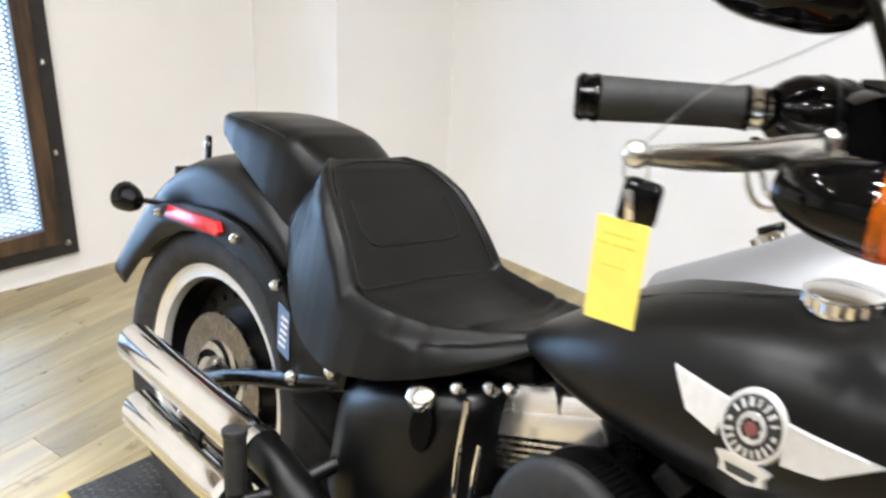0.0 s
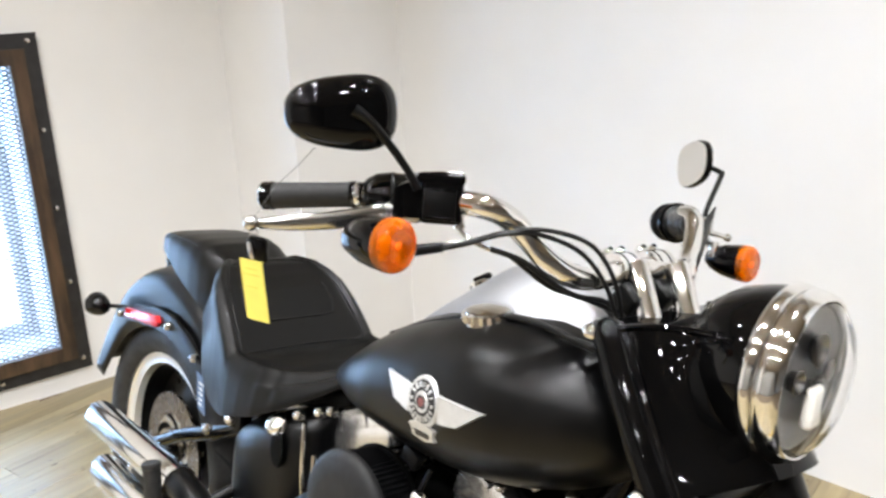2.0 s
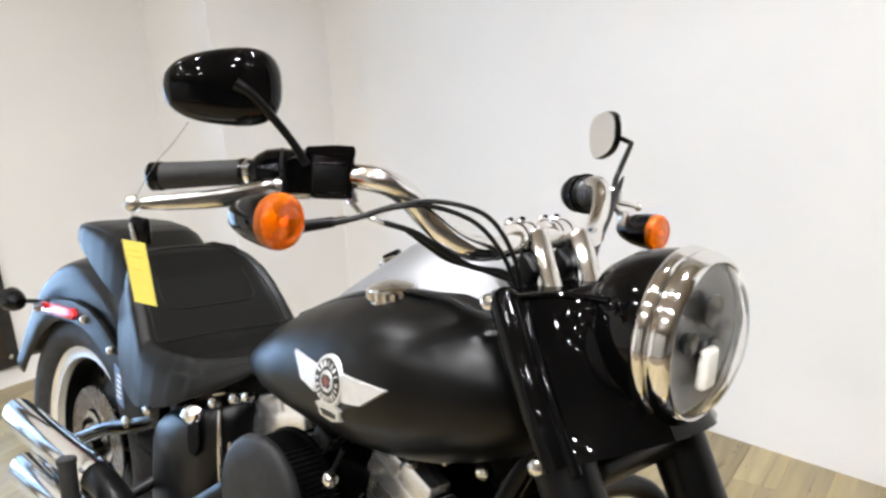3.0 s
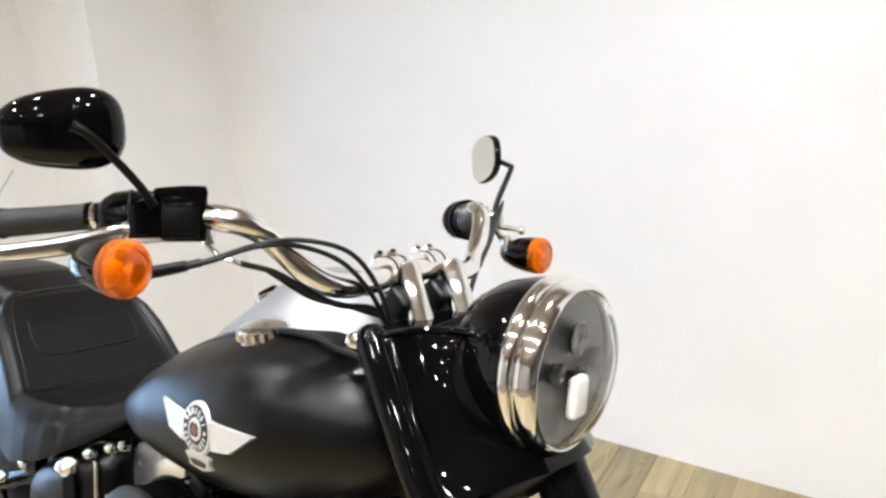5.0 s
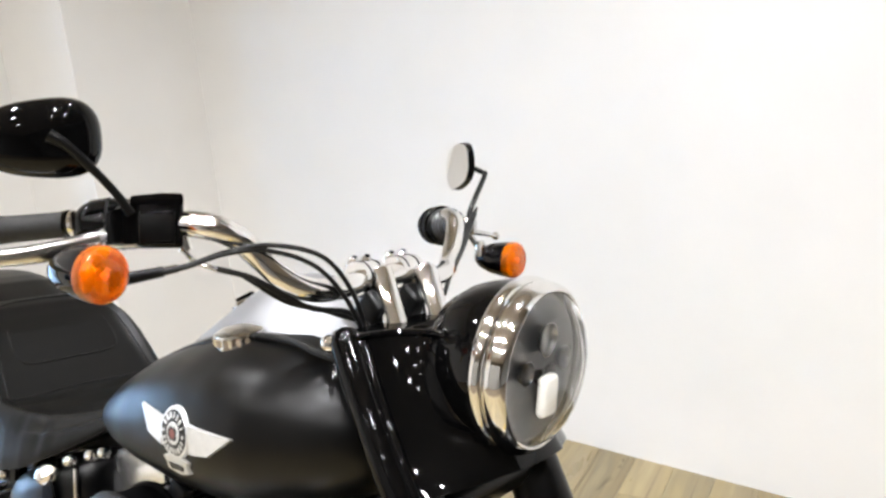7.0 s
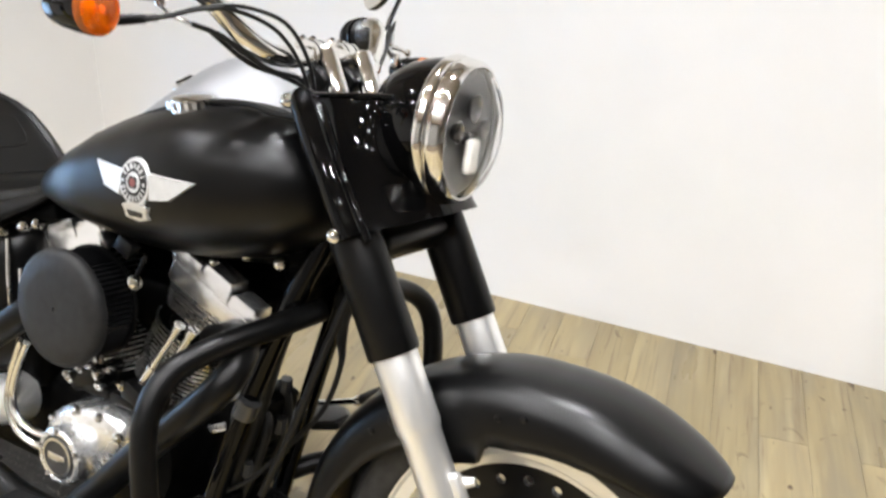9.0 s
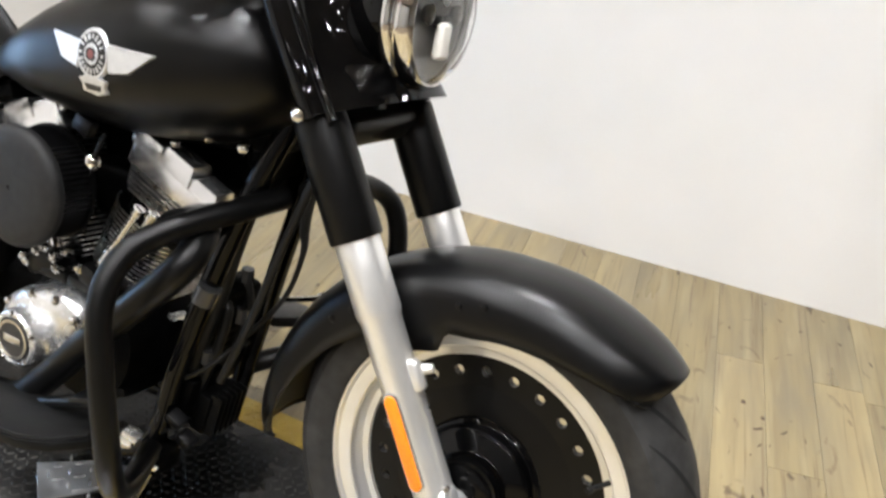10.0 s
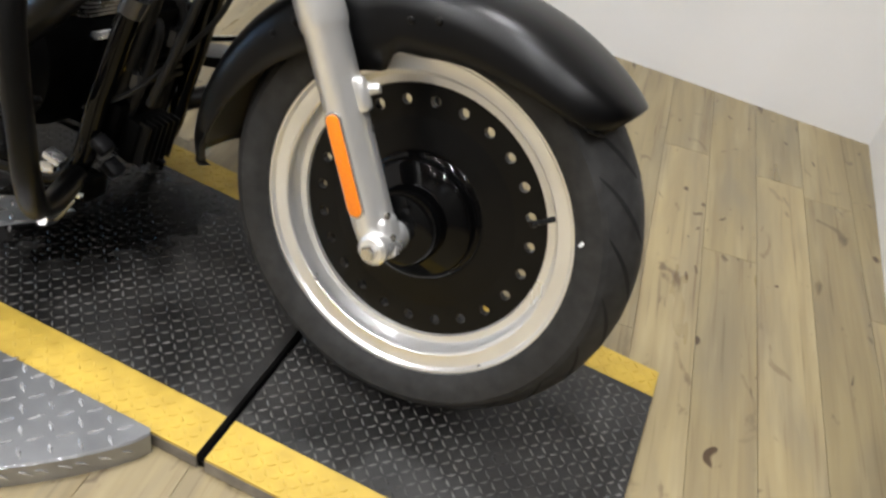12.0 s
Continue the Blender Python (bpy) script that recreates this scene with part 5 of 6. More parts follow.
for k, deg in enumerate(BAR_ANGLES):
    a = radians(deg)
    ca, sa = math.cos(a), math.sin(a)
    c = (EC[0] + 0.0212 * ca, EC[1] + 0.0236 * sa)
    wd, hgt = 0.0012 + 0.0004 * ((k * 5) % 3), 0.0036 + 0.0003 * ((k * 7) % 3)
    q = [(c[0] + u * ca - v * sa, c[1] + u * sa + v * ca) for u, v in ((-hgt, -wd * 0.8), (hgt, -wd), (hgt, wd * 0.8), (-hgt, wd))]
    emblem_piece("lettering_bar", q, 0.004, 0.0062, "emblem", badge)
for deg in (0, 180):
    c = (EC[0] + 0.0212 * math.cos(radians(deg)), EC[1])
    emblem_piece("badge_dot", circle(0.0026, 10, c), 0.004, 0.0060, "emblem", badge)

for y, nm in ((-0.120, "fuel_cap"), (0.120, "fuel_gauge_cap")):
    bm = B()
    lathe(bm, [(0.0, 0.012), (0.014, 0.0118), (0.028, 0.0095), (0.034, 0.007), (0.035, 0.0), (0.035, -0.02)], frame_of((1.050, y, 0.932), (-0.10, math.copysign(0.16, y), 1)), 32)
    cap = part(nm, bm, M["chrome"], tank, "low chrome fuel cap")
    bm = B()
    cm_ = frame_of((1.050, y, 0.932), (-0.10, math.copysign(0.16, y), 1))
    edge = [(0.0365 + 0.0022 * (k % 2)) for k in range(40)]
    loft(bm, [[cm_ @ Vector((r * math.cos(2 * math.pi * k / 40), r * math.sin(2 * math.pi * k / 40), h)) for k, r in enumerate(edge)] for h in (-0.006, 0.0045)])
    part("cap_rim", bm, M["chrome"], cap, sharp=20)

# console with the raised instrument pod
bm = B()
CONS = [(0.800, 0.020, 0.852, 0.815), (0.83, 0.045, 0.872, 0.83), (0.88, 0.062, 0.905, 0.85), (0.94, 0.074, 0.945, 0.87), (0.99, 0.080, 0.980, 0.88), (1.03, 0.082, 0.998, 0.89), (1.07, 0.082, 1.000, 0.90), (1.11, 0.082, 0.988, 0.90), (1.15, 0.084, 0.970, 0.90), (1.20, 0.088, 0.958, 0.89), (1.245, 0.088, 0.948, 0.88)]
loops = []
CXS = [s[0] for s in CONS]
for x in np.linspace(0.80, 1.245, 26):
    w, zt, zb = (float(np.interp(x, CXS, [s[k] for s in CONS])) for k in (1, 2, 3))
    loop = []
    for i in range(25):
        a = math.pi * i / 24
        ca, sa = math.cos(a), math.sin(a)
        loop.append((x, w * (1.0 + 0.5 * (1 - sa)) * math.copysign(abs(ca) ** 0.75, ca), zb + (zt - zb) * abs(sa) ** 0.75))
    loops.append(loop)
loft(bm, loops, closed=True)
console = part("console", bm, M["console"], bike, "satin silver tank console with a raised instrument pod", sharp=60)
bm = B()
tube(bm, [(0.845, -0.120, 0.848), (0.92, -0.122, 0.883), (1.00, -0.124, 0.914), (1.09, -0.124, 0.938), (1.16, -0.126, 0.944), (1.205, -0.130, 0.940), (1.250, -0.132, 0.938)], 0.005, 10, 6)
part("console_trim", bm, M["hose"], console, "black rubber edge trim along the console")
bm = B()
tube(bm, [(0.845, 0.120, 0.848), (0.92, 0.122, 0.883), (1.00, 0.124, 0.914), (1.09, 0.124, 0.938), (1.16, 0.126, 0.944), (1.205, 0.130, 0.940), (1.250, 0.132, 0.938)], 0.005, 10, 6)
part("console_trim", bm, M["hose"], console, "black rubber edge trim along the console")
bm = B()
lathe(bm, [(0.0, 0.004), (0.044, 0.004), (0.047, 0.008), (0.051, 0.006), (0.052, -0.01)], frame_of((0.985, 0.0, 0.958), (-0.60, 0, 0.80)), 32)
part("instrument_bezel", bm, M["chrome"], console, "chrome ring of the round instrument")

im = frame_of((0.922, -0.010, 0.934), (-0.55, 0, 0.83))
bm = B()
lathe(bm, [(0.020, -0.012), (0.020, 0.004), (0.017, 0.007), (0.0, 0.007)], im, 28)
ignition = part("ignition_switch", bm, M["chrome"], console, "round ignition switch with a black flip lever")
bm = B()
block(bm, (0.030, 0.012, 0.010), im @ pose(0.006, 0.0, 0.011, 0, 0, 25), 0.003)
part("flip_lever", bm, M["gloss"], ignition)

# ---- seat ----
SEAT = [(0.190, 0.100, 0.804, 0.715), (0.215, 0.118, 0.834, 0.690), (0.245, 0.134, 0.845, 0.658), (0.275, 0.148, 0.840, 0.630), (0.305, 0.157, 0.826, 0.606), (0.335, 0.165, 0.808, 0.592),
        (0.365, 0.172, 0.782, 0.586), (0.395, 0.178, 0.752, 0.584), (0.418, 0.183, 0.725, 0.584), (0.430, 0.185, 0.710, 0.585), (0.445, 0.187, 0.706, 0.588), (0.49, 0.188, 0.704, 0.602), (0.54, 0.183, 0.706, 0.618), (0.59, 0.171, 0.712, 0.642),
        (0.64, 0.152, 0.722, 0.668), (0.69, 0.126, 0.740, 0.700), (0.735, 0.098, 0.762, 0.735), (0.775, 0.070, 0.784, 0.765), (0.805, 0.035, 0.800, 0.790)]
SX = [s[0] for s in SEAT]
TOP_X = (0.19, 0.215, 0.245, 0.275, 0.305, 0.335, 0.365, 0.43, 0.55, 0.65, 0.72, 0.805)
TOP_W = (0.50, 0.60, 0.72, 0.84, 0.905, 0.93, 0.935, 0.93, 0.88, 0.80, 0.74, 0.62)
DISH = (0.0, 0.0, 0.001, 0.004, 0.007, 0.009, 0.011, 0.013, 0.027, 0.010, 0.002, 0.0)


def seat_top(x):
    """Half width of the seat's upper face inside its rolled edge."""
    return float(np.interp(x, SX, [s[1] for s in SEAT])) * float(np.interp(x, TOP_X, TOP_W))


def seat_profile(x):
    """Half a cross-section: flank that leans in, rolled shoulder, dished upper face; from the lower edge to the middle."""
    w, zt, zb = (float(np.interp(x, SX, [s[k] for s in SEAT])) for k in (1, 2, 3))
    wt, d, h = seat_top(x), float(np.interp(x, TOP_X, DISH)), zt - zb
    r = min(float(np.interp(x, (0.24, 0.34), (0.036, 0.024))), h * 0.3)
    pts = [(w, zb), (w * 0.99, zb + h * 0.25), (wt + (w - wt) * 0.55, zb + h * 0.60), (wt + 0.004, zt - r), (wt - 0.006, zt - r * 0.25), (wt - 0.016, zt), (wt - 0.028, zt - 0.003 - d * 0.3), (wt - 0.045, zt - 0.003 - d * 0.7), (wt * 0.45, zt - 0.002 - d), (0.0, zt - 0.002 - d)]
    out = spline([(y, 0, z) for y, z in pts], 4)
    res = []
    for p in out:
        y, z = max(0.0, p.x), p.z
        side = max(0.0, min(1.0, (y / w - 0.55) / 0.25)) * max(0.0, min(1.0, (z - zb) / 0.03))
        for xc, amp in ((0.520, 0.0016), (0.572, 0.0034), (0.606, 0.0018)):
            z -= amp * side * math.exp(-((x - xc - 0.25 * (y - 0.15)) / 0.010) ** 2)
        res.append((y, z))
    return res


def seat_at(x, y, up=0.0):
    prof = seat_profile(x)[::-1]
    z = float(np.interp(abs(y), [p[0] for p in prof], [p[1] for p in prof]))
    return (x, y, z + up)


bm = B()
loops = []
for k in range(124):
    x = 0.190 + 0.615 * k / 123
    w, zb = (float(np.interp(x, SX, [s[j] for s in SEAT])) for j in (1, 3))
    half = seat_profile(x)
    loop = [(x, y, z) for y, z in half] + [(x, -y, z) for y, z in half[-2::-1]]
    loop += [(x, w * 0.8 * (2 * j / 4 - 1), zb + 0.004) for j in range(5)]
    loops.append(loop)
loft(bm, loops)
seat = part("rider_seat", bm, M["leather"], bike, "deep bucket rider seat in black vinyl leather", sharp=60)
bm = B()
tube(bm, [seat_at(0.431 - 0.006 * math.cos(y * 9), y, 0.0002) for y in np.linspace(-0.145, 0.145, 41)], 0.0019, 8)
part("cross_seam", bm, M["hose"], seat, "stitched seam across the foot of the backrest")
bm = B()
xs = np.linspace(0.428, 0.272, 24)
pts = [seat_at(x, -(seat_top(x) - 0.028), 0.0002) for x in xs]
pts += [seat_at(0.254 + 0.018 * abs(q) ** 2.5, q * (seat_top(0.272) - 0.028), 0.0002) for q in np.linspace(-0.94, 0.94, 24)]
pts += [seat_at(x, seat_top(x) - 0.028, 0.0002) for x in xs[::-1]]
tube(bm, pts, 0.0020, 8)
part("backrest_piping", bm, M["leather"], seat)
bm = B()
tube(bm, [seat_at(x, y, 0.0002) for x, y in spline_xy([(0.330, -0.096), (0.358, -0.102), (0.378, -0.097), (0.386, -0.078), (0.387, 0.0), (0.386, 0.078), (0.378, 0.097), (0.358, 0.102), (0.330, 0.096)])], 0.0017, 8)
part("stitched_panel", bm, M["leather_insert"], seat, "embossed stitched line on the backrest")
PASS = [(-0.086, 0.052, 0.838, 0.830), (-0.076, 0.076, 0.843, 0.823), (-0.045, 0.093, 0.850, 0.812), (0.00, 0.102, 0.857, 0.797), (0.06, 0.107, 0.862, 0.774), (0.12, 0.109, 0.862, 0.750), (0.160, 0.107, 0.857, 0.732), (0.195, 0.102, 0.845, 0.714), (0.225, 0.093, 0.834, 0.70)]
PX = [s[0] for s in PASS]
bm = B()
loops = []
for x in np.linspace(-0.086, 0.225, 44):
    w, zt, zb = (float(np.interp(x, PX, [s[k] for s in PASS])) for k in (1, 2, 3))
    loop = []
    for i in range(33):
        a = math.pi * i / 32
        ca, sa = math.cos(a), math.sin(a)
        loop.append((x, w * math.copysign(abs(ca) ** 0.42, ca), zb + (zt - zb) * abs(sa) ** 0.36 + 0.003 * abs(sa)))
    loop += [(x, w * 0.7 * (2 * k / 4 - 1), zb + 0.002) for k in range(5)]
    loops.append(loop)
loft(bm, loops)
pad_seat = part("passenger_seat", bm, M["leather"], bike, "narrow raised passenger pad in black vinyl leather", sharp=60)
bm = B()
tube(bm, [(x, -float(np.interp(x, PX, [q[1] for q in PASS])) * 0.93, float(np.interp(x, PX, [q[2] for q in PASS])) - 0.0045) for x in np.linspace(-0.07, 0.15, 24)], 0.0014, 8)
part("pad_seam", bm, M["leather"], pad_seat)

# ---- rear struts, lights, plate bracket ----


def strut(y):
    s = -1 if y < 0 else 1
    fm = Matrix(((1, 0, 0, 0), (0, 0, s, y), (0, 1, 0, 0), (0, 0, 0, 1)))
    out = [(-0.205, 0.632), (-0.10, 0.668), (0.02, 0.690), (0.10, 0.690), (0.17, 0.672), (0.225, 0.645), (0.262, 0.612), (0.278, 0.588), (0.300, 0.578), (0.36, 0.590), (0.405, 0.588), (0.425, 0.565), (0.42, 0.535), (0.38, 0.515), (0.31, 0.476), (0.278, 0.474),
           (0.258, 0.500), (0.232, 0.560), (0.200, 0.600), (0.16, 0.622), (0.10, 0.642), (0.02, 0.642), (-0.09, 0.630), (-0.20, 0.612)]
    bm = B()
    prism(bm, out, fm, 0.010, 0.003)
    return part("fender_strut", bm, M["satin"], bike, "black mudguard support strut", sharp=30)


st = strut(-0.126)
strut(0.126)
for p, r in (((0.300, -0.138, 0.501), 0.013), ((0.391, -0.138, 0.554), 0.014), ((0.228, -0.138, 0.631), 0.010), ((0.098, -0.138, 0.666), 0.010), ((-0.165, -0.138, 0.630), 0.008)):
    bolt("strut_bolt", p, (0, -1, 0), r, 0.012, "chrome", st)
bm = B()
fm = Matrix(((1, 0, 0, 0), (0, 0, -1, -0.1365), (0, 1, 0, 0), (0, 0, 0, 1)))
prism(bm, [(-0.135, 0.632), (0.045, 0.652), (0.055, 0.664), (0.045, 0.678), (-0.125, 0.656)], fm, 0.010, 0.003)
part("side_marker", bm, M["red"], st, "red side marker lens")
bm = B()
prism(bm, [(0.250, 0.530), (0.282, 0.522), (0.270, 0.598), (0.238, 0.606)], fm, 0.002)
sticker = part("data_label", bm, material("blue_label", (0.10, 0.16, 0.27), 0.4, vary=0.1, scale=50), st, "small pale data label with unreadable lines")
for k in range(5):
    bm = B()
    prism(bm, [(0.252, 0.540 + k * 0.011), (0.270, 0.537 + k * 0.011), (0.270, 0.542 + k * 0.011), (0.252, 0.545 + k * 0.011)], Matrix(((1, 0, 0, 0), (0, 0, -1, -0.1385), (0, 1, 0, 0), (0, 0, 0, 1))), 0.0006)
    part("label_line", bm, M["emblem"], sticker)
bm = B()
block(bm, (0.016, 0.010, 0.085), pose(-0.345, 0.062, 0.690, 0, -8, 0), 0.003)
bracket = part("plate_bracket", bm, M["satin"], bike, "black upright bracket behind the rear mudguard")
bolt("bracket_bolt", (-0.345, 0.056, 0.716), (0, -1, 0), 0.006, 0.006, "chrome", bracket)
bm = B()
block(bm, (0.012, 0.080, 0.030), pose(-0.385, 0.05, 0.640, 0, -10, 0), 0.004)
part("plate_frame", bm, M["satin"], bracket)

# ---- frame and swingarm ----
for s in (-1, 1):
    bm = B()
    tube(bm, [(0.42, s * 0.115, 0.545), (0.30, s * 0.126, 0.492), (0.16, s * 0.130, 0.434), (0.00, s * 0.130, 0.350)], [0.020, 0.017, 0.015, 0.016], 14, 5)
    part("swingarm", bm, M["gloss"], bike, "gloss black swingarm tube")
    bm = B()
    lathe(bm, [(0.0, 0.016), (0.012, 0.016), (0.017, 0.010), (0.022, 0.0), (0.022, -0.02)], frame_of((-0.020, s * 0.142, 0.322), (0, s, 0)), 20)
    part("axle_cap", bm, M["chrome"], bike, "chrome rear axle cap")
    bm = B()
    dx = 0.0 if s < 0 else 0.012
    tube(bm, [(1.265 + dx, s * 0.028, 0.800), (1.208 + dx, s * 0.062, 0.640), (1.158 + dx, s * 0.080, 0.480), (1.112 + dx, s * 0.090, 0.310), (1.08, s * 0.10, 0.180), (0.98, s * 0.105, 0.135), (0.70, s * 0.11, 0.125), (0.50, s * 0.115, 0.16), (0.44, s * 0.115, 0.30), (0.43, s * 0.115, 0.50), (0.50, s * 0.09, 0.66)], 0.0180, 16, 5)
    part("frame_tube", bm, M["gloss"], bike, "gloss black frame downtube and cradle")
bm = B()
tube(bm, [(1.300, 0, 0.90), (1.345, 0, 0.79)], 0.034, 20)
tube(bm, [(1.27, 0, 0.84), (1.10, 0, 0.78), (0.80, 0, 0.69), (0.50, 0, 0.62)], 0.024, 14, 4)
part("frame_neck", bm, M["gloss"], bike)
bm = B()
block(bm, (0.07, 0.19, 0.050), pose(1.352, 0, 0.785, 0, 30, 0), 0.014, 3)
part("lower_triple_clamp", bm, M["satin"], bike, "black lower fork clamp")

# ---- engine guard ----
for line in (((1.245, -0.030, 0.640), (1.225, -0.110, 0.628), (1.190, -0.195, 0.608), (1.165, -0.258, 0.578), (1.163, -0.298, 0.520), (1.178, -0.308, 0.420), (1.192, -0.306, 0.320), (1.188, -0.292, 0.255), (1.172, -0.262, 0.205), (1.140, -0.200, 0.180), (1.095, -0.115, 0.175)),
             ((1.245, 0.030, 0.640), (1.228, 0.140, 0.634), (1.228, 0.235, 0.616), (1.250, 0.282, 0.588), (1.270, 0.293, 0.545), (1.281, 0.292, 0.470), (1.285, 0.286, 0.370), (1.270, 0.266, 0.300), (1.222, 0.215, 0.274), (1.155, 0.150, 0.278), (1.100, 0.095, 0.255))):
    bm = B()
    tube(bm, line, 0.0185, 16, 6)
    part("engine_guard", bm, M["satin"], bike, "thick black tubular engine guard", sharp=60)
bolt("guard_bolt", (1.222, -0.052, 0.672), (0.3, -1, 0.2), 0.009, 0.010, "chrome")
bm = B()
tube(bm, [(1.186, -0.266, 0.192), (1.165, -0.225, 0.170), (1.135, -0.165, 0.166)], 0.0075, 10, 4)
part("guard_sleeve", bm, M["brushed"], bike, "pale plastic sleeve at the foot of the guard")

# ---- engine ----
CR = Vector((0.912, 0.0, 0.322))


def rounded_rect(hx, hy, r, n=5):
    out = []
    for cx_, cy_, a0 in ((hx - r, hy - r, 0), (-hx + r, hy - r, 90), (-hx + r, -hy + r, 180), (hx - r, -hy + r, 270)):
        for k in range(n + 1):
            a = radians(a0 + 90 * k / n)
            out.append((cx_ + r * math.cos(a), cy_ + r * math.sin(a)))
    return out


def cylinder(tilt, name, shift, head, hx, base):
    """One finned cylinder with its head and polished rocker box, tilted in the plane of the machine; head: the middle of the box along it."""
    d = Vector((math.sin(radians(tilt)), 0, math.cos(radians(tilt))))
    u = Vector((d.z, 0, -d.x))
    m = Matrix(((u.x, 0, d.x, CR.x), (u.y, 1, d.y, 0), (u.z, 0, d.z, CR.z), (0, 0, 0, 1)))
    bm = B()
    loft(bm, [[m @ Vector((x + shift, y, h)) for x, y in rounded_rect(0.056, 0.058, 0.04)] for h in (0.06, 0.30)])
    cyl = part(name, bm, M["satin"], bike, "black cylinder with bright-edged cooling fins")
    for k in range(15):
        h = 0.116 + k * 0.0086
        bm = B()
        o = rounded_rect(0.080, 0.092, 0.058)
        i = rounded_rect(0.077, 0.089, 0.056)
        loft(bm, [[m @ Vector((x + shift, y, hh)) for x, y in i] for hh in (h, h + 0.0038)])
        fin = part("cooling_fin", bm, M["dirtblack"], cyl, sharp=20)
        bm = B()
        loft(bm, [[m @ Vector((x + shift, y, hh)) for x, y in ring_] for ring_, hh in ((i, h + 0.0002), (o, h + 0.0008), (o, h + 0.0030), (i, h + 0.0036))], cap=False)
        part("fin_edge", bm, M["fin"], fin, sharp=20)
    for k in range(5):
        h = base - 0.046 + k * 0.0088
        bm = B()
        o = rounded_rect(hx * (0.88 + 0.02 * k), 0.046, 0.014)
        loft(bm, [[m @ Vector((x + head, y - 0.044, hh)) for x, y in o] for hh in (h, h + 0.0042)])
        part("head_fin", bm, M["fin"], cyl, sharp=20)
    bm = B()
    loft(bm, [[m @ Vector((x + head, y - 0.020, h)) for x, y in rounded_rect(hx * 0.78, 0.060, 0.02)] for h in (0.24, base + 0.050)])
    part("cylinder_head", bm, M["dirtblack"], cyl)
    bm = B()
    loft(bm, [[m @ Vector((x * k + head, y * k - 0.072, h)) for x, y in rounded_rect(hx, 0.023, 0.010)] for h, k in ((base, 0.985), (base + 0.003, 1.0), (base + 0.030, 1.0), (base + 0.033, 0.985))])
    rb = part("rocker_box", bm, M["rocker"], cyl, "polished rocker box", sharp=40)
    for a, b, top in ((-0.97, -0.36, 0.060), (-0.33, 0.36, 0.068), (0.40, 0.97, 0.058)):
        xa, xb = head + hx * a, head + hx * b
        bm = B()
        loft(bm, [[m @ Vector(((xa + xb) / 2 + (xb - xa) / 2 * px * kx, 0.0215 * py * ky - 0.072, base + h)) for px, py in ((-1, -1), (1, -1), (1, 1), (-1, 1))]
                  for h, kx, ky in ((0.031, 1.0, 1.0), (top - 0.010, 0.95, 0.98), (top - 0.002, 0.86, 0.90), (top, 0.74, 0.70))])
        part("rocker_lobe", bm, M["rocker"], rb, sharp=25)
    for a in (-1.0, -0.345, 0.38, 1.02):
        bolt("rocker_bolt", m @ Vector((head + hx * a, -0.082, base + 0.036)), d, 0.009, 0.012, "chrome", rb)
    return m


M["fin"] = material("bright_edged_fin", (0.86, 0.86, 0.86), 0.28, metal=1.0, vary=0.25, scale=60, rough_vary=0.1)
mf = cylinder(22.5, "front_cylinder", 0.0, 0.032, 0.092, 0.325)
mr = cylinder(-22.5, "rear_cylinder", -0.030, -0.041, 0.103, 0.335)
# added black blocks stand in for the deep shade between cylinders and under tank
bm = B()
block(bm, (0.20, 0.12, 0.26), pose(0.915, 0.075, 0.590), 0.03, 3)
block(bm, (0.15, 0.06, 0.10), pose(0.915, -0.020, 0.560), 0.02, 3)
part("intake_body", bm, M["dirtblack"], bike, "black blocks filling the dark space between the cylinders")
bm = B()
block(bm, (0.20, 0.09, 0.12), pose(1.105, 0.045, 0.665, 0, 14, 0), 0.02, 3)
block(bm, (0.06, 0.08, 0.09), pose(1.190, 0.020, 0.700, 0, 14, 0), 0.015, 3)
part("coil_cover", bm, M["dirtblack"], bike, "black blocks filling the dark space under the tank")
bm = B()
lathe(bm, [(0.0, 0.128), (0.06, 0.128), (0.118, 0.11), (0.135, 0.06), (0.135, -0.06), (0.118, -0.11), (0.0, -0.12)], frame_of(CR, (0, -1, 0)), 36)
block(bm, (0.34, 0.20, 0.20), pose(0.66, 0.0, 0.30), 0.03, 3)
block(bm, (0.24, 0.24, 0.14), pose(0.60, 0.0, 0.43), 0.03, 3)
crankcase = part("crankcase", bm, M["dirtblack"], bike, "black crankcase and gearbox")
bm = B()
nose = [(0.62, 0.170), (0.96, 0.150), (1.005, 0.165), (1.026, 0.205), (1.020, 0.255), (0.985, 0.310), (0.935, 0.365), (0.870, 0.400), (0.64, 0.410), (0.60, 0.300)]
prism(bm, nose, Matrix(((1, 0, 0, 0), (0, 0, -1, 0.215), (0, 1, 0, 0), (0, 0, 0, 1))), 0.115, 0.022)
part("primary_cover", bm, M["dirtblack"], bike, "black primary drive cover", sharp=50)
# bright cam cover
bm = B()
cov = [(0.815, 0.300), (0.800, 0.345), (0.815, 0.378), (0.850, 0.402), (0.900, 0.417), (0.945, 0.422), (0.980, 0.410), (0.993, 0.382), (0.976, 0.350), (0.946, 0.318), (0.915, 0.285), (0.875, 0.272), (0.835, 0.280)]
fm = Matrix(((1, 0, 0, 0), (0, 0, -1, -0.118), (0, 1, 0, 0), (0, 0, 0, 1)))
prism(bm, cov, fm, 0.062, 0.016)
cam_cover = part("cam_cover", bm, M["cast"], bike, "polished cast cam cover", sharp=50)
bm = B()
lathe(bm, [(0.050, -0.01), (0.050, 0.020), (0.048, 0.028), (0.044, 0.031), (0.040, 0.031), (0.038, 0.029), (0.0, 0.029)], frame_of((0.874, -0.178, 0.328), (0, -1, 0)), 40)
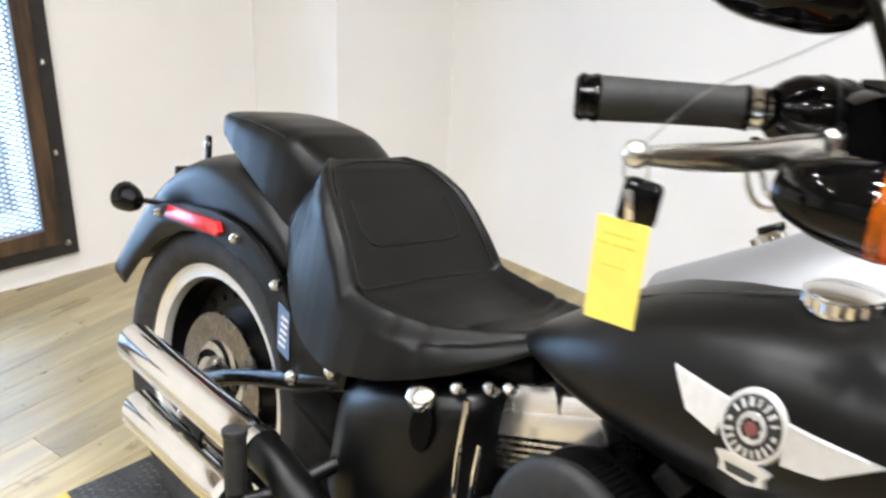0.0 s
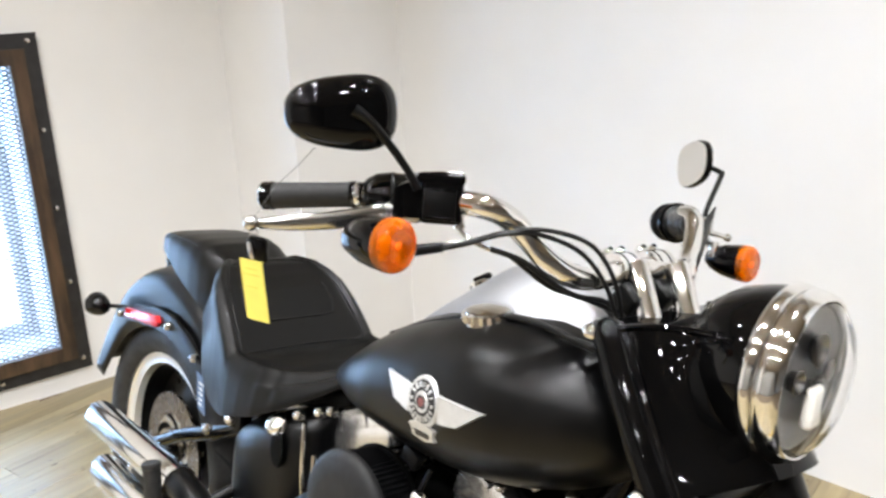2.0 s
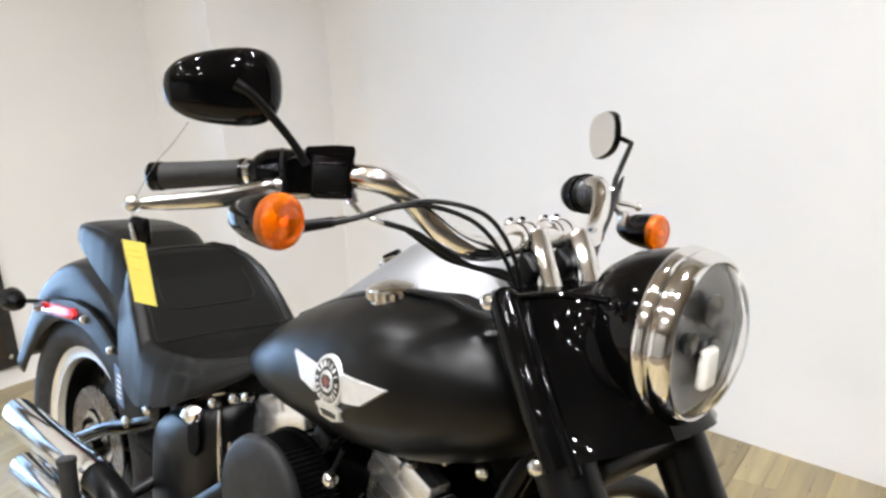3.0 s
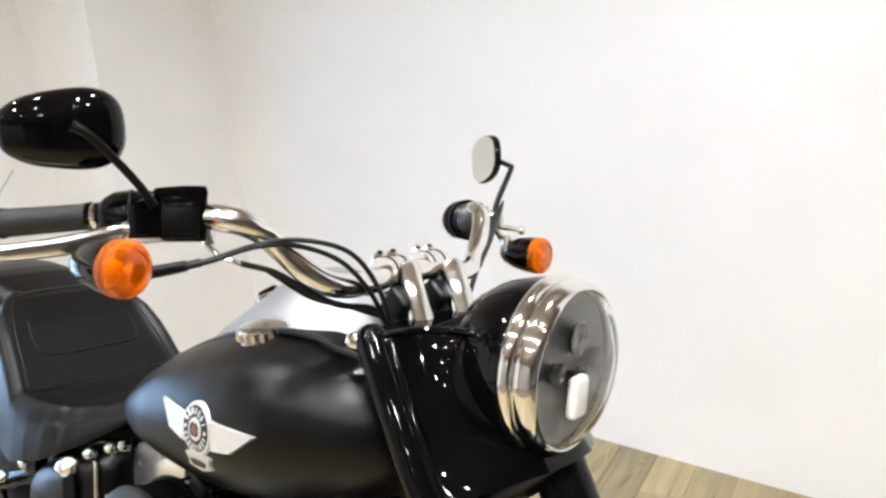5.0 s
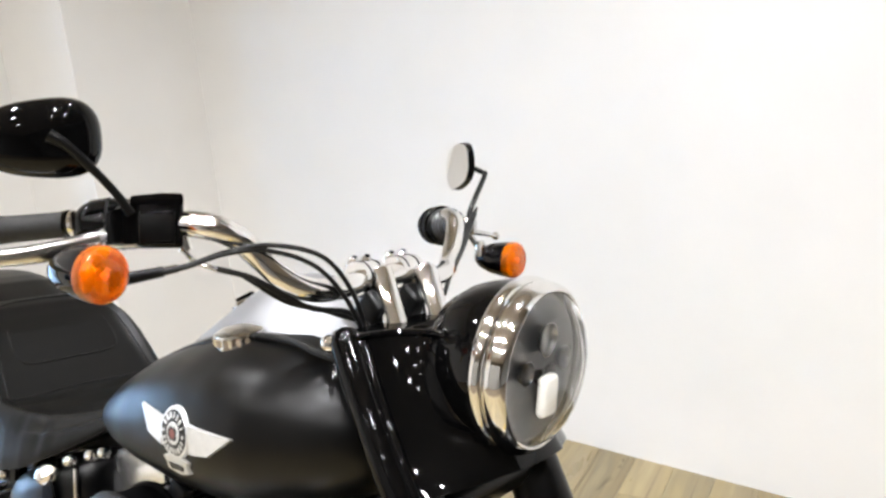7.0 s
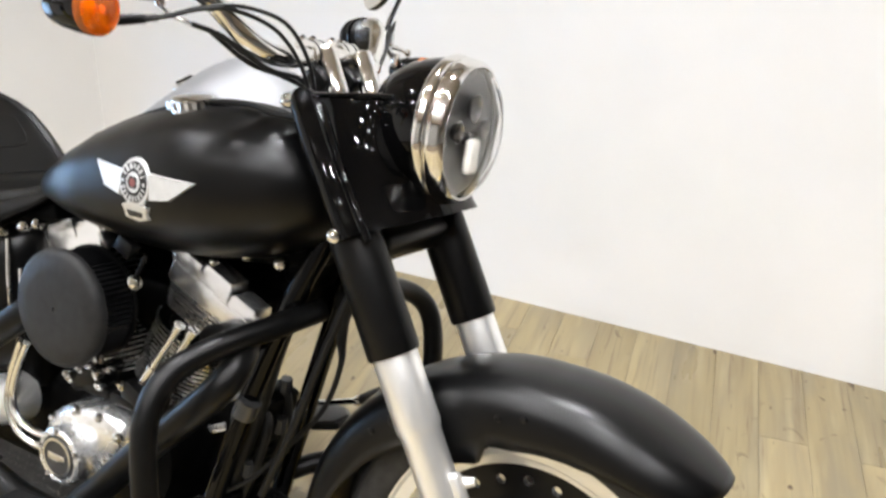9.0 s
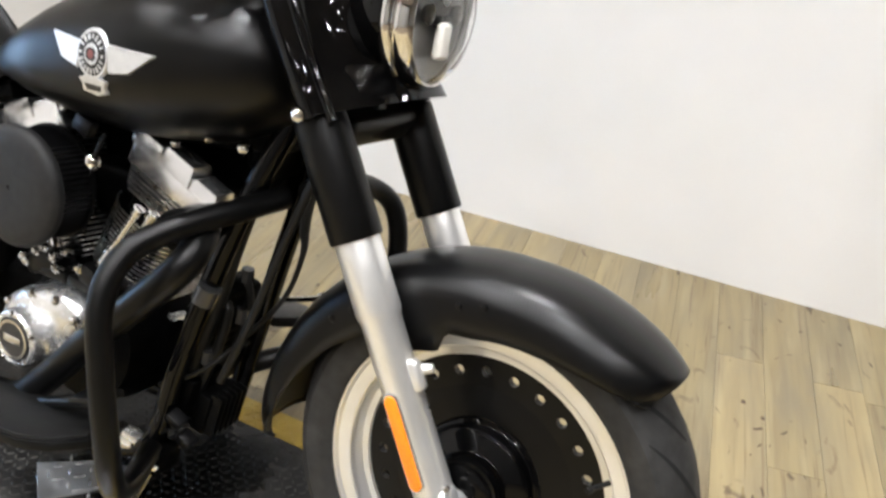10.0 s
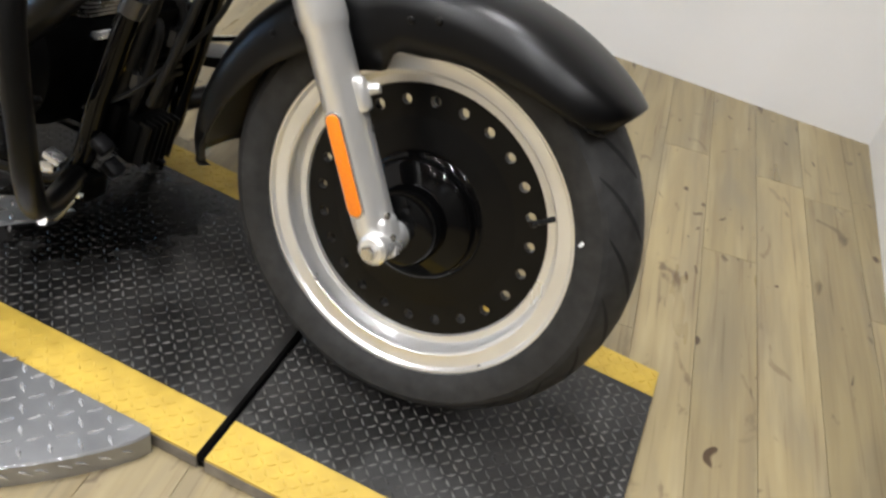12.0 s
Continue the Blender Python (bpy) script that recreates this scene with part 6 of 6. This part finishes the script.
timer = part("timer_cover", bm, M["cast"], cam_cover, "round polished timer cover with a dark emblem")
bm = B()
lathe(bm, [(0.0375, 0.0292), (0.0375, 0.0312), (0.0, 0.0312)], frame_of((0.874, -0.178, 0.328), (0, -1, 0)), 36)
part("timer_enamel", bm, M["dark_enamel"], timer)
bm = B()
lathe(bm, [(0.034, 0.0313), (0.034, 0.0330), (0.029, 0.0330), (0.029, 0.0313)], frame_of((0.874, -0.178, 0.328), (0, -1, 0)), 36)
block(bm, (0.040, 0.002, 0.014), pose(0.874, -0.2105, 0.328), 0.0006)
part("timer_emblem", bm, M["brushed"], timer)
for a in range(5):
    an = 2 * math.pi * a / 5 + 0.4
    bolt("timer_screw", (0.874 + 0.044 * math.cos(an), -0.2085, 0.328 + 0.044 * math.sin(an)), (0, -1, 0), 0.0045, 0.004, "chrome", timer)
for p in ((0.825, 0.372), (0.880, 0.402), (0.935, 0.408), (0.978, 0.388), (0.952, 0.334)):
    bolt("cover_bolt", (p[0], -0.178, p[1]), (0, -1, 0), 0.008, 0.008, "chrome", cam_cover)
# tappet blocks and pushrod tubes
for sgn, low, high in ((1, (0.990, -0.132, 0.470), (1.054, -0.116, 0.580)), (-1, (0.868, -0.132, 0.470), (0.800, -0.116, 0.590))):
    bm = B()
    block(bm, (0.072, 0.046, 0.036), Matrix.Translation((low[0], -0.134, 0.448)) @ pose(0, 0, 0, 0, sgn * 22, 0), 0.008, 2)
    block(bm, (0.060, 0.030, 0.020), Matrix.Translation((low[0] - sgn * 0.030, -0.142, 0.436)), 0.006, 2)
    part("tappet_block", bm, M["satin"], cam_cover, "bolted black tappet block")
    for k in (-1, 1):
        lo_, hi_ = Vector(low) + Vector((k * 0.015, 0, -0.010)), Vector(high) + Vector((k * 0.015, 0, 0))
        bm = B()
        dd = (hi_ - lo_)
        tube(bm, [lo_, lo_ + dd * 0.34], 0.0098, 14)
        tube(bm, [lo_ + dd * 0.30, hi_], 0.0072, 14)
        tube(bm, [lo_, lo_ + dd * 0.10], 0.0120, 14)
        tube(bm, [hi_ - dd * 0.09, hi_], 0.0100, 14)
        part("pushrod_tube", bm, M["chrome"], cam_cover, "chrome pushrod tube")
    for k in (-1, 1):
        bolt("tappet_bolt", (low[0] + k * 0.032, -0.156, 0.452 - sgn * k * 0.012), (0, -0.6, 0.8), 0.007, 0.010, "chrome", cam_cover)
for p in ((0.845, -0.150, 0.472), (0.862, -0.152, 0.462), (0.884, -0.154, 0.476), (0.902, -0.152, 0.466), (0.925, -0.150, 0.480), (0.912, -0.156, 0.448), (0.836, -0.156, 0.446)):
    bolt("line_fitting", p, (0.1, -0.8, 0.5), 0.0075, 0.016, "chrome", cam_cover)
for k, dz in enumerate((0.0, -0.024)):
    bm = B()
    tube(bm, [(0.742 - 0.016 * k, -0.168, 0.480), (0.722 - 0.014 * k, -0.172, 0.425 + dz * 0.3), (0.714 - 0.010 * k, -0.176, 0.375 + dz * 0.5), (0.728, -0.178, 0.345 + dz), (0.765, -0.176, 0.330 + dz), (0.812, -0.170, 0.328 + dz)], 0.0075, 12, 6)
    part("oil_pipe", bm, M["chrome"], bike, "bent chrome oil pipe beside the crankcase")
bm = B()
lathe(bm, [(0.0, 0.012), (0.030, 0.010), (0.042, 0.002), (0.046, -0.010), (0.046, -0.05), (0.0, -0.05)], frame_of((0.668, -0.168, 0.350), (0, -1, 0.1)), 28)
part("gearbox_cover", bm, M["satin_alu"], bike, "domed chrome gearbox side cover")
bm = B()
for p, sz in (((1.118, 0.000, 0.385), (0.050, 0.110, 0.150)), ((1.135, 0.010, 0.445), (0.030, 0.050, 0.040)), ((1.105, -0.030, 0.270), (0.060, 0.100, 0.080))):
    block(bm, sz, pose(p[0], p[1], p[2], 0, 14, 0), 0.008, 2)
cooler = part("oil_cooler", bm, M["dirtblack"], bike, "black oil cooler between the downtubes")
for k in range(9):
    bm = B()
    block(bm, (0.004, 0.100, 0.006), pose(1.146 - 0.0026 * k, 0.000, 0.335 + 0.0115 * k, 0, 14, 0), 0.0)
    part("cooler_fin", bm, M["satin"], cooler)
for p, sz in (((1.150, 0.019, 0.462), 0.022), ((1.160, 0.001, 0.396), 0.026), ((1.140, -0.050, 0.330), 0.024)):
    bm = B()
    tube(bm, [p, (p[0] + 0.004, p[1] - 0.002, p[2] + sz)], [0.013, 0.0105], 8)
    part("hose_fitting", bm, M["collar"], cooler, "grey hose fitting")
for pts in (((1.146, -0.030, 0.440), (1.162, -0.034, 0.420), (1.150, -0.045, 0.340), (1.120, -0.060, 0.240)),
            ((1.150, 0.019, 0.470), (1.160, 0.020, 0.420), (1.150, 0.015, 0.360), (1.120, 0.000, 0.290))):
    bm = B()
    tube(bm, pts, 0.0085, 12, 5)
    part("oil_hose", bm, M["hose"], bike, "black rubber oil hose")
bm = B()
tube(bm, [(1.222, -0.045, 0.700), (1.178, -0.048, 0.545), (1.152, -0.050, 0.440), (1.110, -0.055, 0.300)], 0.0130, 14, 5)
part("breather_hose", bm, M["hose"], bike, "taped black breather hose beside the downtube")
bm = B()
tube(bm, [(1.170, -0.092, 0.486), (1.160, -0.094, 0.458)], 0.0200, 14)
part("tube_clamp", bm, M["collar"], bike, "grey clamp round the frame downtube")
bm = B()
block(bm, (0.034, 0.006, 0.014), pose(1.061, -0.040, 0.383, 0, -24, 10), 0.002)
part("linkage_plate", bm, M["cast"], bike, "small bright linkage plate")
bm = B()
block(bm, (0.014, 0.012, 0.009), pose(1.125, -0.062, 0.359, 0, 10, 0), 0.003)
part("wire_tie", bm, M["yellow"], bike, "small yellow wire marker")
for p, sz, r in (((1.085, -0.150, 0.215), (0.030, 0.024, 0.014), 25), ((1.060, -0.135, 0.185), (0.022, 0.020, 0.020), -15), ((1.110, -0.130, 0.160), (0.028, 0.014, 0.010), 40)):
    bm = B()
    block(bm, sz, pose(p[0], p[1], p[2], 0, r, 20), 0.004)
    part("mount_lug", bm, M["cast"], bike, "small cast mounting lug")

# ---- air cleaner ----
AC = Vector((0.876, -0.217, 0.586))
am = frame_of(AC, (0.03, -1, 0.02))
bm = B()
lathe(bm, [(0.0, 0.0015), (0.004, 0.0), (0.0045, 0.003), (0.030, 0.004), (0.060, 0.0035), (0.084, 0.001), (0.094, -0.006), (0.0965, -0.014), (0.095, -0.018)], am, 56)
air_cleaner = part("air_cleaner", bm, M["cover"], bike, "round black air cleaner with a plain domed cover", sharp=50)
bm = B()
n = 64
prof = []
for k in range(n * 2):
    r = 0.088 if k % 2 else 0.0835
    a = math.pi * k / n
    prof.append((r * math.cos(a), r * math.sin(a)))
loft(bm, [[am @ Vector((x, y, h)) for x, y in prof] for h in (-0.016, -0.075)])
part("pleated_filter", bm, M["plastic"], air_cleaner, "pleated black filter element", sharp=15)
bm = B()
lathe(bm, [(0.0, -0.074), (0.092, -0.074), (0.093, -0.080), (0.085, -0.086), (0.0, -0.086)], am, 48)
part("backing_plate", bm, M["satin"], air_cleaner)
bm = B()
tube(bm, [(0.93, -0.11, 0.60), (0.965, -0.145, 0.630), (0.990, -0.165, 0.648)], 0.008, 12)
ball(bm, (0.992, -0.168, 0.649), 0.0125)
part("breather_bolt", bm, M["chrome"], air_cleaner, "chrome dome bolt on a short stay")
bm = B()
tube(bm, [(0.984, -0.160, 0.652), (0.996, -0.150, 0.690)], 0.004, 8)
block(bm, (0.035, 0.02, 0.028), pose(0.955, -0.15, 0.695, 0, 25, 0), 0.004)
part("breather_clip", bm, M["plastic"], air_cleaner)
bolt("tank_mount_bolt", (1.192, -0.069, 0.708), (0.2, -1, 0.1), 0.012, 0.012, "chrome")
for p in ((1.150, -0.10, 0.715), (1.105, -0.12, 0.700)):
    bolt("tank_bracket_bolt", p, (0, -1, 0), 0.006, 0.007, "chrome")
bm = B()
block(bm, (0.22, 0.10, 0.05), pose(1.13, 0.0, 0.715, 0, -8, 0), 0.012)
part("coil_box", bm, M["dirtblack"], bike, "black coil and wiring box under the tank")

# ---- exhaust ----
HDR = [(1.080, -0.085, 0.560), (1.150, -0.110, 0.590), (1.196, -0.150, 0.586), (1.200, -0.190, 0.552), (1.145, -0.208, 0.487), (1.050, -0.215, 0.389), (0.965, -0.215, 0.297), (0.890, -0.215, 0.235), (0.79, -0.215, 0.228), (0.66, -0.215, 0.255), (0.50, -0.222, 0.296), (0.34, -0.226, 0.308), (0.28, -0.226, 0.308)]
bm = B()
tube(bm, HDR, 0.0238, 20, 8)
exhaust = part("exhaust_header", bm, M["satin"], bike, "black front exhaust header sweeping under the engine", sharp=60)
bm = B()
tube(bm, [(0.830, -0.120, 0.590), (0.790, -0.175, 0.565), (0.716, -0.205, 0.503), (0.620, -0.220, 0.425), (0.520, -0.224, 0.360), (0.420, -0.226, 0.325)], 0.0250, 18, 7)
part("rear_header", bm, M["satin"], exhaust, "black rear exhaust header")
bm = B()
tube(bm, [(0.330, -0.226, 0.426), (0.400, -0.226, 0.424), (0.480, -0.226, 0.400), (0.560, -0.226, 0.350), (0.640, -0.220, 0.285), (0.70, -0.216, 0.250)], 0.0300, 18, 7)
part("muffler_pipe", bm, M["satin"], exhaust, "black pipe leading into the upper muffler")
for x, z in ((0.352, 0.426), (0.300, 0.308)):
    bm = B()
    tube(bm, [(x - 0.010, -0.226, z), (x + 0.010, -0.226, z)], 0.0350, 24)
    part("pipe_clamp", bm, M["chrome"], exhaust, "bright exhaust clamp")


def muffler(z, x0, x1, y, tip):
    m = frame_of((x1, y, z), (-1, 0, -0.01))
    ln = x1 - x0
    bm = B()
    rings = []
    for h, r in ((0.0, 0.026), (0.03, 0.033), (0.06, 0.0355), (ln, 0.0355)):
        rings.append((h, r))
    loops = []
    for h, r in rings:
        loops.append([m @ Vector((r * math.cos(a), r * math.sin(a), h + (tip * (r * math.cos(a)) / r * 1.0 if h == ln else 0))) for a in (2 * math.pi * k / 28 for k in range(28))])
    inner = [m @ Vector((0.032 * math.cos(a), 0.032 * math.sin(a), ln + tip * math.cos(a) - 0.002)) for a in (2 * math.pi * k / 28 for k in range(28))]
    deep = [m @ Vector((0.030 * math.cos(a), 0.030 * math.sin(a), ln - 0.12)) for a in (2 * math.pi * k / 28 for k in range(28))]
    loft(bm, loops + [inner, deep])
    ob = part("muffler", bm, M["chrome"], bike, "long chrome muffler with a slash-cut tip", sharp=40)
    return ob


muffler(0.426, -0.045, 0.350, -0.226, 0.014)
muffler(0.308, -0.010, 0.300, -0.226, 0.014)
bm = B()
block(bm, (0.16, 0.012, 0.030), pose(0.10, -0.212, 0.368, 0, 12, 0), 0.004)
bracket = part("muffler_bracket", bm, M["satin"], bike, "black bracket between the mufflers")
bm = B()
block(bm, (0.05, 0.014, 0.10), pose(0.33, -0.196, 0.385), 0.004)
part("bracket_plate", bm, M["satin"], bracket)
for x in (0.06, 0.12):
    bolt("bracket_bolt", (x, -0.219, 0.371 - (x - 0.1) * 0.2), (0, -1, 0), 0.009, 0.010, "chrome")

# passenger peg, folded up
bm = B()
lathe(bm, [(0.0, 0.0), (0.015, 0.0), (0.0165, 0.004), (0.0165, 0.084), (0.0185, 0.086), (0.0185, 0.094), (0.016, 0.096), (0.0, 0.096)], frame_of((0.402, -0.292, 0.402), (-0.16, -0.05, 1)), 20)
peg = part("passenger_peg", bm, M["grip"], bike, "black rubber passenger peg folded upright")
bm = B()
tube(bm, [(0.402, -0.292, 0.405), (0.406, -0.290, 0.388), (0.43, -0.24, 0.40), (0.46, -0.16, 0.44)], [0.013, 0.012, 0.011, 0.012], 12, 4)
part("peg_bracket", bm, M["satin"], peg)

# oil tank with chrome filler
bm = B()
loops = []
for x, w, zt, zb in ((0.415, 0.10, 0.54, 0.37), (0.43, 0.150, 0.56, 0.35), (0.47, 0.168, 0.585, 0.335), (0.54, 0.172, 0.618, 0.345), (0.62, 0.168, 0.645, 0.375), (0.665, 0.155, 0.655, 0.395), (0.685, 0.12, 0.655, 0.41)):
    loops.append([(x, w * math.copysign(abs(math.cos(a)) ** 0.35, math.cos(a)), (zt + zb) / 2 + (zt - zb) / 2 * math.copysign(abs(math.sin(a)) ** 0.35, math.sin(a))) for a in (2 * math.pi * k / 40 for k in range(40))])
loft(bm, loops)
oil_tank = part("oil_tank", bm, M["denim"], bike, "satin black wrap-round oil tank", sharp=60)
bm = B()
lathe(bm, [(0.0, 0.022), (0.014, 0.020), (0.021, 0.014), (0.023, 0.006), (0.022, 0.0), (0.014, -0.002), (0.014, -0.02)], frame_of((0.604, -0.160, 0.618), (0.0, -0.55, 0.85)), 24)
part("filler_cap", bm, M["chrome"], oil_tank, "chrome oil filler cap")
# flat dark disc on the tank; the recess's shade is its colour
bm = B()
lathe(bm, [(0.026, 0.0), (0.024, 0.0025), (0.0, 0.0028)], Matrix.Translation((0.618, -0.1705, 0.584)) @ Matrix.Diagonal((0.80, 1, 1.35, 1)) @ frame_of((0, 0, 0), (0, -1, 0)), 24)
part("filler_recess", bm, M["dirtblack"], oil_tank, "dark disc for the shade of a recess under the filler")
for x, z0, z1 in ((0.668, 0.645, 0.50), (0.702, 0.600, 0.46)):
    bm = B()
    tube(bm, [(x, -0.150, z0), (x + 0.004, -0.152, (z0 + z1) / 2), (x + 0.010, -0.150, z1)], 0.0045, 10, 4)
    part("oil_line", bm, M["chrome"], oil_tank, "chrome oil line")
for p in ((0.650, -0.150, 0.652), (0.690, -0.135, 0.668), (0.712, -0.125, 0.676)):
    bolt("oil_fitting", p, (0.1, -0.9, 0.4), 0.010, 0.012, "chrome", oil_tank)
bm = B()
block(bm, (0.36, 0.20, 0.035), pose(0.55, 0, 0.645, 0, -17, 0), 0.01)
part("seat_pan", bm, M["dirtblack"], bike, "black seat pan and frame rail")

# ---- footboards, pedal, shift lever ----


def footboard(s):
    bm = B()
    out = [(0.80, -0.235), (0.80, -0.315), (0.83, -0.335), (1.05, -0.338), (1.10, -0.320), (1.135, -0.280), (1.13, -0.240), (1.09, -0.225)]
    out = [(x, y * s) for x, y in out]
    tilt = Matrix.Translation((0.80, 0, 0.235 if s > 0 else 0.222)) @ pose(0, 0, 0, 0, -6 if s > 0 else -13, 0) @ Matrix.Translation((-0.80, 0, 0))
    prism(bm, out, tilt, 0.014, 0.004)
    fb = part("footboard", bm, M["satin"], bike, "black rider footboard with a ribbed rubber pad", sharp=40)
    bm = B()
    pad = [(0.80 + (x - 0.80) * 0.96 + 0.006, y * 0.985 - 0.001 * s) for x, y in out]
    prism(bm, pad, tilt @ Matrix.Translation((0, 0, 0.0135)), 0.006, 0.003)
    part("rubber_pad", bm, M["hose"], fb, "smooth black rubber pad", sharp=40)
    bm = B()
    tube(bm, [(0.93, -0.24 * s, 0.235), (0.94, -0.18 * s, 0.20), (0.95, -0.11 * s, 0.17)], 0.012, 12, 4)
    part("board_bracket", bm, M["satin"], fb)
    for k in range(4):
        bm = B()
        tube(bm, [tilt @ Vector((0.84 + k * 0.035, -0.30 * s, -0.002)), tilt @ Vector((0.84 + k * 0.035, -0.30 * s, -0.012))], 0.007, 10)
        part("board_bolt", bm, M["chrome"], fb)
    return fb


footboard(1)
footboard(-1)
bm = B()
tube(bm, [(0.96, -0.235, 0.26), (1.05, -0.25, 0.30), (1.12, -0.262, 0.335)], 0.008, 12, 4)
block(bm, (0.07, 0.045, 0.012), pose(1.125, -0.265, 0.345, 0, -20, 0), 0.004)
part("brake_pedal", bm, M["satin"], bike, "black rear brake pedal")
bm = B()
tube(bm, [(0.93, 0.235, 0.300), (1.04, 0.245, 0.326), (1.160, 0.250, 0.368)], 0.0055, 10, 3)
shift = part("shift_lever", bm, M["chrome"], bike, "chrome shift rod with a rubber toe peg")
bm = B()
tube(bm, [(1.160, 0.250, 0.369), (1.196, 0.258, 0.392)], [0.011, 0.013], 14)
part("toe_peg", bm, M["grip"], shift)
bm = B()
ball(bm, (1.152, 0.250, 0.365), 0.0105)
part("shift_pivot", bm, M["chrome"], shift)
bm = B()
tube(bm, [(0.90, 0.13, 0.14), (0.96, 0.21, 0.07), (1.00, 0.26, -0.010)], [0.013, 0.012, 0.011], 12, 4)
block(bm, (0.05, 0.03, 0.012), pose(1.01, 0.268, -0.040, 10, 0, 30), 0.004)
part("side_stand", bm, M["satin"], bike, "black side stand, folded out")

# ---- regulator and wiring ahead of the frame, brake hose ----
bm = B()
block(bm, (0.030, 0.080, 0.075), pose(1.150, -0.030, 0.245, 0, 12, 0), 0.006)
regulator = part("voltage_regulator", bm, M["dirtblack"], bike, "finned black voltage regulator")
for k in range(6):
    bm = B()
    block(bm, (0.022, 0.003, 0.075), pose(1.170, -0.062 + 0.013 * k, 0.245, 0, 12, 0), 0.0)
    part("regulator_fin", bm, M["satin"], regulator)
for p in ((1.13, -0.10, 0.24), (1.14, -0.085, 0.20)):
    bm = B()
    block(bm, (0.030, 0.026, 0.022), pose(p[0], p[1], p[2], 20, 35, 10), 0.005)
    part("wiring_connector", bm, M["plastic"], bike, "small wiring connector")
bm = B()
tube(bm, [(1.300, -0.015, 0.700), (1.284, -0.020, 0.640), (1.282, -0.022, 0.600), (1.290, -0.030, 0.562), (1.275, -0.040, 0.492), (1.237, -0.060, 0.428), (1.164, -0.080, 0.337), (1.08, -0.09, 0.28)], [0.0085, 0.0085, 0.0085, 0.0046, 0.0042, 0.0042, 0.0042, 0.0042], 10, 8)
part("brake_hose", bm, M["hose"], bike, "thin grey brake hose looping to the frame")
bm = B()
tube(bm, [(1.33, -0.055, 0.74), (1.29, -0.075, 0.60), (1.25, -0.085, 0.46), (1.20, -0.085, 0.33)], 0.007, 10, 5)
part("wiring_loom", bm, M["hose"], bike, "black wiring loom along the downtube")
bm = B()
block(bm, (0.05, 0.05, 0.04), pose(1.10, -0.10, 0.16, 0, 0, 0), 0.008)
part("filter_mount", bm, M["dirtblack"], bike)
bm = B()
lathe(bm, [(0.0, 0.06), (0.038, 0.055), (0.040, 0.0), (0.0, 0.0)], frame_of((1.075, 0.0, 0.215), (1, 0, -0.1)), 24)
part("oil_filter", bm, M["gloss"], bike, "black oil filter")

# ---- key tag hanging from the brake lever ----
LT = Vector((1.018, -0.281, 1.127))
tag = empty("key_tag", Matrix.Translation(LT))
tagged(tag, "yellow card tag and black key fob on the brake lever", "key tag")
bm = B()
tube(bm, [(0.0085 * math.cos(a), 0.003, -0.011 + 0.0115 * math.sin(a)) for a in np.linspace(0, 2 * math.pi, 25)], 0.0008, 6)
part("key_ring", bm, M["chrome"], tag)
bm = B()
wire = [Matrix.Translation(-LT) @ bike.matrix_world @ Vector(p) for p in ((1.122, -0.468, 1.154), (1.085, -0.465, 1.130), (1.045, -0.464, 1.104), (1.020, -0.472, 1.068))]
tube(bm, wire, 0.0004, 6, 5)
part("tie_wire", bm, M["mesh"], tag, "thin stiff tie wire sticking up from the lever")
bm = B()
block(bm, (0.025, 0.012, 0.030), pose(0.006, 0.003, -0.030, 0, 6, 16), 0.005, 3)
part("key_fob", bm, M["gloss"], tag, "black key fob")
bm = B()
block(bm, (0.006, 0.003, 0.020), pose(0.004, -0.005, -0.030, 0, -8, 16), 0.0012, 2)
part("key_blade", bm, M["chrome"], tag)
bm = B()
block(bm, (0.034, 0.0007, 0.074), pose(0.0005, -0.004, -0.0775, 3, 2, 16), 0.0)
card = part("card", bm, M["tag"], tag, "yellow paper card")
cm = pose(0.0005, -0.004, -0.0775, 3, 2, 16)
for k, (dz, wd) in enumerate(((0.026, 0.020), (0.019, 0.024), (0.004, 0.016))):
    bm = B()
    block(bm, (wd, 0.0001, 0.0014), cm @ pose(-0.002, -0.00042, dz), 0.0)
    part("writing_line", bm, M["ink"], card)

# ---- floor planks ----
PW, PL, PTURN = 0.118, 1.22, 11.5
turn = pose(0, 0, 0, 0, 0, PTURN)


def in_room(u, v):
    q = turn @ Vector((u, v, 0))
    return q.x > win_x(q.y) - 0.03 and q.y < side_y(min(q.x, 2.3)) + 0.03 and q.y > -2.6 and q.x < 3.2


def plank_mesh(bm, ln, g=0.0004):
    loft(bm, [[(-PW / 2 + g + e, -ln / 2 + g + e, z), (PW / 2 - g - e, -ln / 2 + g + e, z), (PW / 2 - g - e, ln / 2 - g - e, z), (-PW / 2 + g + e, ln / 2 - g - e, z)]
              for z, e in ((-0.0028, 0.0), (-0.0006, 0.0), (0.0, 0.0007))])


rng = random.Random(4)
whole = None
u = -2.2
while u < 3.4:
    v = -3.4 + rng.random() * PL
    while v < 2.6:
        steps = [v - PL / 2 + PL * k / 61 for k in range(62)]
        kept = [q for q in steps if in_room(u, q)]
        if len(kept) > 2:
            a, b = kept[0], kept[-1]
            if len(kept) == 62 and whole:
                share("plank", whole, floor, turn @ pose(u, (a + b) / 2, FLOOR))
            else:
                bm = B()
                plank_mesh(bm, b - a)
                ob = part("plank", bm, M["wood_floor"], floor, sharp=20)
                ob.matrix_local = turn @ pose(u, (a + b) / 2, FLOOR)
                if len(kept) == 62:
                    whole = ob
        v += PL
    u += PW
